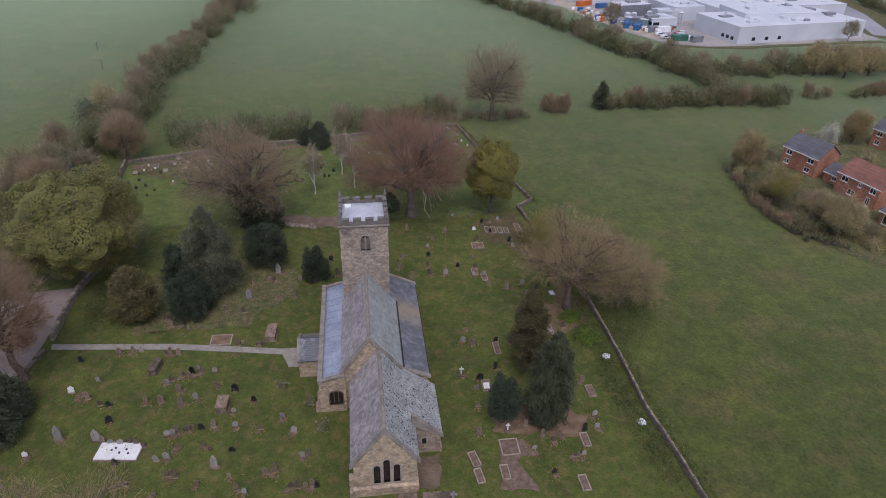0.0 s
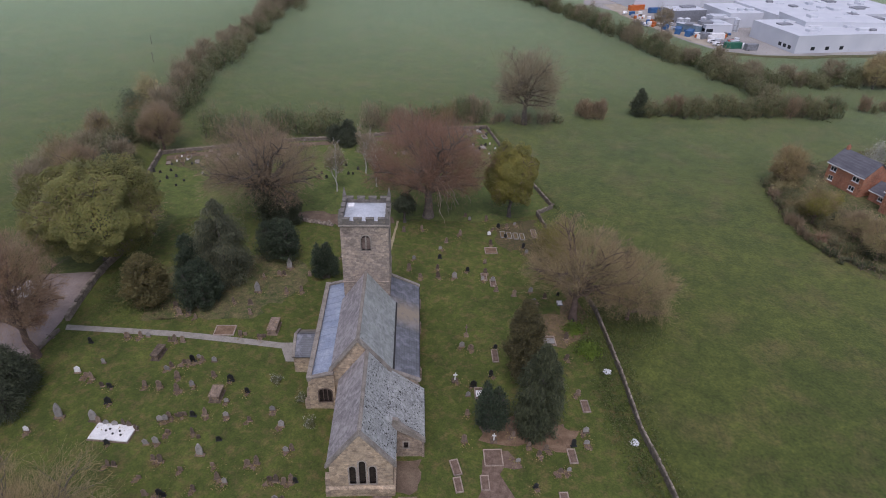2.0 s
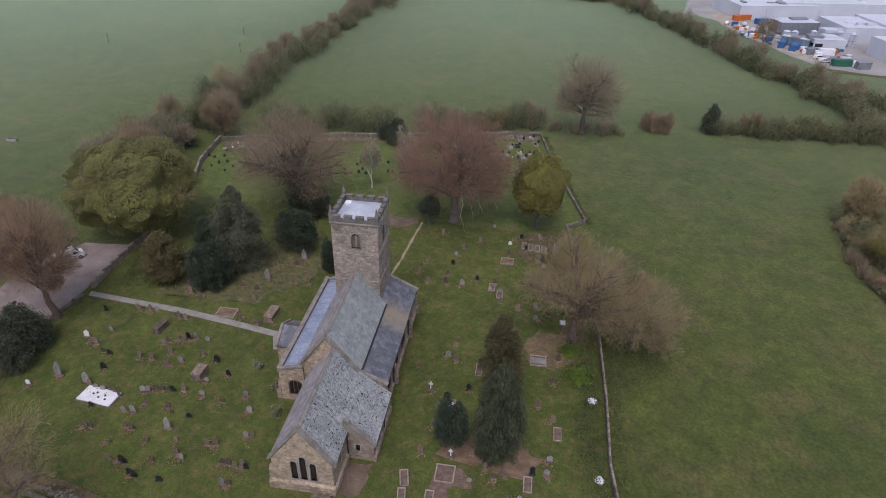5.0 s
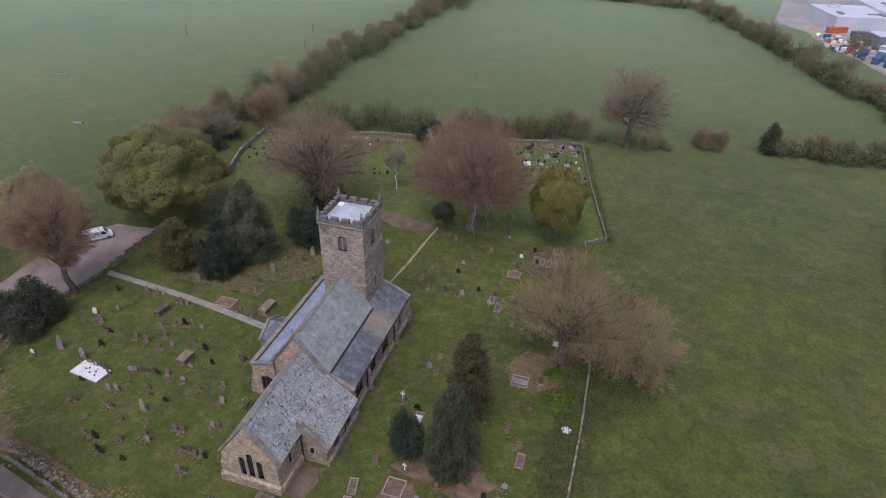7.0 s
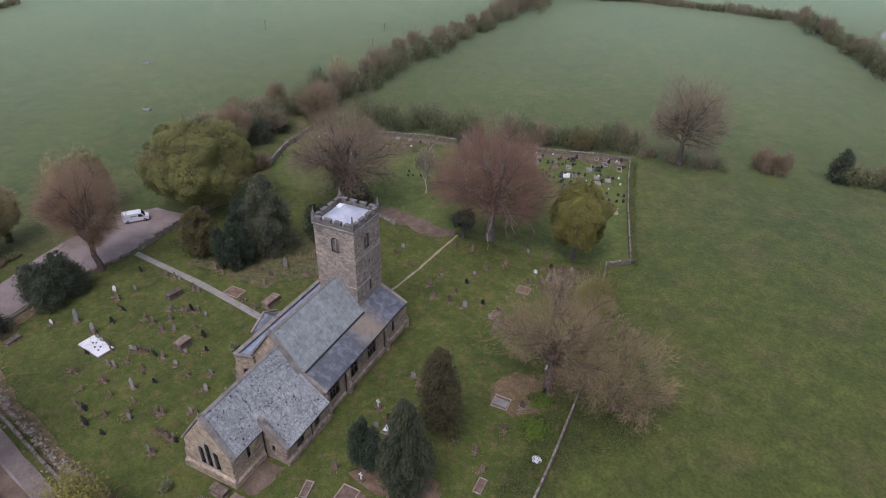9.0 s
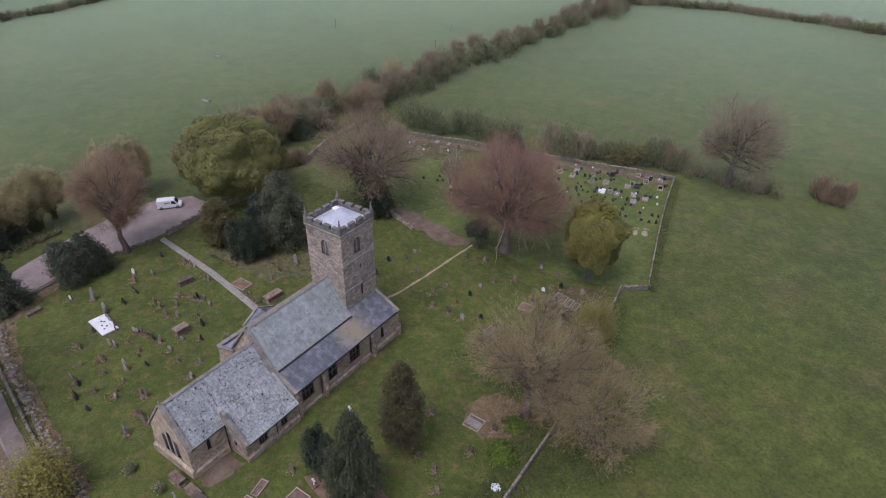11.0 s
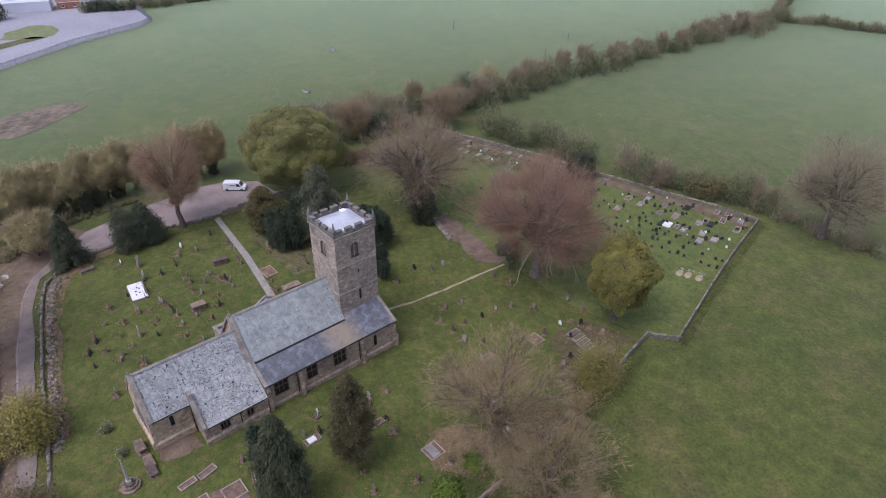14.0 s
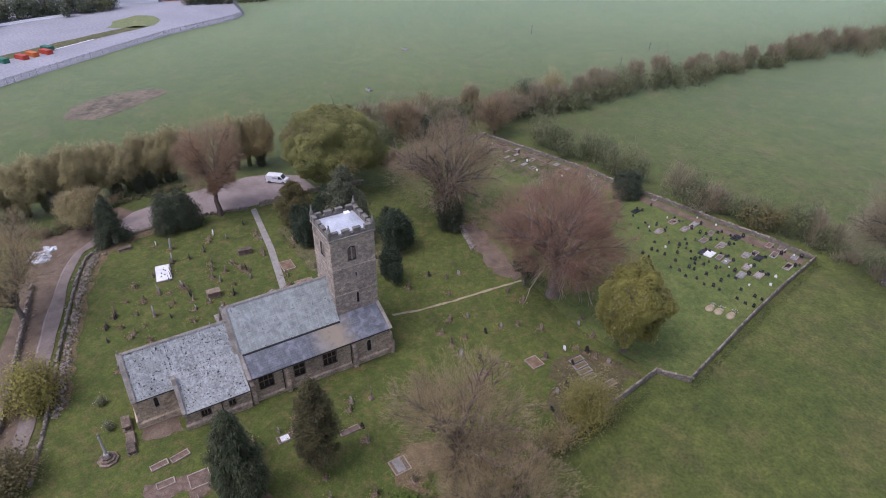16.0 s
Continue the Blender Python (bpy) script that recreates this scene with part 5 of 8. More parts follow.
def conifer(seed, height, radius, leaf, shape="cone", droop=-0.5, count=8000, size=0.22, skirt=0.06, label="", name="tree", lobes=1, girth=0.3, category="tree"):
    """An evergreen: trunk, and sprays of foliage on whorls of boughs. shape: cone, flame, dome or layered."""
    rng = np.random.default_rng(seed)
    tree = new(name)
    tagged(tree, label, category)
    tb = Tubes()
    stems = [np.zeros(3)] if lobes == 1 else [np.append(rng.uniform(-0.55, 0.55, 2) * radius, 0) for _ in range(lobes)]
    cs, ds = [], []
    for st in stems:
        hh = height * (1.0 if lobes == 1 else rng.uniform(0.6, 1.0))
        tb.add(limb(rng, st * 0.3 + np.array((0, 0, -0.3)), st + np.array((0, 0, hh * 0.92)), 0, 0.01, 5), np.linspace(girth, 0.04, 6), 6)
        n = count // len(stems)
        rr0 = radius if lobes == 1 else radius * 0.46
        bough = 130
        hz = skirt + (1 - skirt) * rng.uniform(0, 1, bough) ** (1.35 if shape == "cone" else 1.0)
        ba = rng.uniform(0, 2 * math.pi, bough)
        if shape == "cone":
            prof = (1 - hz) ** 0.75 * np.minimum(1, (hz - skirt * 0.5) * 9)
        elif shape == "flame":
            prof = np.sin(np.clip(hz, 0.02, 1) ** 0.75 * math.pi) ** 0.6
        else:
            prof = np.sqrt(np.clip(1 - (hz * 1.05 - 0.42) ** 2 / 0.42, 0.03, 1))
        bl = rr0 * prof * rng.uniform(0.75, 1.12, bough)
        for b in range(bough):
            e = st + np.array((bl[b] * math.cos(ba[b]), bl[b] * math.sin(ba[b]), hz[b] * hh + droop * bl[b] * 0.5))
            s = st + np.array((0, 0, hz[b] * hh))
            if b % 3 == 0:
                tb.add(limb(rng, s, e, 0.1, 0.02, 3), np.array((0.07, 0.05, 0.03, 0.015)), 4)
            m = max(8, int(n / bough * (0.35 + 1.2 * prof[b])))
            u = rng.uniform(0.35, 1.08, m)[:, None]
            pos = s + (e - s) * u + rng.normal(size=(m, 3)) * (0.1 + 0.1 * bl[b]) * np.array((1, 1, 1.1))
            pos[:, 2] = np.maximum(pos[:, 2], 0.15)
            cs.append(pos)
            out = (e - s) / (np.linalg.norm(e - s) + 1e-6)
            dd = out * 0.7 + np.array((0, 0, droop * 1.3))
            ds.append(np.repeat(dd[None], m, 0))
    part("trunk", tb.mesh("trunk", "bark"), None, tree)
    v, f = cards(rng, np.concatenate(cs), size, 0.0, np.concatenate(ds))
    tagged(part("crown", soup("crown", v, f, leaf), None, tree), kind="stuff")
    return tree


def shrub(seed, radius, height, leaf, count=1800, size=0.12, twig="twig_brown", name="shrub", label="", bare=0.25, category="shrub", second=None):
    """A shrub of many stems with leaves in uneven clumps."""
    rng = np.random.default_rng(seed)
    ob = new(name)
    tagged(ob, label, category)
    k = max(9, int(radius * 9))
    d = rng.normal(size=(k, 3))
    d[:, 2] = np.abs(d[:, 2]) + 0.25
    d /= np.linalg.norm(d, axis=1)[:, None]
    ends = d * np.array((radius, radius, height)) * rng.uniform(0.5, 0.95, (k, 1))
    tb = Tubes()
    for e in ends:
        tb.add(limb(rng, np.array((0, 0, -0.15)) + rng.normal(size=3) * np.array((0.1, 0.1, 0)) * radius, e, 0.1, 0.05, 3), np.array((0.06, 0.045, 0.03, 0.012)) * (0.6 + 0.2 * radius), 4)
    part("framework", tb.mesh("framework", "bark"), None, ob)
    which = rng.integers(0, k, count)
    c = ends[which] + rng.normal(size=(count, 3)) * np.array((radius, radius, height)) * 0.2
    inside = rng.uniform(0, 1, count) < 0.35
    c[inside] *= rng.uniform(0.4, 1.0, (inside.sum(), 1))
    c[:, 2] = np.maximum(c[:, 2], 0.05)
    nb = int(count * bare)
    if nb:
        st = c[:nb] * 0.85
        v, f = ribbons(rng, st, c[:nb] + rng.normal(size=(nb, 3)) * 0.1 * radius, 0.012 + 0.003 * radius)
        tagged(part("twig_mass", soup("twig_mass", v, f, twig), None, ob), kind="stuff")
    o = c[nb:] / np.array((radius, radius, height))
    o /= np.linalg.norm(o, axis=1)[:, None] + 1e-6
    v, f = cards(rng, c[nb:], size, 0.3, None, o)
    tagged(part("foliage", soup("foliage", v, f, leaf), None, ob), kind="stuff")
    if second:
        e = c[nb::4] + rng.normal(size=c[nb::4].shape) * 0.08
        v, f = cards(rng, e * np.array((1.06, 1.06, 1.06)), size * 0.8, 0.3)
        tagged(part("blossom", soup("blossom", v, f, second), None, ob), kind="stuff")
    return ob


def wander(rng, length, pitch):
    """A smooth random value between 0 and 1 along a length, as a function of the distance."""
    k = rng.uniform(0, 1, int(length / pitch) + 3)
    return lambda at: float(np.interp(at / pitch, np.arange(len(k)), k))


def hedgerow(seed, pts, width, height, leaf, twig, density=1.0, size=0.3, gaps=0.0, bare=0.4, name="hedgerow", label="", big=0.0, mixed=None):
    """A field hedge: bushes that run into one another, in stretches of leaf and of bare twigs, rising and falling along the line."""
    rng = np.random.default_rng(seed)
    ob = new(name)
    tagged(ob, label, "hedge", kind="stuff")
    total = sum(math.dist(a, b) for a, b in zip(pts, pts[1:]))
    tall, jag, sort, shift = wander(rng, total, 9.0), wander(rng, total, 2.6), wander(rng, total, 6.0), wander(rng, total, 7.0)
    cl, p_tw, q_tw, cm, ol, om = [], [], [], [], [], []
    tb = Tubes()
    run = 0.0
    for (x0, y0), (x1, y1) in zip(pts, pts[1:]):
        ln = math.hypot(x1 - x0, y1 - y0)
        along = np.array(((x1 - x0) / ln, (y1 - y0) / ln))
        side = np.array((-along[1], along[0]))
        for s in np.arange(0, ln, max(1.0, width * 0.13)):
            at = run + s
            if rng.uniform() < gaps:
                continue
            h = height * (0.5 + 0.4 * tall(at) + 0.3 * jag(at)) * rng.uniform(0.8, 1.12) * (1 + (big if rng.uniform() < 0.08 else 0))
            off = (shift(at) - 0.5) * width * 0.35 + rng.normal() * width * 0.16
            c = np.append(np.array((x0, y0)) + along * s + side * off, 0)
            r = width * rng.uniform(0.15, 0.33)
            for _ in range(2):
                e = c + np.append(rng.normal(size=2) * r * 0.4, h * rng.uniform(0.5, 0.95))
                tb.add(limb(rng, c + np.append(rng.normal(size=2) * 0.2, -0.1), e, 0.1, 0.05, 3), np.array((0.11, 0.08, 0.05, 0.02)), 3)
            n = int(min(520, 46 * density * r * h * (0.25 / size) ** 1.5))
            d, far = billow(rng, n, 9, 6.0, 0.45, -0.82)
            n = len(d)
            k = rng.uniform(0.72, 1.05, (n, 1)) * far[:, None]
            p = c + d * k * np.array((r, r, h * 0.55)) * 1.15 + rng.normal(size=(n, 3)) * 0.12 * r + np.array((0, 0, h * 0.45))
            p[:, 2] = np.maximum(p[:, 2], 0.1)
            kind = sort(at) + rng.normal() * 0.1
            nb = int(n * (0.9 if kind < bare else 0.07))
            out = d[:nb] * rng.uniform(0.1, 0.6, (nb, 1)) + rng.normal(size=(nb, 3)) * 0.3 + np.array((0, 0, 0.7)) * rng.uniform(0.3, 1.5, (nb, 1))
            p_tw += [p[:nb], p[:nb] - out * 0.6]
            q_tw += [p[:nb] + out, p[:nb] + np.roll(out, 1, 0) * 0.6]
            alt = bool(mixed and cl and kind > 0.7)
            (cm if alt else cl).append(p[nb:])
            (om if alt else ol).append(d[nb:])
        run += ln
    part("framework", tb.mesh("framework", "bark"), None, ob)
    v, f = cards(rng, np.concatenate(cl), size, 0.45, None, np.concatenate(ol), 0.32)
    tagged(part("foliage", soup("foliage", v, f, leaf), None, ob), kind="stuff")
    if cm:
        v, f = cards(rng, np.concatenate(cm), size, 0.45, None, np.concatenate(om), 0.32)
        tagged(part("foliage", soup("foliage", v, f, mixed), None, ob), kind="stuff")
    v, f = ribbons(rng, np.concatenate(p_tw), np.concatenate(q_tw), 0.045)
    tagged(part("twig_mass", soup("twig_mass", v, f, twig), None, ob), kind="stuff")
    return ob


def stand(tree, x, y, turn=0.0):
    tree.matrix_world = on_ground(x, y, turn)
    return tree


# the churchyard's trees
stand(broad_tree(11, 24.0, 15.0, 9.5, 0.95, 10, 26, bark="bark_beech", twig="twig_red", label="large bare copper beech with reddish buds", name="beech_tree", low=0.82, twig_w=0.014,
                 leaf="bud_red", leaf_size=0.05, per_tip=1, fringe=30000, weep=6, weep_way=2.4, hang=0.6, stout=1.15, reach=0.86), -5.2, 114.2, 200)
stand(broad_tree(121, 16.6, 5.6, 5.0, 0.42, 4, 18, leaf="leaf_olive", leaf_size=0.15, per_tip=2, low=0.5, label="olive-green tree in young leaf", name="maple_tree", fringe=900, shell=30000, lumps=90, hang=0.95), 11.8, 116.5, 40)
stand(broad_tree(13, 21.8, 14.0, 8.0, 1.05, 9, 24, twig="twig_brown", bark="bark", twig_w=0.015, label="large bare tree with ivy on its trunk", name="bare_tree", ivy=8.5, ivy_wide=2.2, low=0.75, hang=0.66, fringe=17000, lean=(-1.5, 0), stout=1.15, reach=0.86), -36.6, 108.4)
stand(conifer(131, 8.6, 3.3, "leaf_dark", "flame", 0.3, 17000, 0.14, 0.04, "dark holly grown up beside a bare trunk", "holly_tree", 4), -33.0, 106.9)
stand(broad_tree(14, 19.5, 12.0, 5.5, 0.8, 3, 24, leaf="leaf_green", leaf_size=0.15, per_tip=2, low=0.75, label="broad green horse chestnut in fresh leaf", name="chestnut_tree", fringe=0, shell=76000, lumps=110), -61.8, 90.2)
stand(broad_tree(15, 18.5, 10.2, 7.5, 0.6, 9, 20, twig="twig_ochre", bark="bark_warm", label="bare brown ash tree beside the wall", name="bare_tree", low=0.6, hang=0.55, fringe=9000, twig_w=0.011, fringe_len=0.9, leaf="leaf_bud", leaf_size=0.05, per_tip=1, stout=1.25, reach=0.9), 22.5, 82.8)
stand(broad_tree(16, 13.0, 9.0, 3.0, 0.3, 9, 16, twig="twig_ochre", bark="bark_warm", label="spreading bare tree on the field side of the wall", name="bare_tree", low=0.85, hang=0.85, fringe=9000, twig_w=0.012, fringe_len=0.9, leaf="leaf_bud", leaf_size=0.05, per_tip=1), 31.5, 84.0)
stand(broad_tree(17, 21.5, 7.8, 9.0, 0.55, 10, 24, twig="twig_rust", bark="bark_warm", label="tall bare brown tree beside the parking area", name="bare_tree", low=0.72, hang=0.85, fringe=15000, lean=(-0.8, 0.3), twig_w=0.014, reach=0.88, leaf="bud_red", leaf_size=0.06, per_tip=1), -57.7, 63.8)
stand(broad_tree(18, 22.5, 11.8, 9.0, 0.75, 8, 22, twig="twig_grey", bark="bark", label="bare grey tree in the field hedge", name="bare_tree", low=0.85, hang=0.82, fringe=18000, twig_w=0.02, stout=1.1, reach=0.84), 15.9, 172.2)
stand(broad_tree(19, 20.0, 9.5, 4.0, 0.5, 8, 17, twig="twig_ochre", label="tall pale bare tree beside the lane", name="bare_tree", low=0.2, fringe=7000, twig_w=0.013), -33.5, 29.6)
stand(broad_tree(20, 12.0, 4.7, 2.5, 0.3, 4, 12, leaf="leaf_rust", leaf_size=0.1, per_tip=1, twig="twig_ochre", label="thin tree in first leaf beside the parking area", name="young_tree", low=0.4, fringe=4000, shell=3000, ivy=5, twig_w=0.016), -79.5, 76.3)
birch = broad_tree(21, 12.0, 2.6, 5.0, 0.16, 5, 9, bark="bark_pale", twig="twig_grey", label="slender silver birch with a white trunk", name="birch_tree", low=0.3, fringe=600, fringe_len=0.8)
stand(birch, -26.9, 122.8)
for x, y in ((-22.3, 133.0), (-18.5, 126.5)):
    copy_thing(birch, on_ground(x, y, x * 30))
stand(conifer(31, 14.6, 2.65, "leaf_thuja", "flame", 0.1, 26000, 0.12, 0.15, "dense brownish green cypress with a bare foot", "cypress_tree"), 13.8, 67.7)
stand(conifer(32, 15.2, 2.75, "leaf_cypress", "flame", -0.9, 30000, 0.14, 0.07, "weeping grey-green cypress on bare soil", "cypress_tree"), 15.5, 57.9)
stand(conifer(33, 8.9, 2.5, "leaf_yew", "flame", 1.2, 15000, 0.11, 0.13, "dark upright Irish yew", "yew_tree", 7), 9.6, 58.2)
stand(conifer(34, 16.0, 4.4, "leaf_cedar", "flame", -0.6, 30000, 0.14, 0.04, "tall grey-green conifer beside dark yews", "conifer_tree"), -37.6, 86.2)
stand(conifer(35, 8.8, 3.3, "leaf_yew", "flame", 0.9, 20000, 0.12, 0.05, "dark green yew beside a conifer", "yew_tree", 6), -38.8, 78.8)
stand(conifer(36, 9.6, 3.2, "leaf_bronze", "flame", 0.2, 22000, 0.16, 0.03, "bronze-green evergreen beside the path", "evergreen_tree"), -47.5, 78.0)
stand(conifer(37, 10.5, 2.2, "leaf_yew", "flame", 0.9, 12000, 0.12, 0.05, "dark narrow yew behind a conifer", "yew_tree"), -42.3, 83.6)
stand(conifer(38, 9.8, 4.4, "leaf_yew", "flame", 0.6, 22000, 0.12, 0.12, "dark spreading yew above old graves", "yew_tree", 6), -30.6, 95.0)
stand(conifer(39, 7.6, 2.6, "leaf_yew", "flame", 0.8, 11000, 0.12, 0.12, "dark yew beside the tower", "yew_tree", 5), -20.8, 89.7)
stand(conifer(40, 8.8, 5.3, "leaf_dark", "dome", -0.2, 26000, 0.13, 0.08, "broad dark holly beside the lane", "holly_tree", 6), -56.6, 55.4)
stand(conifer(41, 10.4, 3.6, "leaf_dark", "cone", -0.3, 17000, 0.14, 0.04, "dark conifer beside the lane", "conifer_tree"), -54.6, 43.0)
stand(conifer(42, 6.9, 5.0, "leaf_dark", "dome", -0.2, 17000, 0.15, 0.04, "dark evergreen by the cemetery wall", "evergreen_tree", 4), -32.0, 149.4)
stand(broad_tree(43, 9.8, 5.2, 2.0, 0.3, 4, 13, leaf="leaf_row", leaf_size=0.12, per_tip=1, twig="twig_ochre", label="yellow-brown tree in first leaf", name="young_tree", low=0.7, fringe=3000, shell=5000, lumps=30), -61.5, 38.0)
stand(shrub(44, 4.2, 7.0, "leaf_gold", 11000, 0.16, label="small tree with yellow-green leaves", name="young_tree", category="tree"), -12.0, 33.4)
stand(shrub(45, 4.6, 5.6, "leaf_bronze", 8000, 0.17, label="dark green bush beside the lane", name="bush"), 2.0, 31.5)
stand(shrub(46, 4.4, 7.4, "leaf_olive", 13000, 0.12, label="olive bush against the boundary wall", name="bush", bare=0.2, twig="twig_ochre"), 20.8, 103.5)
stand(shrub(47, 3.0, 4.0, "leaf_rust", 2500, 0.14, label="small bush against the boundary wall", name="bush", bare=0.5, twig="twig_ochre"), 23.6, 96.5)
stand(shrub(48, 2.2, 1.4, "leaf_fresh", 2500, 0.16, label="patch of bright green shrub by the wall", name="shrub", bare=0.0), 24.0, 75.0)
stand(shrub(49, 1.8, 1.1, "leaf_fresh", 1500, 0.15, label="bright green shrub by the wall", name="shrub", bare=0.0), 22.6, 80.0)
stand(broad_tree(50, 6.6, 2.3, 3.4, 0.3, 3, 10, leaf="leaf_dark", leaf_size=0.16, per_tip=2, low=0.35, label="small dark evergreen with a bare trunk", name="evergreen_tree", fringe=0, shell=3500, lumps=14), -9.8, 111.2)
for i, (x, y, r) in enumerate(((-21.2, 63.3, 0.9), (-16.6, 60.3, 0.85), (-14.2, 56.2, 0.9), (-8.4, 41.8, 0.9), (-2.8, 42.9, 0.9))):
    stand(shrub(60 + i, r, 1.5, "leaf_hedge", 700, 0.09, label="small white-flowering shrub in the grass", name="flowering_shrub", bare=0.0, second="blossom_white"), x, y)

# field hedges
hedgerow(70, [(-101.4, 352), (-97, 255), (-90, 198), (-86, 168), (-83, 146)], 14.0, 8.2, "leaf_hedge", "twig_grey", 0.85, 0.23, 0.0, 0.2, label="tall overgrown field hedge", big=0.4, mixed="leaf_thorn")
hedgerow(71, [(-83, 146), (-87, 126), (-84, 112), (-78, 100)], 15.0, 8.6, "leaf_hedge", "twig_grey", 0.9, 0.2, 0.0, 0.26, label="overgrown hedge of bare and green bushes", big=0.4, mixed="leaf_thorn")
hedgerow(72, [(-68, 148), (-50, 153.5), (-34, 159.5)], 12.0, 10.0, "leaf_thorn", "twig_grey", 1.1, 0.2, 0.0, 0.0, label="green bushes behind the cemetery wall", mixed="leaf_hedge")
hedgerow(73, [(-27, 161), (-17, 165), (-8, 168), (5, 171)], 10.0, 8.2, "leaf_thorn", "twig_grey", 1.0, 0.2, 0.03, 0.2, label="mixed bushes behind the cemetery wall", mixed="leaf_bronze")
hedgerow(731, [(7, 171.5), (15, 173.5), (26, 175.5)], 5.0, 2.6, "leaf_hedge", "twig_grey", 0.6, 0.2, 0.25, 0.8, label="low scrub below a bare field tree")
hedgerow(74, [(18, 368), (47, 314), (74, 254), (90, 230), (100, 224), (118, 226), (150, 232), (190, 243)], 11.0, 7.5, "leaf_hedge", "twig_grey", 0.8, 0.26, 0.0, 0.22, label="broad hedge along the works boundary", big=0.5, mixed="leaf_thorn")
hedgerow(75, [(50, 184.5), (70, 187), (90, 190), (105, 192.5), (113, 194)], 8.0, 6.8, "leaf_hedge", "twig_brown", 0.9, 0.22, 0.0, 0.15, label="hedge across the pasture", mixed="leaf_thorn")
hedgerow(741, [(82.2, 241.3), (88.5, 226.5), (93.6, 211.9), (96.7, 199.8)], 11.0, 8.0, "leaf_hedge", "twig_grey", 0.9, 0.24, 0.0, 0.2, label="broad hedge between two pastures", mixed="leaf_scrub")
hedgerow(76, [(33, 180), (39, 180.5)], 6.0, 5.5, "leaf_hedge", "twig_brown", 0.9, 0.22, 0.0, 0.4, label="pair of field bushes")
for k, line in enumerate(([(122, 200.2), (125.5, 200.6)], [(130, 201.6), (132.5, 201.9)], [(139, 202.8), (160, 204.5), (200, 208)])):
    hedgerow(770 + k, line, 5.5, 4.6, "leaf_hedge", "twig_brown", 0.9, 0.22, 0.05, 0.4, label="broken hedge across the pasture", mixed="leaf_scrub")
stand(conifer(771, 8.4, 2.4, "leaf_dark", "flame", 0.1, 4000, 0.2, 0.03, "dark holly at the end of a hedge", "holly_tree"), 50.2, 184.2)
for seed, x, y, r, h, leaf, bare, label in ((751, -94.5, 170, 5.2, 8.6, "leaf_row", 0.3, "buff bush in a tall field hedge"), (752, -93.5, 160, 4.6, 7.6, "leaf_dark", 0.0, "dark green bush in a tall field hedge"),
                                           (753, -88, 152.5, 5.0, 8.0, "leaf_bronze", 0.2, "olive-brown bush in a tall field hedge"), (754, -91.5, 140, 4.8, 7.2, "leaf_rust", 0.4, "yellow-brown bush in a tall field hedge"),
                                           (755, -82.3, 130.6, 3.6, 5.8, "leaf_dark", 0.0, "dark holly below a tall field hedge"), (756, -92.5, 125.5, 5.4, 8.2, "leaf_bronze", 0.6, "brown bush at the edge of a field hedge"),
                                           (757, -79.8, 121.5, 3.4, 6.4, "leaf_dark", 0.0, "dark ivy-grown bush in an overgrown hedge"), (758, -84, 144, 4.4, 8.4, "leaf_thorn", 0.1, "green bush in a tall field hedge")):
    stand(shrub(seed, r, h, leaf, 6500, 0.2, label=label, name="bush", bare=bare), x, y)
stand(broad_tree(759, 12.5, 6.0, 4.0, 0.35, 7, 16, twig="twig_brown", bark="bark_warm", label="spreading brown tree at the corner of an old cemetery", name="bare_tree", low=0.8, hang=0.8, fringe=9000, twig_w=0.016, leaf="leaf_bud", leaf_size=0.07, per_tip=1), -75.5, 139.5)
stand(broad_tree(760, 12.0, 5.4, 4.0, 0.35, 6, 15, twig="twig_brown", bark="bark_warm", label="brown ivy-clad tree in an overgrown hedge", name="bare_tree", low=0.8, hang=0.8, fringe=7000, twig_w=0.016, ivy=6, leaf="leaf_rust", leaf_size=0.08, per_tip=1), -81.0, 114.5)
hedge_tree = broad_tree(772, 10.0, 4.0, 2.0, 0.2, 2, 8, fringe=1500, bark="bark_pale_brown", twig="twig_grey", label="bare tree growing in a field hedge", name="hedge_tree", low=0.5, twig_w=0.04)
hedge_tree["group"] = "bare trees in the field hedges"
stand(hedge_tree, -96, 214)
for i, (x, y) in enumerate(((-99, 236), (-97.5, 258), (-99, 281), (-100, 300), (-101, 322), (-92, 190), (-88, 176), (-84, 158), (-90, 132), (-84, 120), (-88, 112), (64, 277), (80, 245), (96, 226), (124, 228), (150, 233), (168, 237), (45, 316), (31, 342), (142, 231), (-98, 245), (-96, 268), (-101, 290), (-99, 311), (-103, 335), (-94, 226), (-95, 203), (-90, 183), (-87, 168), (-82, 150), (-92, 140), (-86, 106), (-80, 128), (54, 299), (72, 262), (87, 236), (108, 226), (180, 241), (160, 235))):
    copy_thing(hedge_tree, on_ground(x, y, i * 67)).scale = (0.8 + 0.08 * (i % 5), 0.8 + 0.08 * (i % 5), 0.75 + 0.11 * (i % 4))
for i, (x, y, h) in enumerate(((-129.5, 238, 3.2), (-116.5, 214, 3.4), (-171, 208, 4.0))):
    post = thing("field_post", "dark weathered post standing in the pasture", "post", on_ground(x, y))
    bm = bmesh.new()
    rod(bm, (0, 0, -0.3), (0.15, 0, h), 0.13, 0.09, 7)
    rod(bm, (0.1, 0, h * 0.7), (0.6, 0.2, h * 0.95), 0.09, 0.05, 5)
    part("stump", bm, "bark_grey", post)
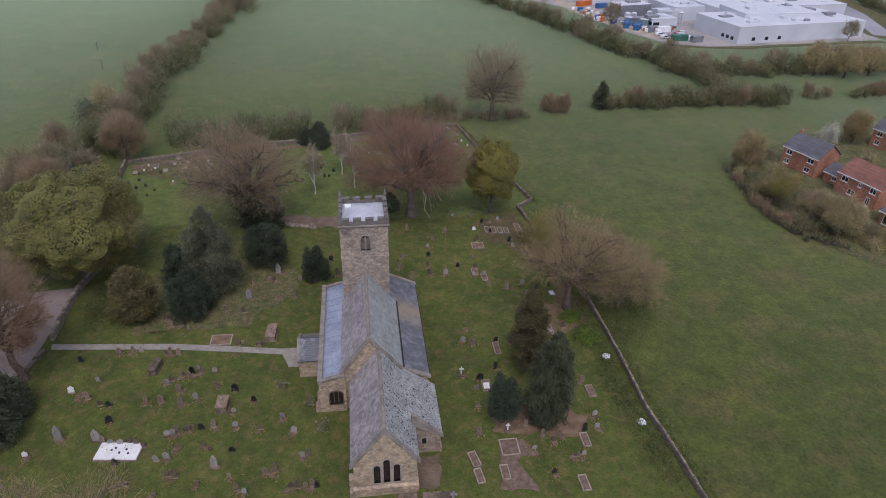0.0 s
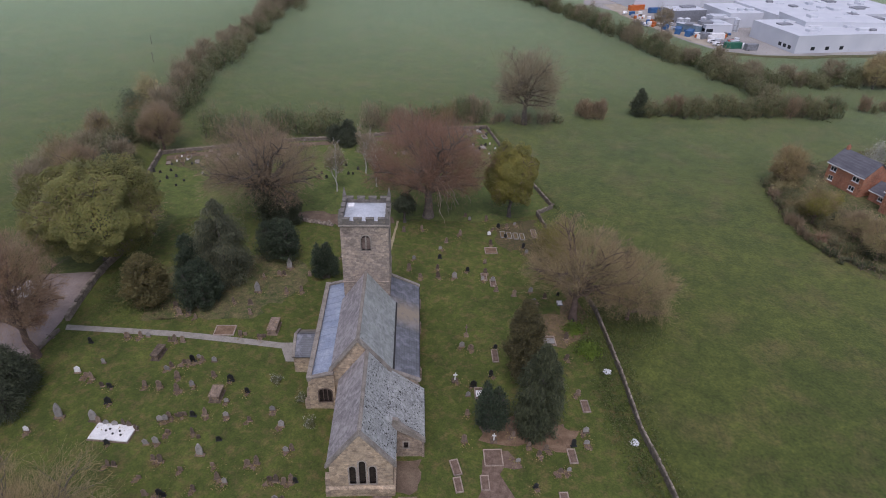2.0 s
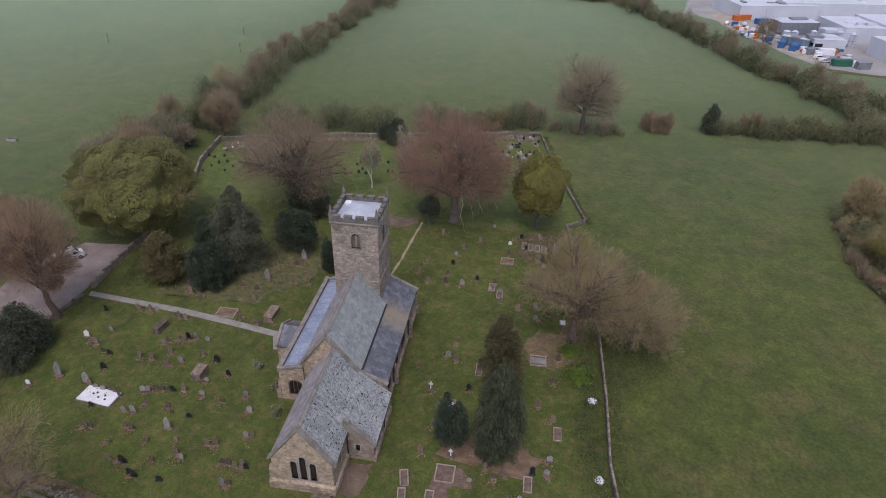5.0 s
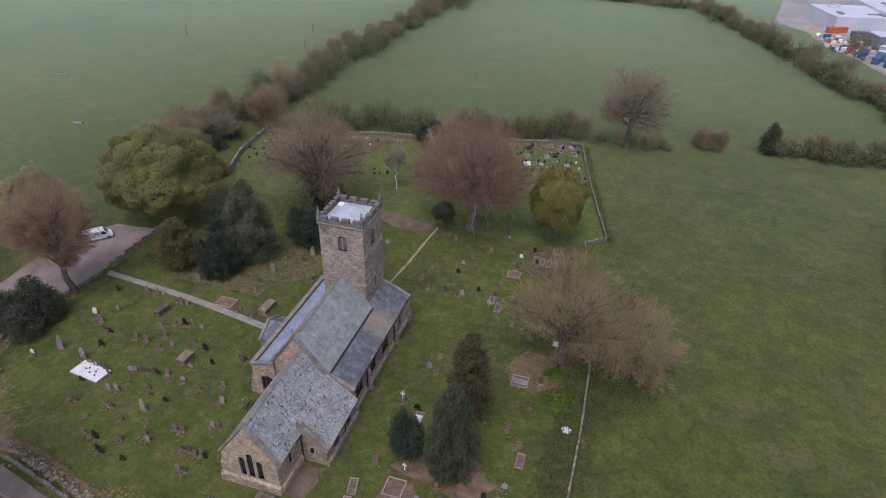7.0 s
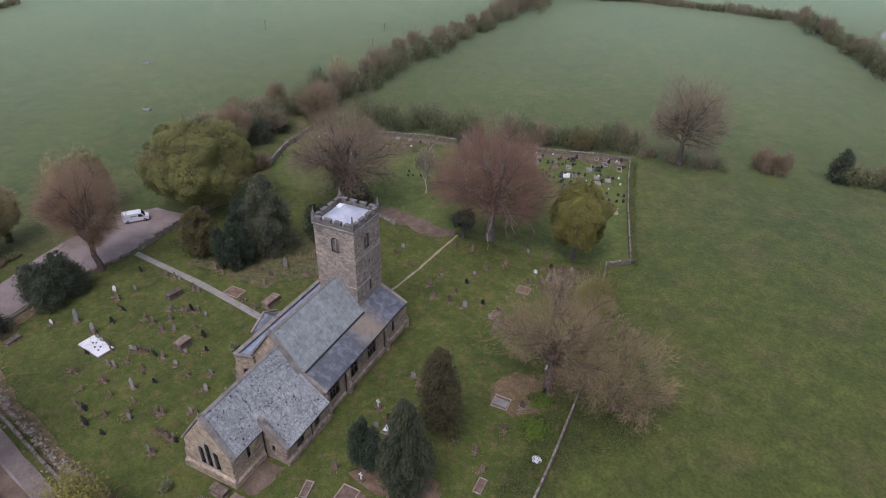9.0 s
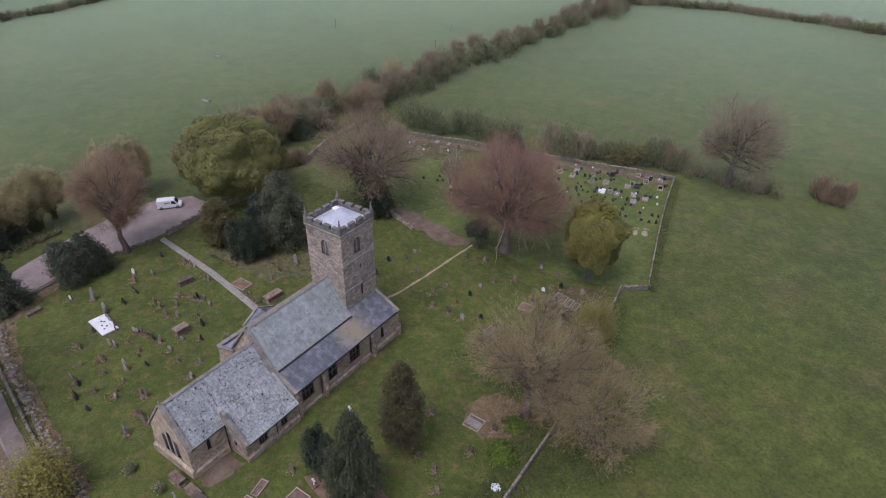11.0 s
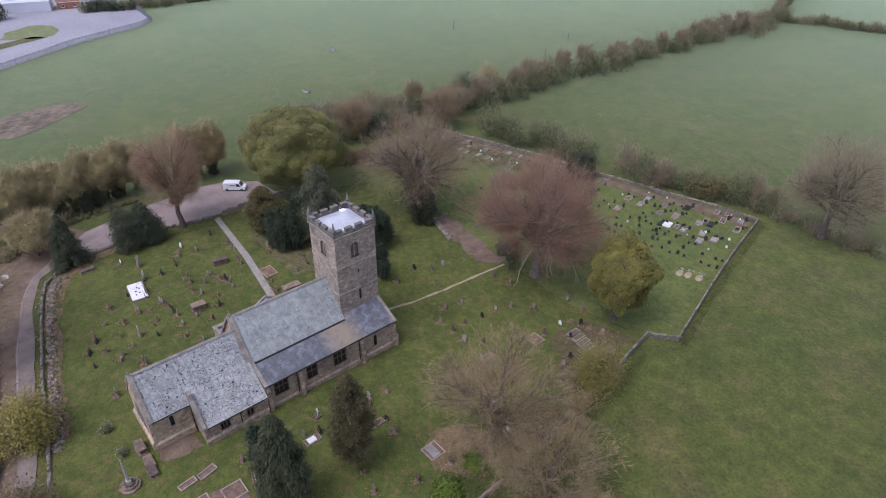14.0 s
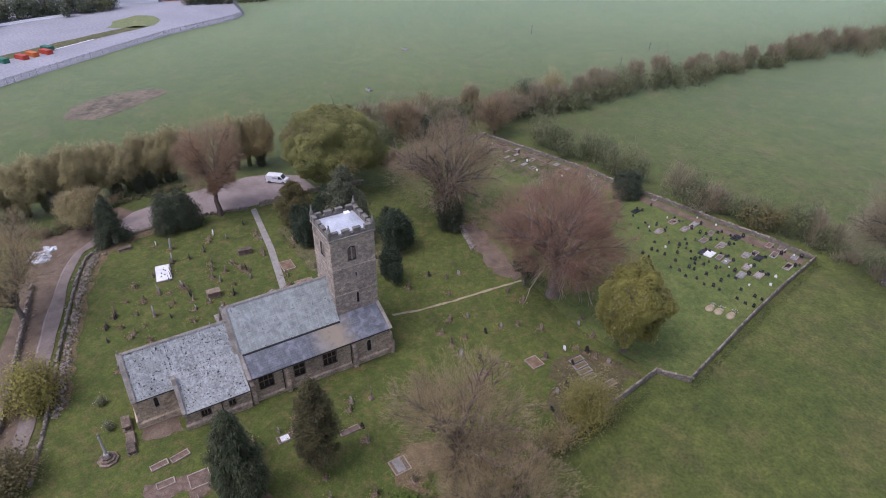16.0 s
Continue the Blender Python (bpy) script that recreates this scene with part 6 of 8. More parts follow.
row_tree = broad_tree(22, 13.8, 3.5, 3.6, 0.22, 4, 12, leaf="leaf_row", leaf_size=0.13, per_tip=2, twig="twig_ochre", label="slender ivy-clad tree in first yellow-brown leaf", name="row_tree", low=0.6, hang=0.85, fringe=3400, shell=7000, ivy=6.5, ivy_leaf="leaf_hedge",
                      lumps=24, ivy_wide=0.55, twig_w=0.02)
row_tree["group"] = "row of trees behind the parking area"
stand(row_tree, -80.4, 76.8)
ROW = [(-80.2, 73.6), (-79.8, 70.6)] + [(np.interp(y, (16, 28, 39, 45, 51, 60), (-71.0, -73.5, -75.6, -77.0, -78.8, -80.6)), y) for y in np.arange(59.5, 15, -3.3)]
for i, (x, y) in enumerate(ROW):
    q = 0.84 + 0.07 * ((i * 7) % 5)
    copy_thing(row_tree, on_ground(x + 0.8 * math.sin(i * 2.3), y, i * 77)).scale = (q, q, (0.95, 1.05, 0.88, 1.0, 0.9, 0.97, 0.84, 0.95)[i % 8])
row_holly = conifer(781, 5.6, 2.3, "leaf_dark", "flame", 0.2, 5000, 0.14, 0.03, "dark holly at the foot of a row of trees", "holly_tree", 2)
row_holly["group"] = "hollies below the row of trees"
stand(row_holly, -75.4, 44.5)
for i, (x, y) in enumerate(((-78.4, 55.6), (-77.4, 51.6), (-76.2, 48.0), (-71.6, 31.0), (-69.6, 23.8))):
    copy_thing(row_holly, on_ground(x, y, i * 71)).scale = (0.8 + 0.1 * (i % 4), 0.8 + 0.1 * (i % 3), 0.8 + 0.13 * (i % 4))
willow = broad_tree(24, 12.5, 6.4, 2.5, 0.35, 2, 12, leaf="leaf_row", leaf_size=0.16, per_tip=1, twig="twig_ochre", label="pale olive willow in first leaf beside a hedge", name="willow_tree", low=0.7, fringe=4000, shell=4000)
willow["group"] = "willows beside the works hedge"
stand(willow, 138, 226)
for i, (x, y) in enumerate(((149, 224.5), (160, 228), (171, 232))):
    copy_thing(willow, on_ground(x, y, 60 + i * 80)).scale = (1.05 - 0.1 * i, 1.05 - 0.1 * i, 1.0 - 0.1 * i)
for i, (x, y, k) in enumerate(((182, 280.8, 1.0), (79.9, 297.6, 1.2))):
    copy_thing(hedge_tree, on_ground(x, y, i * 91)).scale = (k, k, k)
hedgerow(79, [(-70.5, 41), (-72.5, 50), (-74.5, 58)], 2.2, 1.4, "leaf_hedge", "twig_brown", 1.2, 0.2, 0.0, 0.2, label="low green hedge behind the parking area")
hedgerow(80, [(-78, 92), (-70, 97), (-66, 112)], 5.0, 5.0, "leaf_hedge", "twig_brown", 0.8, 0.2, 0.1, 0.5, label="scrubby hedge beside the churchyard")
hedgerow(81, [(-105, 352), (-60, 372), (20, 372)], 8.0, 5.0, "leaf_hedge", "twig_grey", 0.6, 0.3, 0.0, 0.4, label="far hedge between two pastures")
hedgerow(82, [(-108, 352), (-140, 420), (-180, 520)], 8.0, 5.0, "leaf_hedge", "twig_grey", 0.5, 0.32, 0.0, 0.4, label="far hedge between two pastures")
hedgerow(83, [(-66, 22), (-62, 30), (-66, 40), (-75, 46)], 4.0, 2.6, "leaf_hedge", "twig_brown", 0.9, 0.22, 0.1, 0.4, label="scrub beside the lane", mixed="leaf_dark")


def weeds(seed, pts, width, n, mat, height=0.3, name="weeds", label="rank weeds along the foot of the wall", size=0.13):
    rng = np.random.default_rng(seed)
    p = np.array(pts, float)
    seg = rng.integers(0, len(p) - 1, n)
    u = rng.uniform(0, 1, (n, 1))
    c = p[seg] * (1 - u) + p[seg + 1] * u + rng.normal(size=(n, 2)) * width
    z = np.array([ground_z(a, b) for a, b in c]) + np.abs(rng.normal(size=n)) * height * 0.5 + 0.08
    v, f = cards(rng, np.column_stack((c, z)), size, 0.2)
    thing(name, label, "weeds", data=soup(name, v, f, mat), kind="stuff")


weeds(1, [(34, 45), (31, 58), (29.8, 71), (28.2, 84), (24, 101), (20.5, 114)], 0.7, 2600, "weeds")
weeds(2, [(30.3, 48), (27.2, 60), (26, 72), (24, 85)], 1.2, 4500, "weeds", 0.5)
weeds(3, [(22.4, 121), (14.4, 143), (6.4, 167)], 0.4, 1300, "weeds")
weeds(4, [(-8, 36.4), (-24, 37), (-38, 38), (-49, 40)], 0.9, 1400, "weeds", 0.4)
weeds(5, [(-53, 77), (-55, 84), (-47, 77)], 1.6, 4000, "weeds", 0.4, "undergrowth", "green undergrowth below the trees")
weeds(6, [(30, 76), (34, 84), (33, 92)], 2.2, 3500, "weeds", 0.5, "undergrowth", "dark undergrowth below a bare tree")


# ---- gravestones ----
def headstone_outline(kind):
    if kind == "round":
        return [(-0.36, -0.3), (0.36, -0.3), (0.36, 0.75), (0.3, 0.92), (0.16, 1.03), (0, 1.07), (-0.16, 1.03), (-0.3, 0.92), (-0.36, 0.75)]
    if kind == "gothic":
        return [(-0.34, -0.3), (0.34, -0.3), (0.34, 0.72), (0.26, 0.95), (0.12, 1.15), (0, 1.26), (-0.12, 1.15), (-0.26, 0.95), (-0.34, 0.72)]
    if kind == "shouldered":
        return [(-0.38, -0.3), (0.38, -0.3), (0.38, 0.85), (0.26, 0.87), (0.22, 1.02), (0, 1.1), (-0.22, 1.02), (-0.26, 0.87), (-0.38, 0.85)]
    if kind == "ogee":
        return [(-0.4, -0.3), (0.4, -0.3), (0.4, 0.7), (0.28, 0.74), (0.12, 0.84), (0, 0.98), (-0.12, 0.84), (-0.28, 0.74), (-0.4, 0.7)]
    return [(-0.34, -0.3), (0.34, -0.3), (0.34, 0.68), (-0.34, 0.7)]


def headstone(kind, mat, label, thick=0.12, base=True, text=0):
    stone = thing("headstone", label, "gravestone", group="gravestones")
    bm = bmesh.new()
    prism(bm, headstone_outline(kind), -thick / 2, thick / 2)
    part("stone", bevelled(bm, 0.015), mat, stone)
    if base:
        bm = bmesh.new()
        box(bm, -0.5, 0.5, -0.2, 0.2, -0.3, 0.12)
        part("plinth", bevelled(bm, 0.025), "weathered_stone" if mat != "black_granite" else mat, stone)
    for k in range(text):
        bm = bmesh.new()
        box(bm, -0.2 + 0.03 * (k % 2), 0.2 - 0.03 * (k % 2), -thick / 2 - 0.006, -thick / 2 + 0.002, 0.62 - 0.11 * k, 0.66 - 0.11 * k)
        part("inscription", bm, "pale_stone", stone)
    return stone


def cross_stone(height, mat, label, steps=1):
    stone = thing("grave_cross", label, "gravestone", group="grave crosses")
    bm = bmesh.new()
    z = 0.0
    for k in range(steps):
        w = 0.42 - 0.13 * k
        box(bm, -w, w, -w, w, z - (0.3 if k == 0 else 0), z + 0.2)
        z += 0.2
    part("steps", bevelled(bm, 0.02), "weathered_stone", stone)
    bm = bmesh.new()
    box(bm, -0.07, 0.07, -0.06, 0.06, z, z + height)
    box(bm, -0.28, -0.07, -0.055, 0.055, z + height * 0.62, z + height * 0.62 + 0.14)
    box(bm, 0.07, 0.28, -0.055, 0.055, z + height * 0.62, z + height * 0.62 + 0.14)
    part("cross", bm, mat, stone)
    return stone


PROTO = {
    "h": [headstone("round", "weathered_stone", "weathered grey round-topped headstone in the grass"), headstone("gothic", "weathered_stone", "weathered grey pointed headstone in the grass"),
          headstone("shouldered", "weathered_stone", "weathered shouldered headstone in the grass", 0.14), headstone("ogee", "pale_stone", "pale lichened headstone in the grass", 0.13)],
    "d": [headstone("ogee", "black_granite", "polished black granite headstone"), headstone("round", "black_granite", "dark polished round-topped headstone")],
    "s": [headstone("square", "weathered_stone", "small worn grave marker", 0.12, False)],
    "w": [headstone("ogee", "white_marble", "small white marble headstone")],
    "H": [headstone("gothic", "pale_stone", "large pale stone headstone in the grass", 0.16)],
    "c": [cross_stone(1.5, "weathered_stone", "stone grave cross on a stepped base", 3)],
    "x": [cross_stone(1.0, "white_marble", "small white marble grave cross", 1)],
    "k": [headstone("ogee", "black_granite", "polished black lawn-cemetery headstone with pale lettering bars", 0.1, True, 3), headstone("square", "black_granite", "square black lawn-cemetery headstone", 0.1, True, 2)],
}
USED = set()
RNG = random.Random(5)
EARTH = []


def plant(kind, places, size=(0.72, 1.08), turn=7.5, wild=9, tilt=6, soil=0.75):
    for x, y in places:
        i = RNG.randrange(len(PROTO[kind]))
        proto = PROTO[kind][i]
        m = pose(x, y, ground_z(x, y) + 0.05, RNG.uniform(-tilt, tilt), RNG.uniform(-tilt, tilt) * 0.7, turn + RNG.uniform(-wild, wild))
        s = RNG.uniform(*size)
        if (kind, i) in USED:
            ob = copy_thing(proto, m)
        else:
            USED.add((kind, i))
            ob = proto
            ob.matrix_world = m
        ob.scale = (s * RNG.uniform(0.85, 1.05), s, s * RNG.uniform(1.05, 1.4))
        if RNG.random() < soil:
            EARTH.append((x + RNG.uniform(-0.4, 0.4), y - 0.35, RNG.uniform(0.3, 0.75)))


# south of the church
plant("h", [(-46.9, 69.6), (-44.9, 69.9), (-43.8, 70.1), (-40.0, 69.5), (-39.3, 69.6), (-38.0, 69.6), (-47.2, 63.7), (-48.0, 60.8), (-47.0, 60.3), (-44.8, 59.2), (-41.5, 52.8), (-40.4, 52.7), (-39.2, 52.6),
            (-38.1, 52.8), (-37.2, 52.7), (-36.2, 52.3), (-39.0, 59.9), (-36.9, 60.0), (-35.3, 62.1), (-34.2, 59.7), (-32.5, 60.8), (-30.3, 63.1), (-26.6, 58.5), (-35.6, 65.1), (-34.8, 64.9), (-34.0, 66.4),
            (-33.2, 66.0), (-31.5, 66.0), (-37.0, 64.0), (-37.4, 63.4)])
plant("h", [(-33.9, 54.2), (-33.3, 54.4), (-33.0, 54.9), (-28.5, 55.8), (-25.7, 56.0), (-19.9, 57.8), (-22.3, 55.6), (-17.9, 55.2), (-28.8, 52.7), (-31.7, 48.1), (-30.7, 47.9), (-36.8, 46.7), (-36.0, 46.7),
            (-33.8, 50.3), (-32.6, 50.6), (-19.0, 49.0), (-20.0, 48.7), (-16.0, 51.3), (-15.4, 51.6), (-16.5, 46.8), (-15.8, 46.8), (-14.8, 46.7), (-14.0, 47.1), (-22.9, 46.4), (-21.8, 45.9), (-30.3, 43.3),
            (-25.1, 44.5), (-14.9, 44.1), (-14.2, 44.3)])
plant("d", [(-51.6, 67.7), (-43.7, 59.2), (-42.3, 56.3), (-38.7, 49.8), (-27.6, 62.5), (-24.5, 60.6), (-34.6, 65.7), (-30.0, 55.5), (-25.0, 52.0), (-13.5, 47.0), (-28.7, 43.6), (-28.2, 43.4), (-26.4, 42.3), (-25.7, 42.1), (-22.4, 42.4)])
plant("w", [(-49.8, 61.4), (7.9, 108.2), (-50.0, 50.6)], (0.8, 1.0))
plant("H", [(-42.4, 53.2), (-26.4, 49.5), (-31.2, 83.7), (-28.0, 91.5), (-47.2, 53.2)], (1.3, 1.5))
plant("s", [(-32.1, 55.2), (-31.6, 55.2), (-31.1, 55.5), (-32.0, 52.4), (-27.7, 52.0), (-27.7, 47.0), (-32.1, 45.4), (-24.2, 48.1), (-29.9, 72.2), (-29.2, 72.4), (-26.9, 72.2), (-26.2, 72.3), (8.6, 110.3)])
plant("h", [(-31.6, 88.0), (-42.9, 77.8), (-41.5, 76.0), (-40.1, 76.3), (-38.6, 75.4), (-34.2, 80.3), (-31.2, 80.0), (-30.3, 77.6), (-28.3, 89.2), (-29.1, 89.0), (-23.8, 89.7), (-26.4, 84.3), (-23.9, 84.9)])
# north and west of the church
plant("h", [(-9.4, 107.4), (-5.9, 108.6), (-0.5, 104.5), (-1.4, 101.9), (-6.5, 94.9), (-4.1, 92.4), (-0.9, 92.8), (-1.3, 95.5), (2.1, 92.9), (2.0, 107.5), (11.4, 111.6), (13.0, 112.8), (8.3, 104.5), (7.4, 98.1),
            (7.6, 94.8), (7.2, 92.5), (9.0, 92.4), (9.7, 89.5), (12.8, 88.3), (15.7, 89.6), (16.2, 86.8), (18.1, 88.1), (20.6, 92.2), (15.2, 102.2), (-17.4, 99.1), (-17.6, 101.7), (-13.0, 97.6), (-17.5, 91.8), (-6.0, 98.0)])
plant("h", [(4.7, 74.4), (6.1, 73.8), (21.0, 77.6), (20.7, 72.8), (6.3, 63.8), (6.4, 60.4), (6.3, 55.5), (12.6, 57.0), (14.6, 55.6), (16.8, 55.3), (21.7, 65.5), (22.2, 58.8), (22.1, 56.8), (15.9, 54.3), (13.2, 53.0),
            (18.4, 52.0), (19.5, 52.3), (3.6, 113.7), (2.6, 115.1), (7.1, 114.2), (12.6, 74.3), (16.3, 67.8), (19.4, 67.5), (13.0, 60.8)])
plant("d", [(-1.2, 98.9), (4.3, 95.2), (9.6, 111.2), (11.1, 107.5), (20.4, 89.2), (14.7, 104.1), (17.8, 99.7), (9.4, 68.2), (20.4, 56.3), (15.3, 49.5), (-19.4, 96.5), (9.9, 74.4), (22.3, 82.0)])
plant("c", [(5.2, 77.2)], (1.0, 1.0), tilt=1)
plant("x", [(10.1, 56.0), (4.2, 66.7)], (1.0, 1.2), tilt=2)
# the lawn cemetery
plant("k", [(-19.0, 146.0), (-16.0, 144.7), (-17.3, 147.5), (-12.0, 142.6), (-10.0, 140.2), (-9.1, 140.9), (-9.6, 137.7), (-8.2, 138.0), (-7.6, 141.4), (-10.4, 149.1), (-9.2, 146.5), (-7.7, 146.9), (-6.4, 146.9),
            (-7.1, 144.1), (-4.4, 145.1), (-3.9, 145.6), (-2.8, 144.6), (-5.0, 141.8), (-2.2, 142.6), (-1.3, 143.0), (-3.6, 139.5), (-2.1, 140.2), (-0.2, 140.0), (1.2, 141.3), (0.8, 144.0), (-1.9, 145.9), (0, 147.1)],
      (0.58, 0.78), 20, 6, 1.5, 0)
plant("k", [(3.1, 141.3), (4.2, 142.4), (5.5, 142.6), (3.5, 144.9), (2.9, 147.4), (3.9, 148.1), (2.1, 149.7), (7.0, 146.2), (9.5, 146.9), (10.7, 147.3), (8.7, 143.5), (10.3, 143.8), (11.6, 144.4), (-5.9, 150.3),
            (-3.4, 151.7), (-11.2, 153.7), (-7.8, 155.0), (-24.7, 152.3), (-22.4, 145.5), (-10.3, 154.5), (-24.4, 148.1), (-7.2, 159.2), (1.2, 156.6), (1.5, 160.4), (4.4, 153.8), (5.5, 154.5)],
      (0.58, 0.78), 20, 6, 1.5, 0)
plant("k", [(-71.6, 126.6), (-67.7, 121.6), (-69.9, 126.2), (-66.9, 123.5), (-67.9, 127.5), (-69.3, 130.7), (-63.2, 120.2), (-62.6, 122.8), (-65.3, 124.7), (-64.7, 131.8), (-67.9, 118.4), (-36.5, 129.5),
            (-35.4, 127.6), (-34.4, 128.3), (-34.8, 133.3), (-32.7, 129.2), (-32.6, 131.2), (-30.9, 129.1), (-28.0, 136.6), (-26.3, 131.8), (-25.3, 132.0), (-24.6, 134.7), (-57.0, 130.0), (-38.7, 126.2)],
      (0.58, 0.78), 20, 6, 1.5, 0)
plant("w", [(-9.6, 143.3), (-0.9, 150.4), (0.7, 149.7), (2.2, 153.6), (6.6, 155.2), (-12.3, 159.1), (-18.8, 151.7), (-16.3, 157.7), (-17.2, 145.5), (6.6, 148.6), (8.1, 152.2), (2.8, 164.3), (-60, 127), (-50, 138), (-45, 142)],
      (0.42, 0.66), 20, 6, 1.5, 0)

# further stones in the cemetery's rows
ROWS_OF = {"k": [], "w": [], "s": [], "h": []}
for r in range(7):
    for q in range(13):
        if RNG.random() < 0.66:
            continue
        u, w = -20 + q * 2.2 + RNG.uniform(-0.3, 0.3), 146.5 + r * 2.5
        x, y = u + (w - 150) * -0.1, w + (u + 6) * 0.28
        if y < 164.5 + x * 0.36 and x < 12 - (y - 142) * 0.3:
            ROWS_OF[RNG.choice("kkkkkkhsss")].append((x, y))
for kind in "kwsh":
    plant(kind, ROWS_OF[kind], (0.42, 0.66), 20, 6, 1.5, 0)


def kerb_grave(x, y, w, l, turn=7.5, fill="grave_soil", kerb="kerb_stone", label="weathered kerbed grave grown over with turf", ledger=None):
    g = thing("kerbed_grave", label, "grave", on_ground(x, y, turn, 0.05), "kerbed graves")
    for x0, x1, y0, y1 in ((-w / 2, w / 2, -l / 2, -l / 2 + 0.14), (-w / 2, w / 2, l / 2 - 0.14, l / 2), (-w / 2, -w / 2 + 0.14, -l / 2 + 0.14, l / 2 - 0.14), (w / 2 - 0.14, w / 2, -l / 2 + 0.14, l / 2 - 0.14)):
        bm = bmesh.new()
        box(bm, x0, x1, y0, y1, -0.3, 0.2)
        part("kerb", bevelled(bm, 0.02), kerb, g)
    bm = bmesh.new()
    box(bm, -w / 2 + 0.14, w / 2 - 0.14, -l / 2 + 0.14, l / 2 - 0.14, -0.3, 0.1)
    part("filling", bm, fill, g)
    if ledger:
        bm = bmesh.new()
        box(bm, -w / 2 + 0.2, w / 2 - 0.2, -l * 0.3, l * 0.2, 0.1, 0.26)
        part("ledger", bevelled(bm, 0.02), ledger, g, "pale ledger stone")
    return g


for x in (10.6, 11.9, 13.2, 14.5):
    kerb_grave(x, 108.6 - (x - 10.6) * 0.1, 1.0, 2.4, 7.5, "thin_turf", "pale_stone", "pale kerbed grave in a row below a tree")
for k in ((16.9, 109.7, 1.1, 3.2), (8.4, 102.4, 2.4, 2.2, 7.5, "bare_soil"), (10.1, 53.3, 2.4, 2.6), (9.2, 49.4, 1.1, 2.2), (5.5, 51.3, 1.1, 2.4, 20), (6.0, 48.8, 1.0, 2.2, 15),
          (9.9, 72.6, 1.0, 2.8), (-32.7, 73.0, 3.2, 2.4, 7.5, "bare_soil"), (-15.0, 146.6, 1.1, 2.2, 20), (-13.7, 152.2, 1.1, 2.2, 20), (-14.1, 154.6, 1.1, 2.2, 20), (-17.0, 152.4, 1.1, 2.2, 20), (-5.8, 153.8, 1.1, 2.2, 20),
          (-1.2, 155.9, 1.1, 2.2, 20), (-1.0, 158.1, 1.1, 2.2, 20), (4.8, 160.6, 1.1, 2.2, 20), (-2.1, 163.2, 1.1, 2.2, 20)):
    kerb_grave(*k)
for i in range(26):
    x = -70 + (i % 9) * 3.0 + RNG.uniform(-1.2, 1.2)
    y = 131.5 + (i // 9) * 3.2 + (i % 9) * 1.1 + RNG.uniform(-0.5, 0.5)
    kerb_grave(x, y, RNG.uniform(0.9, 1.2), RNG.uniform(1.9, 2.3), 20 + RNG.uniform(-4, 4), RNG.choice(("grave_gravel", "thin_turf", "thin_turf")), RNG.choice(("pale_stone", "weathered_stone", "weathered_stone")), "low kerbed grave in the old cemetery")
# plots along the cemetery's far wall
for fill, ledger, words, places in (("black_granite", "black_granite", "polished black kerbed grave in the cemetery", [(-24.0, 147.5), (-6.9, 159.3), (0.5, 157.5), (-5.4, 148.9)]),
                                    ("grave_gravel", "pale_stone", "kerbed grave with a pale grey ledger in the cemetery", [(-15.2, 146.2), (-13.7, 152.0), (-14.4, 155.2), (-5.9, 154.5), (-1.2, 156.1), (4.9, 152.8), (1.9, 153.0), (3.5, 149.9), (-1.1, 150.8), (3.2, 164.0)]),
                                    ("grave_soil", None, "kerbed grave of bare soil in the cemetery", [(-17.1, 151.7), (-8.7, 152.4), (-10.3, 155.8), (0.9, 161.2), (-2.7, 150.6), (5.0, 160.2), (-27.0, 155.4), (-30.2, 151.9), (-0.2, 164.8)])):
    for x, y in places:
        kerb_grave(x, y, RNG.uniform(1.0, 1.4), RNG.uniform(2.0, 2.5), 20 + RNG.uniform(-4, 4), fill, "black_granite" if fill == "black_granite" else RNG.choice(("kerb_stone", "pale_stone")), words, ledger)
        plant("k", [(x + 0.4, y + 1.4)], (0.7, 0.9), 20, 4, 1.5, 0)
kerb_grave(7.8, 64.4, 1.3, 2.3, label="kerbed grave with a white ledger", ledger="white_marble")
for x, y in [(7.4, 93.6), (9.1, 91.9), (20.1, 54.6), (18.7, 48.0), (22.6, 63.4)]:
    kerb_grave(x, y, 1.1, 2.3, 7.5, "grave_soil", "kerb_stone", "kerbed grave of reddish soil in the grass")
kerb_grave(18.1, 76.8, 2.4, 2.3, fill="leaf_litter", label="double kerbed grave with a pale ledger", ledger="pale_stone")
kerb_grave(-4.4, 149.8, 1.6, 2.4, 20, "white_marble", "white_marble", "bright white marble grave", "white_marble")
kerb_grave(20.6, 86.9, 1.0, 1.4, 7.5, "white_marble", "pale_stone", "small white grave by the wall")
plant("d", [(6.9, 65.8)], (1.1, 1.1))

slab_thing = thing("grave_slab", "large white marble grave slab with dark marks", "grave", on_ground(-38.9, 51.5, 1.0, 0.05))
bm = bmesh.new()
box(bm, -2.75, 2.75, -1.45, 1.45, -0.3, 0.12)
part("kerb", bevelled(bm, 0.03), "weathered_stone", slab_thing)
bm = bmesh.new()
box(bm, -2.6, 2.6, -1.3, 1.3, 0.12, 0.3)
part("slab", bevelled(bm, 0.02), "white_marble", slab_thing)
for x, y in ((-0.5, 0.4), (0.9, 0.2), (0.2, -0.3), (1.3, -0.4), (-0.9, 0.1)):
    bm = bmesh.new()
    rod(bm, (x, y, 0.3), (x + 0.03, y, 0.42), 0.16, 0.12, 7)
    part("vase", bm, "dark_iron", slab_thing, "small dark vase")


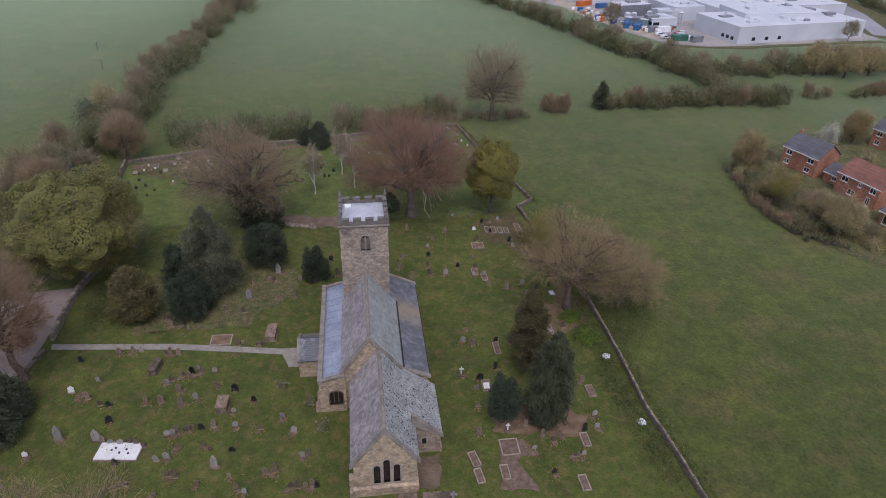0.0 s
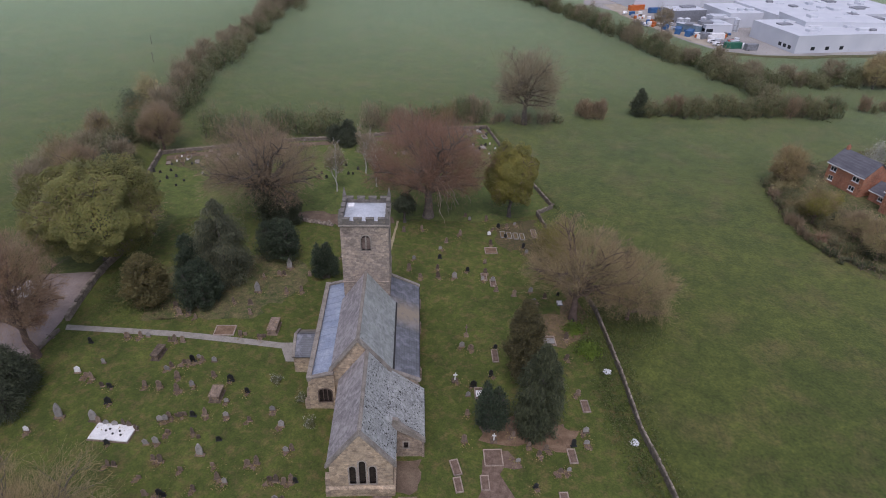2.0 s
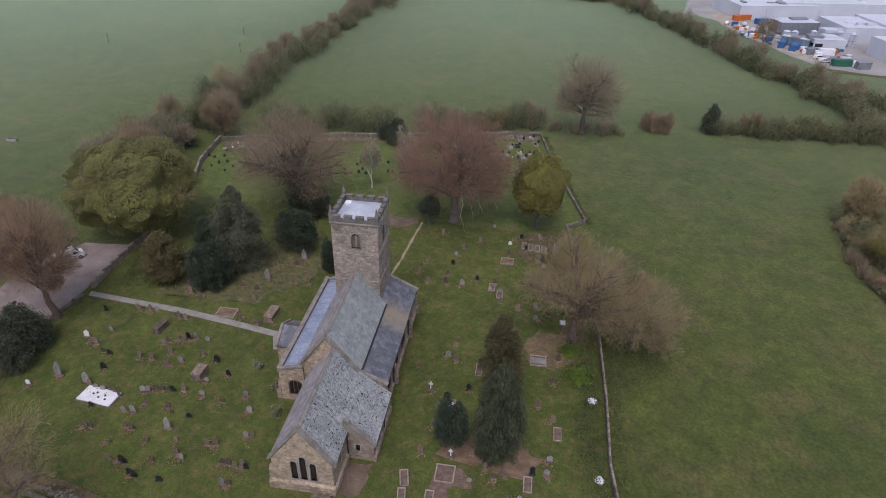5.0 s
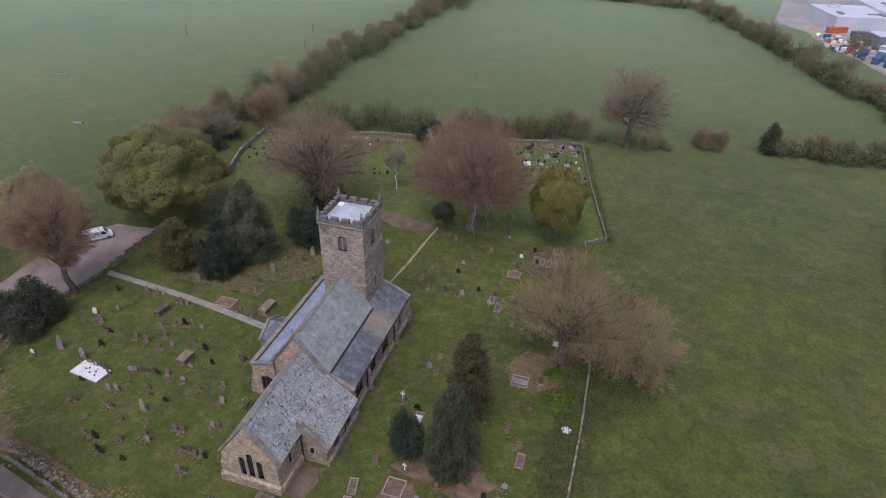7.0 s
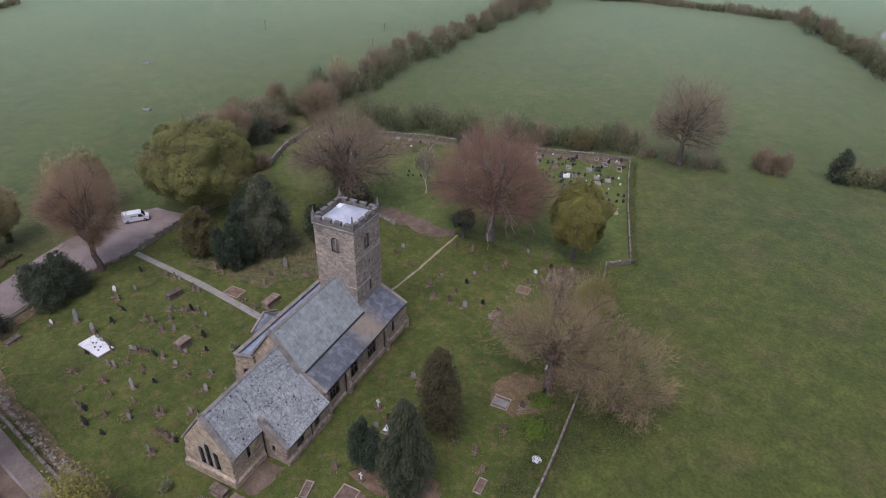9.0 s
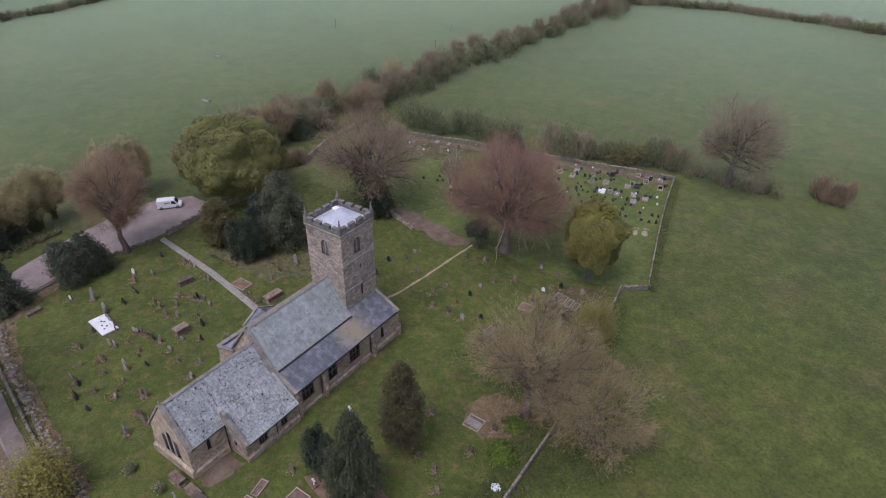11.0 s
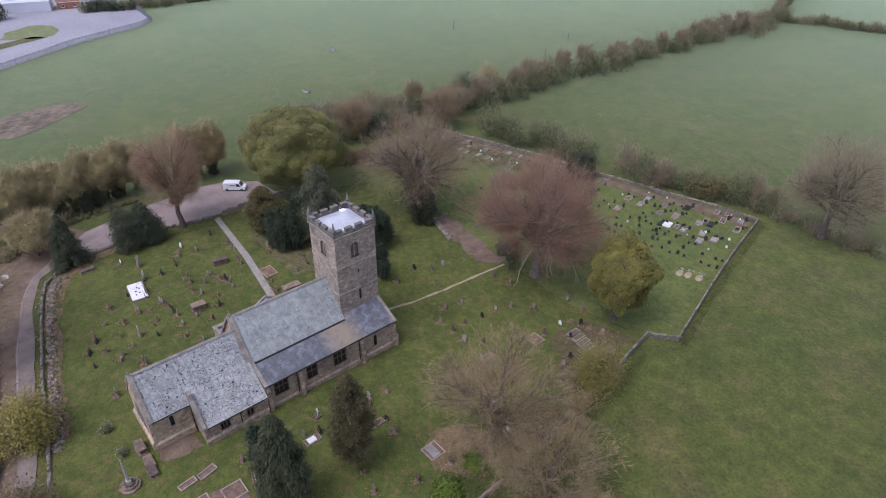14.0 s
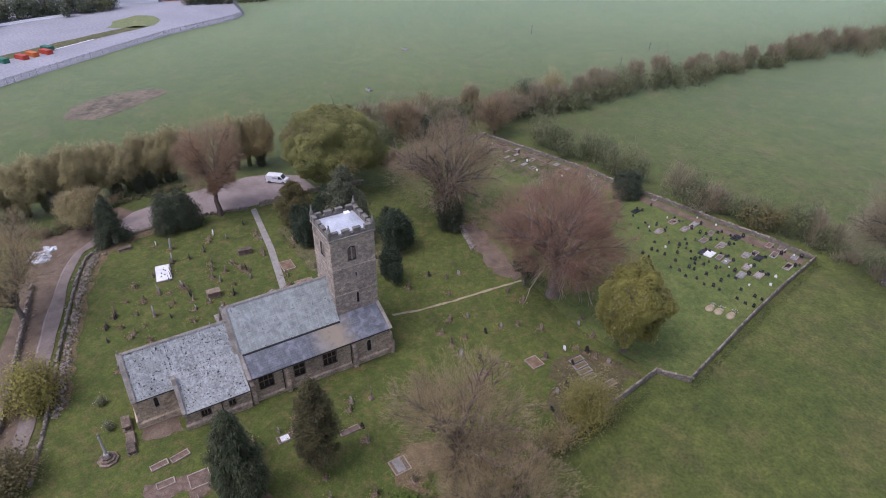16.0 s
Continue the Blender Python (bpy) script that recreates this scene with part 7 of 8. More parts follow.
def chest_tomb(x, y, turn, w=1.0, l=2.1, h=0.85, legs=False, label="weathered stone chest tomb"):
    t = thing("chest_tomb", label, "tomb", on_ground(x, y, turn, 0.05), "chest tombs")
    bm = bmesh.new()
    if legs:
        for a in (-l / 2 + 0.25, l / 2 - 0.25):
            box(bm, -w / 2 + 0.12, w / 2 - 0.12, a - 0.1, a + 0.1, -0.3, h)
            part("support", bm, "weathered_stone", t)
            bm = bmesh.new()
        bm.free()
    else:
        box(bm, -w / 2, w / 2, -l / 2, l / 2, -0.3, h)
        part("chest", bevelled(bm, 0.03), "weathered_stone", t)
    bm = bmesh.new()
    box(bm, -w / 2 - 0.12, w / 2 + 0.12, -l / 2 - 0.12, l / 2 + 0.12, h, h + 0.16)
    part("lid", bevelled(bm, 0.03), "weathered_stone", t)
    bm = bmesh.new()
    box(bm, -w / 2 - 0.2, w / 2 + 0.2, -l / 2 - 0.2, l / 2 + 0.2, -0.3, 0.1)
    part("plinth", bevelled(bm, 0.03), "weathered_stone", t)


chest_tomb(-40.2, 66.4, 0, 1.0, 2.4)
chest_tomb(-28.3, 59.3, 5, 1.3, 2.1, 1.0)
chest_tomb(-25.3, 74.6, 5, 1.3, 3.0, 0.9)
chest_tomb(-2.6, 45.1, 97, 0.9, 2.0, 0.8, True, "stone table tomb on two supports")
chest_tomb(0.3, 45.6, 97, 0.8, 2.0, 0.45, False, "low stone ledger tomb")
chest_tomb(1.8, 45.6, 97, 0.8, 2.0, 0.45, False, "low stone ledger tomb")
chest_tomb(-50.6, 45.0, 10, 0.9, 2.2, 0.4, False, "low pale ledger tomb")
cross = thing("churchyard_cross", "tall pale stone cross shaft on octagonal steps", "cross", on_ground(2.6, 42.9, 0, 0.05))
for k in range(3):
    bm = bmesh.new()
    rod(bm, (0, 0, 0.28 * k - (0.3 if k == 0 else 0)), (0, 0, 0.28 * (k + 1)), 1.3 - 0.33 * k, None, 8)
    part("step", bevelled(bm, 0.03), "weathered_stone", cross)
bm = bmesh.new()
box(bm, -0.3, 0.3, -0.3, 0.3, 0.84, 1.3)
rod(bm, (0, 0, 1.3), (0, 0, 4.4), 0.19, 0.12, 8)
part("shaft", bm, "pale_stone", cross)
bm = bmesh.new()
box(bm, -0.4, 0.4, -0.09, 0.09, 4.4, 4.6)
box(bm, -0.1, 0.1, -0.09, 0.09, 4.35, 4.95)
part("cross_head", bevelled(bm, 0.02), "pale_stone", cross)
# fresh graves in the cemetery
for x, y in ((8.8, 137.3), (10.1, 138.0), (11.8, 139.0)):
    g = thing("fresh_grave", "fresh grave mound of pale soil with flowers", "grave", on_ground(x, y, 20, 0.05), "fresh graves")
    bm = bmesh.new()
    bmesh.ops.create_uvsphere(bm, u_segments=12, v_segments=6, radius=1.0)
    for v in bm.verts:
        v.co = Vector((v.co.x * 0.7 * (1 + 0.1 * math.sin(v.co.y * 9)), v.co.y * 1.3, v.co.z * 0.22))
    part("mound", bm, "trodden_path", g, smooth=True)
    rng = np.random.default_rng(int(x * 10))
    v, f = cards(rng, rng.normal(size=(60, 3)) * np.array((0.25, 0.2, 0.08)) + np.array((0, 1.25, 0.3)), 0.09)
    tagged(part("bouquet", soup("bouquet", v, f, "blossom_white"), None, g), kind="stuff")
# small stones among the old cemetery's plots
for r in range(4):
    for q in range(11):
        if RNG.random() < 0.4:
            continue
        x, y = -69 + q * 2.7 + RNG.uniform(-0.5, 0.5), 129.6 + r * 3.1 + q * 1.15 + RNG.uniform(-0.4, 0.4)
        if y < 137 + (x + 72) * 0.44:
            plant(RNG.choice("khhsw"), [(x, y)], (0.5, 0.75), 20, 6, 2, 0)
# worn soil at the feet of the stones
sv, sf, sn = [], [], 0
for x, y, r in EARTH:
    k = 18
    ang = [2 * math.pi * i / k for i in range(k)]
    rad = [r * RNG.uniform(0.5, 1.1) for _ in ang]
    z = ground_z(x, y) + 0.085
    sv.append((x, y, z))
    sv += [(x + q * 0.85 * math.cos(a), y + q * 1.15 * math.sin(a), z) for a, q in zip(ang, rad)]
    sf += [(sn, sn + 1 + i, sn + 1 + (i + 1) % k) for i in range(k)]
    sn += k + 1
tufts = np.array([(x, y, ground_z(x, y)) for x, y, r in EARTH])
rng = np.random.default_rng(88)
c = np.repeat(tufts, 40, 0) + rng.normal(size=(len(tufts) * 40, 3)) * np.array((0.42, 0.5, 0.0))
c[:, 2] += np.abs(rng.normal(size=len(c))) * 0.16 + 0.1
v, f = cards(rng, c, 0.1, 0.1)
thing("dead_grass", "tufts of rank dead grass round the gravestones", "grass", data=soup("dead_grass", v, f, "leaf_rust"), kind="stuff")
thing("worn_soil", "patches of bare reddish soil beside the graves", "ground", data=soup("worn_soil", sv, sf, "grave_soil"), kind="stuff")
for x, y, r in ((26.6, 70.8, 0.65), (28.4, 57.8, 0.6)):
    h = thing("rubbish_heap", "crumpled white plastic sheet on a heap by the wall", "rubbish", on_ground(x, y, 30, 0.05))
    bm = bmesh.new()
    bmesh.ops.create_icosphere(bm, subdivisions=3, radius=r)
    for v in bm.verts:
        v.co.z *= 0.45
        v.co += v.normal * 0.18 * noise.noise(v.co * 4 + Vector((x, y, 0)))
    part("sheet", bm, "plastic_sheet", h)
# Reddish soil; the corner's shadow is put into its darker colour.
sheet("corner_soil", ragged([(-1.6, 47.0), (-2.2, 51.5), (0.9, 52.0), (1.6, 49.0), (0.6, 46.6)], 0.3, 51, 0.8), "leaf_litter", 0.08, "reddish soil with painted shadow in the corner of the church", "ground", 2.0)
sheet("plot_soil", ragged([(8.9, 54.4), (8.7, 48.2), (8.4, 47.2), (9.7, 46.8), (13.1, 46.8), (12.9, 47.6), (10.5, 48.2), (10.5, 50.3), (11.6, 51.9), (13.8, 52.2), (13.7, 52.8), (11.6, 52.7), (11.7, 54.7)], 0.25, 61, 0.8), "grave_soil", 0.075, "bare reddish soil between kerbed graves", "ground", 0)
sheet("grave_path_soil", ragged([(7.8, 58.5), (8.8, 56.6), (12.5, 56.0), (17.9, 57.1), (19.7, 58.8), (19.2, 60.1), (18.0, 57.7), (14.8, 56.7), (12.0, 58.6)], 0.25, 62, 0.8), "grave_soil", 0.07, "worn reddish soil beside old graves", "ground", 0)
# tumbled stones along the lane wall
rng = random.Random(77)
bm = bmesh.new()
for k in range(900):
    u = rng.random()
    i = rng.randrange(6)
    i += i == 4
    a, b = ((-8, 35.8), (-23.4, 36.4), (-37.9, 37.4), (-46, 38.2), (-50.5, 39.5), (-33, 108.9), (-24, 107.4), (-14, 107.0))[i:i + 2]
    x, y = a[0] + (b[0] - a[0]) * u, a[1] + (b[1] - a[1]) * u + abs(rng.gauss(0, 0.55))
    r = rng.uniform(0.1, 0.32)
    m = pose(x, y, ground_z(x, y) + r * 0.5, rng.uniform(0, 90), rng.uniform(0, 90), rng.uniform(0, 90))
    box(bm, -r, r, -r * rng.uniform(0.5, 0.9), r * 0.7, -r * 0.5, r * rng.uniform(0.3, 0.6), m)
ob = thing("tumbled_stone", "fallen pale stones along the lane wall", "rubble", kind="stuff", data=mesh_of(bm, "tumbled_stone", "coping_stone"))


# ---- houses, works, vehicles ----
def house(x, y, turn, w, d, eave, ridge, wall, roof, label, windows, chimney=True, hip=False):
    """A brick house: w along the front, d deep; windows (across, sill, width, height) on the front and back."""
    h = thing("house", label, "house", on_ground(x, y, turn))
    bm = bmesh.new()
    prism(bm, [(-d / 2, -0.3), (d / 2, -0.3), (d / 2, eave), (0, ridge - 0.15), (-d / 2, eave)], -w / 2, w / 2, "x")
    cuts = [cut_of([(-d / 2 + 0.3, -0.6), (d / 2 - 0.3, -0.6), (d / 2 - 0.3, eave - 0.4), (0, ridge - 0.7), (-d / 2 + 0.3, eave - 0.4)], -w / 2 + 0.3, w / 2 - 0.3, "x")]
    for c, s, ww, hh in windows:
        cuts.append(cut_of(rect(c, ww / 2, s, s + hh), -d / 2 - 0.3, -d / 2 + 0.5, "y"))
    part("wall", carved(bm, cuts, "wall", wall), None, h)
    bm = bmesh.new()
    for s in (-1, 1):
        prism(bm, [(0, ridge), (s * (d / 2 + 0.4), eave - 0.15), (s * (d / 2 + 0.4), eave), (0, ridge + 0.16)], -w / 2 - 0.25, w / 2 + 0.25, "x")
    part("roof", bm, roof, h)
    bm = bmesh.new()
    for s in (-1, 1):
        box(bm, -w / 2 - 0.25, w / 2 + 0.25, s * (d / 2 + 0.42) - 0.06, s * (d / 2 + 0.42) + 0.06, eave - 0.3, eave - 0.08)
    part("fascia", bm, "white_paint", h)
    for c, s, ww, hh in windows:
        bm = bmesh.new()
        yy = -d / 2 + 0.06
        for x0, x1, z0, z1 in ((c - ww / 2, c + ww / 2, s, s + 0.1), (c - ww / 2, c + ww / 2, s + hh - 0.1, s + hh), (c - ww / 2, c - ww / 2 + 0.1, s + 0.1, s + hh - 0.1), (c + ww / 2 - 0.1, c + ww / 2, s + 0.1, s + hh - 0.1),
                               (c - 0.05, c + 0.05, s + 0.1, s + hh - 0.1)):
            box(bm, x0, x1, yy - 0.05, yy + 0.05, z0, z1)
        f = part("window", bm, "white_paint", h)
        bm = bmesh.new()
        box(bm, c - ww / 2 + 0.05, c + ww / 2 - 0.05, yy - 0.01, yy + 0.01, s + 0.05, s + hh - 0.05)
        part("pane", bm, "window_glass", f)
        bm = bmesh.new()
        box(bm, c - ww / 2 - 0.1, c + ww / 2 + 0.1, -d / 2 - 0.12, -d / 2 + 0.02, s - 0.12, s)
        part("sill", bm, "white_paint", f)
    if chimney:
        bm = bmesh.new()
        box(bm, -w / 2 + 0.2, -w / 2 + 0.9, -0.3, 0.3, ridge - 0.3, ridge + 1.0)
        rod(bm, (-w / 2 + 0.55, 0, ridge + 1.0), (-w / 2 + 0.55, 0, ridge + 1.35), 0.13)
        part("chimney", bm, wall, h)
    return h


W2 = [(-3.2, 3.2, 1.6, 1.2), (2.9, 3.2, 1.8, 1.2), (-3.2, 0.9, 1.3, 1.2), (2.6, 0.8, 1.5, 1.2)]
house(93.6, 142.6, -65, 9.6, 7.6, 5.0, 7.9, "red_brick", "tile_grey", "red brick house with a grey tiled roof", W2)
house(97.6, 134.6, -65, 5.5, 5.0, 2.5, 4.2, "red_brick", "tile_grey", "low brick garage with a grey roof", [(0.0, 0.9, 1.2, 1.0)], False)
house(99.0, 126.8, -68, 10.4, 7.2, 5.0, 7.9, "red_brick", "tile_red", "red brick house with a red tiled roof", [(-3.4, 3.2, 1.7, 1.2), (0.4, 3.4, 0.9, 0.9), (3.6, 3.2, 1.5, 1.2), (-1.0, 0.8, 1.8, 1.3), (3.2, 0.1, 1.0, 2.0)], False)
house(99.5, 112.5, -68, 8.0, 6.5, 3.0, 5.2, "red_brick", "tile_grey", "low brick house with white glazed doors", [(-2.0, 0.3, 2.2, 2.1), (1.8, 0.3, 1.6, 2.1)], False)
house(125.0, 156.5, -62, 10.0, 7.5, 5.0, 7.9, "red_brick", "tile_grey", "brick house among garden trees", W2)
house(116, 118, -65, 9.5, 7.2, 5.0, 7.9, "red_brick", "tile_red", "red brick house behind the gardens", W2)
# garden edge towards the field
FENCE = [(72.2, 142), (70.9, 131.3), (70.8, 121.4), (72.9, 113.8), (76.1, 107.0), (80.2, 101.8), (86.6, 97.5), (96, 92)]
fence = thing("garden_fence", "low post-and-wire fence at the field edge", "fence", kind="structure")
for (x0, y0), (x1, y1) in zip(FENCE, FENCE[1:]):
    ln = math.hypot(x1 - x0, y1 - y0)
    for k in range(int(ln / 2.4)):
        u = k / int(ln / 2.4)
        bm = bmesh.new()
        rod(bm, (x0 + (x1 - x0) * u, y0 + (y1 - y0) * u, -0.2), (x0 + (x1 - x0) * u, y0 + (y1 - y0) * u, 1.3), 0.07, None, 5)
        part("post", bm, "old_timber", fence)
    bm = bmesh.new()
    for z in (0.5, 1.1):
        rod(bm, (x0, y0, z), (x1, y1, z), 0.02, None, 4)
    part("rail", bm, "old_timber", fence)
sheet("garden_ground", ragged([(p[0] + 0.8, p[1]) for p in FENCE] + [(140, 92), (150, 165), (110, 168), (84, 152)], 0.3, 21, 4.0), "rough_grass", 0.05, "rough garden grass and beds", "ground", 0)
hedgerow(90, [(73.3, 139), (72.2, 131), (71.8, 122), (72.4, 114), (74.5, 108.8), (79, 105.6), (83, 102.8)], 2.6, 2.2, "leaf_hedge", "twig_brown", 1.2, 0.16, 0.0, 0.2, label="dark green garden hedge at the field edge",
         mixed="leaf_cypress")
stand(broad_tree(93, 11.2, 4.4, 2.0, 0.3, 4, 11, twig="twig_ochre", bark="bark_warm", leaf="leaf_rust", leaf_size=0.1, per_tip=1, low=0.5, label="russet garden tree in first leaf", name="garden_tree", fringe=2500, shell=1500), 76.3, 139.5)
stand(broad_tree(94, 10.0, 3.8, 2.0, 0.3, 4, 11, twig="twig_ochre", bark="bark_warm", leaf="leaf_rust", leaf_size=0.14, per_tip=1, low=0.5, label="orange-brown garden tree among houses", name="garden_tree", fringe=2000, shell=2500), 115, 160)
stand(shrub(95, 3.2, 6.5, "blossom_white", 3500, 0.16, label="garden tree in white blossom", name="blossom_tree", category="tree", bare=0.1), 106, 157)
stand(broad_tree(96, 9.0, 4.4, 1.8, 0.3, 4, 11, twig="twig_ochre", bark="bark_pale_brown", leaf="leaf_row", leaf_size=0.1, per_tip=1, low=0.3, label="garden tree with a pale trunk", name="garden_tree", fringe=2500, shell=1200), 83.0, 108.8)
stand(broad_tree(97, 8.2, 3.4, 1.8, 0.25, 4, 11, twig="twig_ochre", bark="bark_pale_brown", leaf="leaf_olive", leaf_size=0.12, per_tip=1, low=0.3, label="yellow-green garden tree behind a hedge", name="garden_tree", fringe=1500, shell=1800), 76.4, 122.4)
stand(broad_tree(98, 7.0, 3.2, 1.8, 0.25, 4, 11, twig="twig_brown", bark="bark_pale_brown", leaf="leaf_row", leaf_size=0.1, per_tip=1, low=0.3, label="brown garden tree in first leaf", name="garden_tree", fringe=1800, shell=900), 81.8, 115.8)
for i, (x, y, r, h, m, b, t) in enumerate(((74.4, 113.8, 1.9, 3.6, "twig_red", 0.3, "dark plum-red"), (79.5, 129.5, 2.2, 3.2, "leaf_row", 0.3, "olive-brown"), (76.2, 128.0, 1.9, 2.6, "leaf_rust", 0.4, "russet"),
                                            (84.8, 131.0, 1.8, 4.2, "leaf_gold", 0.1, "yellow-green"), (83.8, 126.0, 2.4, 2.8, "leaf_scrub", 0.5, "grey-brown"), (87.0, 121.0, 2.2, 2.6, "leaf_scrub", 0.5, "grey-brown"),
                                            (81.5, 121.5, 2.0, 2.4, "leaf_row", 0.4, "olive-brown"), (87.5, 114.5, 2.4, 3.0, "leaf_rust", 0.5, "russet"), (78.0, 110.5, 2.0, 2.8, "leaf_hedge", 0.2, "dark green"),
                                            (90.3, 106.4, 2.2, 3.6, "leaf_rust", 0.4, "russet"), (79.5, 118.0, 1.7, 2.2, "leaf_hedge", 0.2, "dark green"), (91.0, 110.8, 2.2, 2.6, "leaf_scrub", 0.5, "grey-brown"),
                                            (75.0, 133.5, 1.9, 2.8, "leaf_hedge", 0.3, "dark green"), (81.0, 134.5, 2.0, 2.4, "leaf_scrub", 0.5, "grey-brown"), (87.5, 103.5, 2.0, 3.0, "leaf_row", 0.4, "olive-brown"),
                                            (112, 147, 2.6, 3.4, "leaf_row", 0.3, "olive-brown"), (108, 141, 2.2, 3.0, "leaf_hedge", 0.2, "dark green"), (118, 165, 3.0, 4.0, "leaf_row", 0.4, "olive-brown"))):
    stand(shrub(400 + i, r, h, m, 1500, 0.12, label=t + " garden shrub behind a field-edge hedge", name="garden_shrub", bare=b, twig="twig_ochre"), x, y)


GARDEN = random.Random(44)
for i in range(46):
    t = GARDEN.random()
    k = t * (len(FENCE) - 2)
    a, b = Vector(FENCE[int(k)]), Vector(FENCE[int(k) + 1])
    p = a.lerp(b, k - int(k)) + Vector((0.87, 0.5)) * GARDEN.uniform(2.0, 17.0)
    if min(math.dist(p, q) for q in ((93.6, 142.6), (97.6, 134.6), (99, 126.8), (99.5, 112.5))) < 7.5:
        continue
    m, b, t = GARDEN.choice((("leaf_row", 0.3, "olive-brown"), ("leaf_hedge", 0.15, "dull green"), ("leaf_scrub", 0.5, "grey-brown"), ("leaf_cypress", 0.0, "dark evergreen"), ("leaf_bud", 0.5, "brown budding")))
    stand(shrub(500 + i, GARDEN.uniform(1.4, 2.6), GARDEN.uniform(2.0, 4.6), m, 1100, 0.15, label=t + " shrub in a crowded garden", name="garden_shrub", bare=b, twig="twig_ochre"), p.x, p.y)


def shed(x, y, turn, w, d, h, label, wall="cladding_white", roof="cladding_roof", windows=0, parapet=0.5, units=0, seed=0, bands=True):
    """A flat-roofed works building with a parapet, its windows and roof plant."""
    rng = random.Random(seed)
    s = thing("works_building", label, "building", on_ground(x, y, turn))
    bm = bmesh.new()
    box(bm, -w / 2, w / 2, -d / 2, d / 2, -0.3, h)
    for x0, x1, y0, y1 in ((-w / 2, w / 2, -d / 2, -d / 2 + 0.3), (-w / 2, w / 2, d / 2 - 0.3, d / 2), (-w / 2, -w / 2 + 0.3, -d / 2 + 0.3, d / 2 - 0.3), (w / 2 - 0.3, w / 2, -d / 2 + 0.3, d / 2 - 0.3)):
        box(bm, x0, x1, y0, y1, h, h + parapet)
    part("wall", bm, wall, s)
    bm = bmesh.new()
    box(bm, -w / 2 + 0.3, w / 2 - 0.3, -d / 2 + 0.3, d / 2 - 0.3, h + 0.01, h + 0.15)
    part("roof", bm, roof, s)
    for k in range(windows):
        for side in (0, 1):
            bm = bmesh.new()
            u = 0.12 + 0.1 * k
            if side == 0:
                c = -w / 2 + u * w
                box(bm, c - 0.9, c + 0.9, -d / 2 - 0.05, -d / 2 + 0.02, 1.2, 2.6)
            else:
                c = -d / 2 + u * d
                box(bm, -w / 2 - 0.05, -w / 2 + 0.02, c - 0.9, c + 0.9, 1.2, 2.6)
            part("window", bm, "window_glass", s)
    for k in range(units):
        a, b = rng.uniform(-w * 0.42, w * 0.42), rng.uniform(-d * 0.4, d * 0.4)
        bm = bmesh.new()
        sx, sy, sz = rng.uniform(0.8, 3), rng.uniform(0.8, 2.4), rng.uniform(0.6, 1.6)
        box(bm, a - sx, a + sx, b - sy, b + sy, h + 0.15, h + 0.15 + sz)
        part("roof_unit", bevelled(bm, 0.08), rng.choice(("grey_metal", "cladding_white", "cladding_roof")), s)
    if bands:
        bm = bmesh.new()
        box(bm, -w / 2 - 0.06, w / 2 + 0.06, -d / 2 - 0.06, d / 2 + 0.06, h + parapet - 0.02, h + parapet + 0.14)
        box(bm, -w / 2 + 0.32, w / 2 - 0.32, -d / 2 + 0.32, d / 2 - 0.32, h + 0.1, h + 0.12)
        part("trim", bm, "cladding_white", s)
    return s


sheet("works_yard", ragged([(52, 360), (66, 345), (79, 318), (86, 290), (98, 270), (114, 266), (128, 268), (160, 276), (200, 287), (216, 345), (226, 402), (226, 470), (60, 470)], 0.5, 31, 6.0), "yard_concrete", 0.05,
      "pale concrete works yard", "yard", 0)
sheet("works_verge", ragged([(98, 270), (114, 266), (128, 268), (160, 276), (200, 285), (200, 281), (160, 272), (128, 263), (100, 264)], 0.5, 32, 5.0), "rough_grass", 0.07, "grass verge beside the works", "ground", 0)
shed(157.1, 295.9, 17, 69, 30, 6.6, "large white flat-roofed works building", windows=3, units=18, seed=1)
shed(155, 304, 9, 38, 22, 8.6, "raised white roof block of the works", units=5, seed=2)
shed(166, 338, 15.5, 76, 36, 7.0, "long white works hall", units=20, seed=3)
shed(124, 331, 15.5, 26, 24, 6.0, "white flat-roofed works building", units=8, seed=4)
shed(105, 304.5, 12, 13, 8, 3.6, "small white workshop with blue trim", windows=2, units=2, seed=5)
shed(97, 330, 20, 18, 10, 5.0, "grey metal works store building", "grey_metal", units=4, seed=6)
shed(112, 319, 12, 12, 8, 4.2, "white works annexe with pipes on its roof", units=5, seed=11)
shed(93.5, 303.5, -28, 11, 3.2, 3.0, "long teal-sided works shelter", "blue_grey_paint", units=2, seed=12)
shed(90, 372, 20, 40, 30, 6.0, "white flat-roofed works building", units=8, seed=8)
shed(146, 396, 15.5, 110, 40, 7.0, "far white works hall", units=18, seed=9)
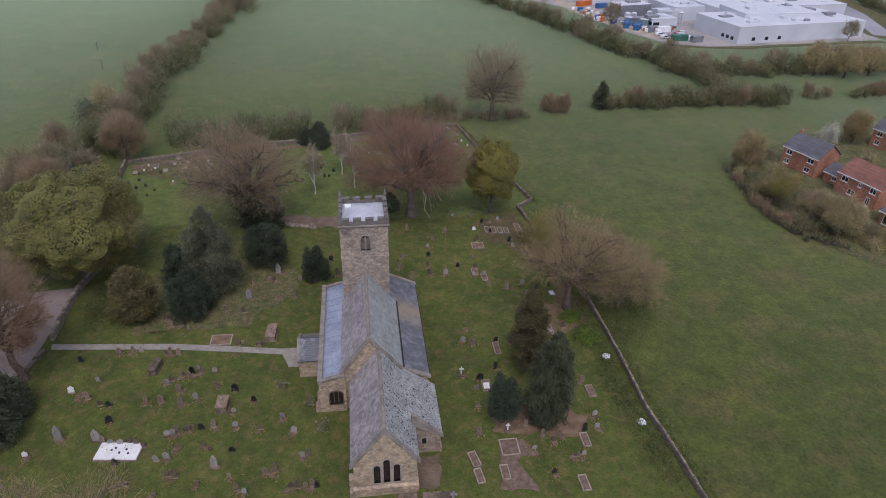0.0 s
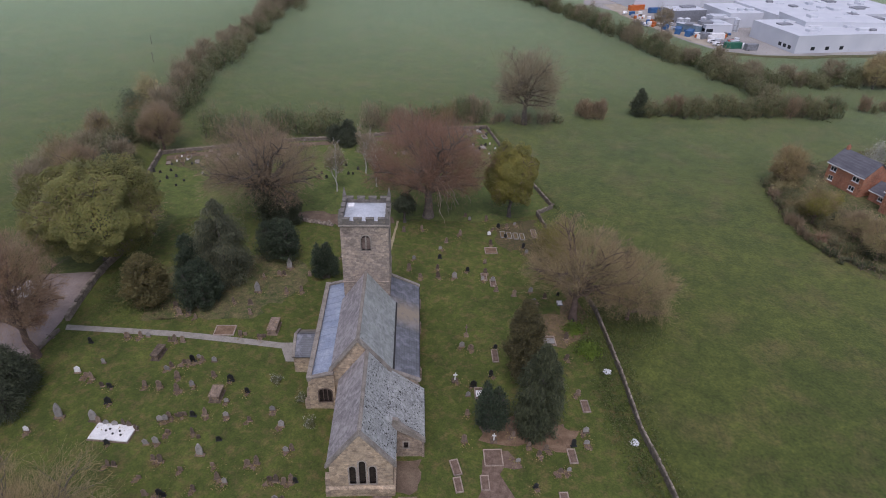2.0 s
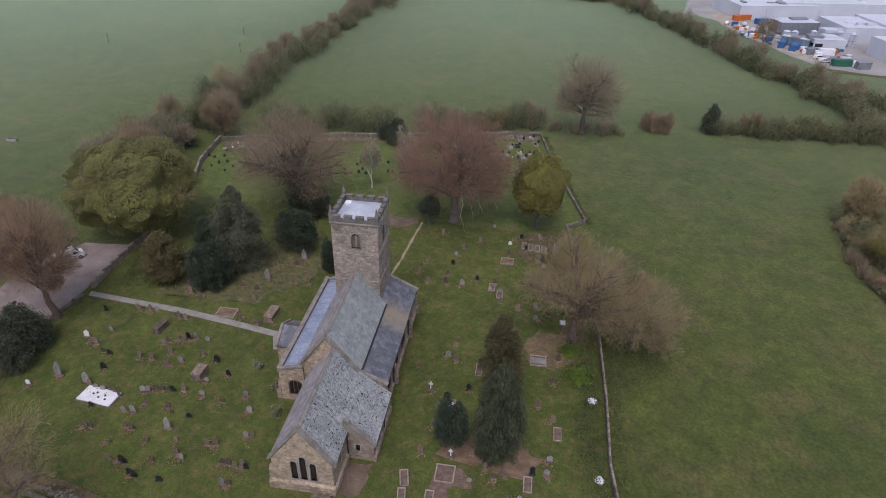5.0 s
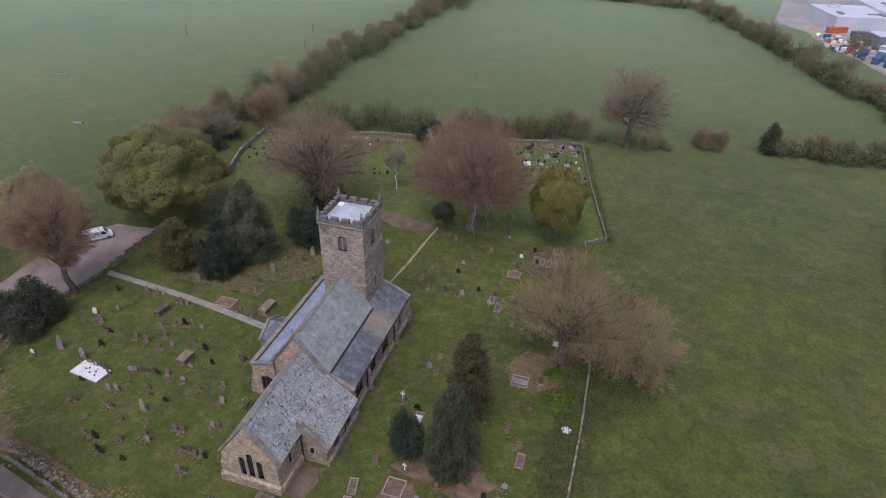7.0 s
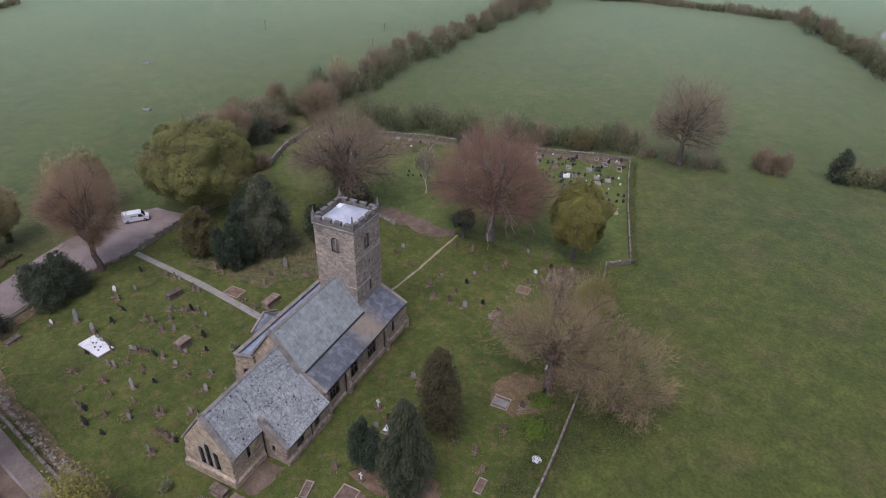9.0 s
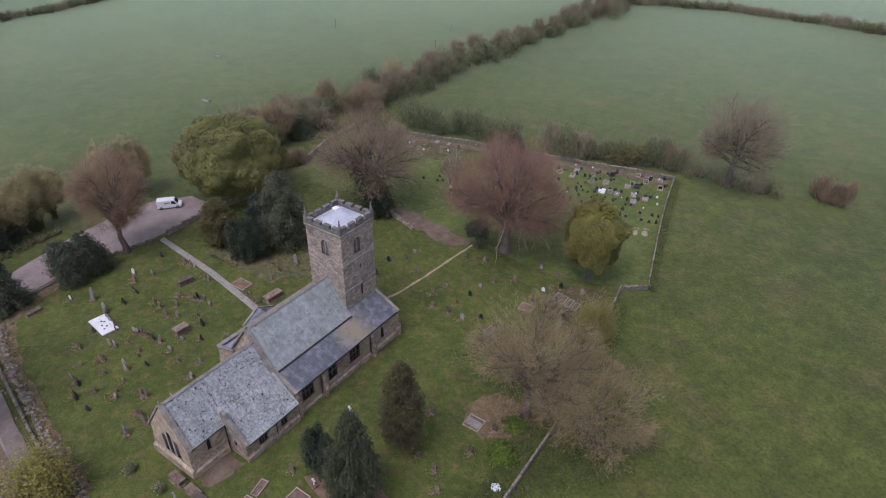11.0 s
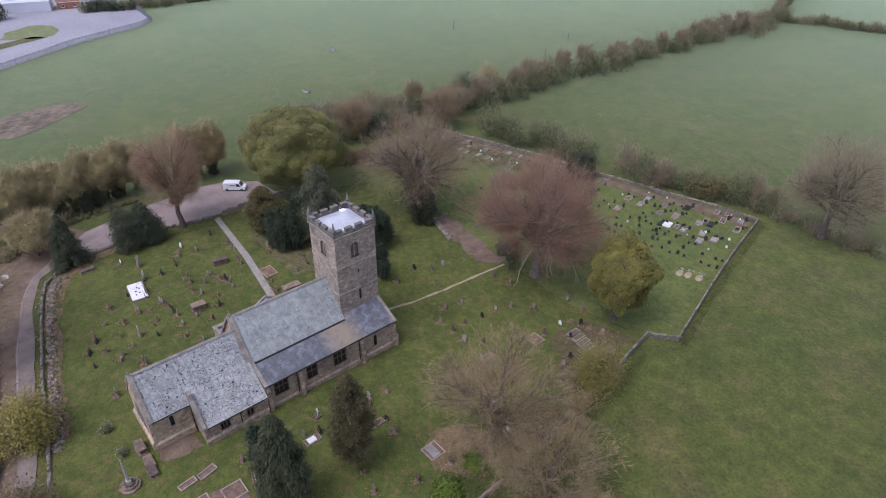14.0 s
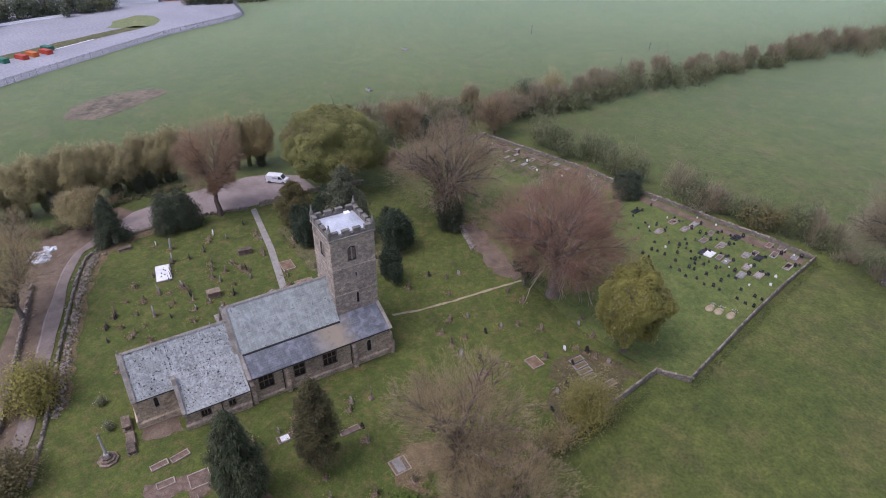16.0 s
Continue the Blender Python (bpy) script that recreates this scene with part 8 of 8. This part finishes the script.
for x, y, r, hh in ((90.5, 309.5, 1.6, 4.6), (94.5, 313.0, 1.4, 4.0), (101.5, 312, 1.2, 5.0), (116, 309, 1.3, 5.5)):
    tank = thing("storage_tank", "white cylindrical storage tank in the works yard", "tank", on_ground(x, y), "storage tanks")
    bm = bmesh.new()
    rod(bm, (0, 0, -0.1), (0, 0, hh), r, None, 18)
    rod(bm, (0, 0, hh), (0, 0, hh + 0.5), r, r * 0.25, 18)
    part("shell", bm, "cladding_white", tank)
    bm = bmesh.new()
    for z in (0.6, hh * 0.5, hh - 0.2):
        rod(bm, (0, 0, z), (0, 0, z + 0.12), r + 0.05, None, 18)
    part("hoop", bm, "grey_metal", tank)
    bm = bmesh.new()
    for a in (-0.22, 0.22):
        rod(bm, (a, -r - 0.12, 0), (a, -r - 0.12, hh), 0.04, None, 5)
    for k in range(int(hh / 0.4)):
        rod(bm, (-0.22, -r - 0.12, 0.3 + k * 0.4), (0.22, -r - 0.12, 0.3 + k * 0.4), 0.03, None, 5)
    part("ladder", bm, "grey_metal", tank)
sheet("works_road", [(203, 296), (212, 293), (228, 345), (236, 400), (227, 402), (218, 350)], "hardstanding", 0.1, "grey access road beside the works", "road", 0)
sheet("works_road_verge", [(200, 296), (203, 290), (216, 288), (240, 340), (246, 402), (222, 402)], "rough_grass", 0.06, "grass beside the access road", "ground", 0)
hedgerow(99, [(222, 290), (240, 330), (250, 400)], 9, 7, "leaf_hedge", "twig_grey", 0.6, 0.3, 0.0, 0.4, label="tree belt beyond the access road", mixed="leaf_scrub")
sheet("sandy_yard", ragged([(61.7, 361.3), (68.9, 331.7), (74.4, 316.1), (84.6, 295.3), (91.7, 282.8), (99.5, 275.4), (102.8, 281.9), (97.5, 294.4), (91.1, 310.4), (81.1, 327.6), (79.4, 347.7), (73.5, 366.2)], 0.5, 34, 3.0), "sandy_gravel", 0.09, "sandy bare strip along the edge of the yard", "road", 0)
sheet("sandy_track", ragged([(80, 306), (88, 299), (97, 286), (105, 279), (108, 281), (101, 289), (92, 301), (84, 310)], 0.4, 33, 3.0), "sandy_gravel", 0.12, "sandy vehicle track in the works yard", "road", 0)


def container(x, y, turn, mat, label, l=6.0, w=2.4, h=2.5, name="container", category="container"):
    c = thing(name, label, category, on_ground(x, y, turn))
    bm = bmesh.new()
    n = int(l / 0.5)
    prof = []
    for i in range(n):
        prof += [(-l / 2 + i * l / n, -w / 2), (-l / 2 + (i + 0.5) * l / n, -w / 2 + 0.05)]
    prof += [(l / 2, -w / 2), (l / 2, w / 2), (-l / 2, w / 2)]
    prism(bm, prof, 0.12, h, "z")
    part("body", bm, mat, c)
    for a in (-l / 2 + 0.1, l / 2 - 0.1):
        bm = bmesh.new()
        box(bm, a - 0.12, a + 0.12, -w / 2 - 0.04, w / 2 + 0.04, -0.1, h + 0.06)
        part("end_frame", bm, mat, c)


for i, (x, y, t, m, l) in enumerate(((88, 300, 70, "blue_paint", 6), (92, 296, 60, "blue_paint", 6), (84, 308, 70, "blue_paint", 6), (79, 352, 20, "orange_paint", 6), (76, 349, 20, "orange_paint", 5), (86, 345, 20, "blue_paint", 6),
                                      (105, 276, 15, "green_paint", 7), (112, 274.5, 15, "grey_metal", 5), (97, 291, 30, "grey_metal", 4), (103, 292, 10, "white_paint", 6), (94, 318, 70, "blue_paint", 5))):
    container(x, y, t, m, {"blue_paint": "blue steel container in the works yard", "orange_paint": "orange steel container in the works yard", "green_paint": "dark green skip beside the works",
                           "grey_metal": "grey steel bin in the yard", "white_paint": "white cabin in the works yard"}[m], l)


YARD_RNG = random.Random(9)
for i in range(80):
    x, y = YARD_RNG.uniform(72, 112), 0
    y = 395 - x * 1.08 + YARD_RNG.uniform(-2, 26)
    k = thing("stacked_goods", "pallet of stacked goods in the works yard", "pallet", on_ground(x, y, YARD_RNG.uniform(0, 90)), "stacked goods in the yard")
    bm = bmesh.new()
    a, b, h = YARD_RNG.uniform(0.6, 1.8), YARD_RNG.uniform(0.5, 1.0), YARD_RNG.uniform(0.6, 2.0)
    box(bm, -a, a, -b, b, 0.15, h)
    part("load", bevelled(bm, 0.05), YARD_RNG.choice(("cladding_white", "grey_metal", "blue_paint", "old_timber", "cladding_roof", "orange_paint", "white_paint", "white_paint")), k)
    bm = bmesh.new()
    box(bm, -a - 0.05, a + 0.05, -b - 0.05, b + 0.05, 0.0, 0.15)
    part("pallet_base", bm, "old_timber", k)


def vehicle(x, y, turn, paint, label, l=4.3, w=1.8, h=1.5, van=False):
    """A car or van: shaped body, glass, wheels with rims, lamps."""
    v = thing("van" if van else "car", label, "van" if van else "car", on_ground(x, y, turn, 0.1))
    bm = bmesh.new()
    if van:
        prof = [(-l / 2, 0.3), (l / 2 - 0.15, 0.3), (l / 2, 0.55), (l / 2 - 0.05, 0.95), (l / 2 - 0.75, 1.12), (l / 2 - 1.35, h - 0.08), (l / 2 - 1.8, h), (-l / 2 + 0.15, h), (-l / 2, h - 0.15)]
    else:
        prof = [(-l / 2, 0.3), (l / 2 - 0.1, 0.3), (l / 2, 0.6), (l / 2 - 1.1, 0.9), (l / 2 - 1.8, h), (-l / 2 + 0.9, h), (-l / 2 + 0.1, 0.95), (-l / 2, 0.8)]
    prism(bm, prof, -w / 2, w / 2)
    part("body", bevelled(bm, 0.07, 2), paint, v)
    glass = bmesh.new()
    if van:
        prism(glass, [(l / 2 - 0.78, 1.16), (l / 2 - 1.3, h - 0.16), (l / 2 - 1.36, h - 0.13), (l / 2 - 0.84, 1.16)], -w / 2 + 0.18, w / 2 - 0.18, "y", Matrix.Translation((0.06, 0, 0.05)))
        part("windscreen", glass, "window_glass", v)
        for s in (-1, 1):
            bm = bmesh.new()
            prism(bm, [(l / 2 - 1.95, 1.15), (l / 2 - 0.95, 1.15), (l / 2 - 1.4, h - 0.2), (l / 2 - 1.95, h - 0.2)], s * w / 2 - 0.02, s * w / 2 + 0.02)
            part("side_window", bm, "window_glass", v)
            bm = bmesh.new()
            box(bm, -0.9, 0.3, s * w / 2 - 0.02, s * w / 2 + 0.015, 1.35, 1.6)
            part("sign_bar", bm, "grey_metal", v, "dark bar of lettering")
    else:
        for s in (-1, 1):
            bm = bmesh.new()
            prism(bm, [(l / 2 - 1.25, 0.95), (l / 2 - 1.85, h - 0.1), (-l / 2 + 1.0, h - 0.1), (-l / 2 + 0.4, 0.98)], s * w / 2 - 0.02, s * w / 2 + 0.02)
            part("side_window", bm, "window_glass", v)
        glass.free()
    for s in (-1, 1):
        for a in (-l / 2 + 0.85, l / 2 - 0.85):
            bm = bmesh.new()
            rod(bm, (a, s * (w / 2 - 0.2), 0.33), (a, s * (w / 2 + 0.03), 0.33), 0.34, None, 14)
            wheel = part("wheel", bm, "tyre_rubber", v)
            bm = bmesh.new()
            rod(bm, (a, s * (w / 2 + 0.03), 0.33), (a, s * (w / 2 + 0.045), 0.33), 0.2, None, 10)
            part("rim", bm, "grey_metal", wheel)
        bm = bmesh.new()
        box(bm, l / 2 - 0.14, l / 2 - 0.02, s * w * 0.36 - 0.16, s * w * 0.36 + 0.16, 0.68, 0.84)
        part("headlight", bm, "window_glass", v)
        bm = bmesh.new()
        box(bm, -l / 2 - 0.02, -l / 2 + 0.05, s * w * 0.43 - 0.08, s * w * 0.43 + 0.08, 0.8, 1.2)
        part("tail_light", bm, "red_paint", v)


vehicle(-68.6, 78.2, 58, "white_van_paint", "white panel van parked on the gravel", 5.0, 1.95, 2.0, True)
for i, (x, y, t) in enumerate(((99, 284, 20), (104, 282, 25), (108, 285, 15), (100, 279, 15), (70, 338, 70), (73, 331, 70))):
    vehicle(x, y, t, ("white_van_paint", "grey_metal", "red_paint", "white_van_paint", "white_van_paint", "grey_metal")[i], "parked car in the works yard")
# left of the lane: a sheeted heap
for x, y, r, t in ((-53.5, 30.2, 1.9, 20), (-56.2, 31.6, 1.1, 70)):
    h = thing("sheeted_heap", "heap under pale blue-white plastic sheeting", "heap", on_ground(x, y, t))
    bm = bmesh.new()
    bmesh.ops.create_icosphere(bm, subdivisions=4, radius=r)
    for v in bm.verts:
        v.co.z = max(-0.2, v.co.z * 0.45)
        v.co.x *= 1.2
        v.co += v.normal * 0.6 * noise.noise(v.co * 1.6 + Vector((x, y, 0)))
    part("sheet", bm, "plastic_sheet", h)
# fenced hardstanding beyond the pasture
HARD = [(-168, 0), (-173.7, 7.8), (-197.4, 31.8), (-227.2, 63.0), (-246.6, 92.5), (-254, 98), (-290, 97), (-330, 88), (-420, 60), (-420, -120), (-220, -100)]
sheet("hardstanding", HARD, "hardstanding", 0.05, "pale grey fenced hardstanding", "yard", 0)
sheet("hardstanding_island", ragged([(-249.5, 38.6), (-262.8, 40.7), (-273, 50.4), (-268.3, 59), (-257.6, 60.3), (-248.7, 58.3), (-245, 50)], 0.9, 41, 4.0), "island_grass", 0.09, "grass island on the hardstanding", "ground", 0)
sheet("hardstanding_verge", ragged([(-196, -22), (-208.6, 3.3), (-213.4, 13.8), (-221.2, 22.8), (-233.1, 36.7), (-246.5, 56), (-249.5, 50), (-241.6, 36.5), (-229.8, 20.2), (-215.5, 2.3), (-202, -24)], 0.5, 42, 4.0), "rough_grass", 0.09, "narrow grass verge across the hardstanding", "ground", 0)
sheet("white_kerb", [(-218.2, 19.0), (-231, 33.8), (-230.5, 34.3), (-217.7, 19.5)], "white_paint", 0.13, "white painted kerb beside the verge", "kerb", 0)
barrier = thing("white_barrier", "low white barrier at the back of the hardstanding", "barrier", kind="structure")
for (x0, y0), (x1, y1) in zip([(-262, -30), (-270.5, -5), (-277.5, 7.5)], [(-270.5, -5), (-277.5, 7.5), (-282.3, 21)]):
    bm = bmesh.new()
    prism(bm, [(-0.3, 0), (0.3, 0), (0.16, 0.5), (0.14, 1.1), (-0.14, 1.1), (-0.16, 0.5)], 0, math.hypot(x1 - x0, y1 - y0), "y", pose(x0, y0, 0, 0, 0, math.degrees(math.atan2(-(x1 - x0), y1 - y0))))
    part("barrier_block", bm, "white_paint", barrier)
FP = [(-140, -32), (-173.7, 7.8), (-197.4, 31.8), (-227.2, 63.0), (-246.6, 92.5), (-254, 98), (-290, 97)]
pal = thing("palisade_fence", "grey steel palisade fence round the hardstanding", "fence", kind="structure")
pb, pn = bmesh.new(), 0
for (x0, y0), (x1, y1) in zip(FP, FP[1:]):
    ln = math.hypot(x1 - x0, y1 - y0)
    k = int(ln / 2.75)
    for i in range(k):
        bm = bmesh.new()
        px, py = x0 + (x1 - x0) * i / k, y0 + (y1 - y0) * i / k
        box(bm, px - 0.07, px + 0.07, py - 0.07, py + 0.07, -0.2, 2.5)
        part("post", bm, "grey_metal", pal)
    n = int(ln / 0.3)
    for i in range(n):
        px, py = x0 + (x1 - x0) * i / n, y0 + (y1 - y0) * i / n
        box(pb, px - 0.04, px + 0.04, py - 0.04, py + 0.04, 0.1, 2.35)
    for z in (0.5, 1.9):
        rod(pb, (x0, y0, z), (x1, y1, z), 0.05, None, 4)
tagged(part("pales", pb, "grey_metal", pal), kind="stuff")
for x, y, t, m in ((-206, 4.5, 40, "green_paint"), (-208.5, 10.5, 40, "red_paint"), (-211.5, 13.6, 40, "orange_paint"), (-213.5, 18.0, 40, "red_paint"), (-219, 18.0, 40, "green_paint")):
    container(x, y, t, m, {"green_paint": "green waste skip on hardstanding", "red_paint": "red waste skip on hardstanding", "orange_paint": "orange waste skip on hardstanding"}[m], 5.0, 2.2, 1.6, "skip", "skip")
hedgerow(95, [(-268, -60), (-275, -10), (-284, 5), (-289, 22), (-293, 42)], 16, 11, "leaf_dark", "twig_grey", 0.9, 0.45, 0.0, 0.15, label="dark tree belt behind the hardstanding", mixed="leaf_hedge")
hedgerow(96, [(-290, 74), (-287, 86), (-287, 99)], 9, 6, "leaf_dark", "twig_grey", 0.9, 0.4, 0.0, 0.2, label="dark trees at the corner of the hardstanding")
hedgerow(98, [(-287, 101), (-285, 114), (-293, 139), (-306, 172)], 7, 4.5, "leaf_hedge", "twig_grey", 0.8, 0.4, 0.0, 0.35, label="hedge at the far edge of the pasture")
hedgerow(97, [(-330, -60), (-345, 40), (-360, 130), (-330, 150)], 18, 11, "leaf_hedge", "twig_grey", 0.6, 0.6, 0.0, 0.3, label="far tree belt behind the buildings")
shed(-309, 52, 80, 22, 12, 4.0, "low white building behind the hardstanding", units=3, seed=21)
house(-306, 70, 85, 10, 7, 3.4, 6.0, "red_brick", "tile_red", "red roofed brick building behind the hardstanding", [(-2.5, 1.0, 1.4, 1.2), (2.5, 1.0, 1.4, 1.2)], False)
# small things in the pasture
for x, y, t in ((-124.5, 118.8, 20), (-167, 147.5, 50)):
    tr = thing("water_trough", "pale concrete water trough in the pasture", "trough", on_ground(x, y, t))
    bm = bmesh.new()
    box(bm, -1.2, 1.2, -0.5, 0.5, -0.2, 0.7)
    part("basin", bevelled(bm, 0.06), "pale_stone", tr)
    bm = bmesh.new()
    box(bm, -1.05, 1.05, -0.38, 0.38, 0.7, 0.705)
    part("water", bm, "window_glass", tr)
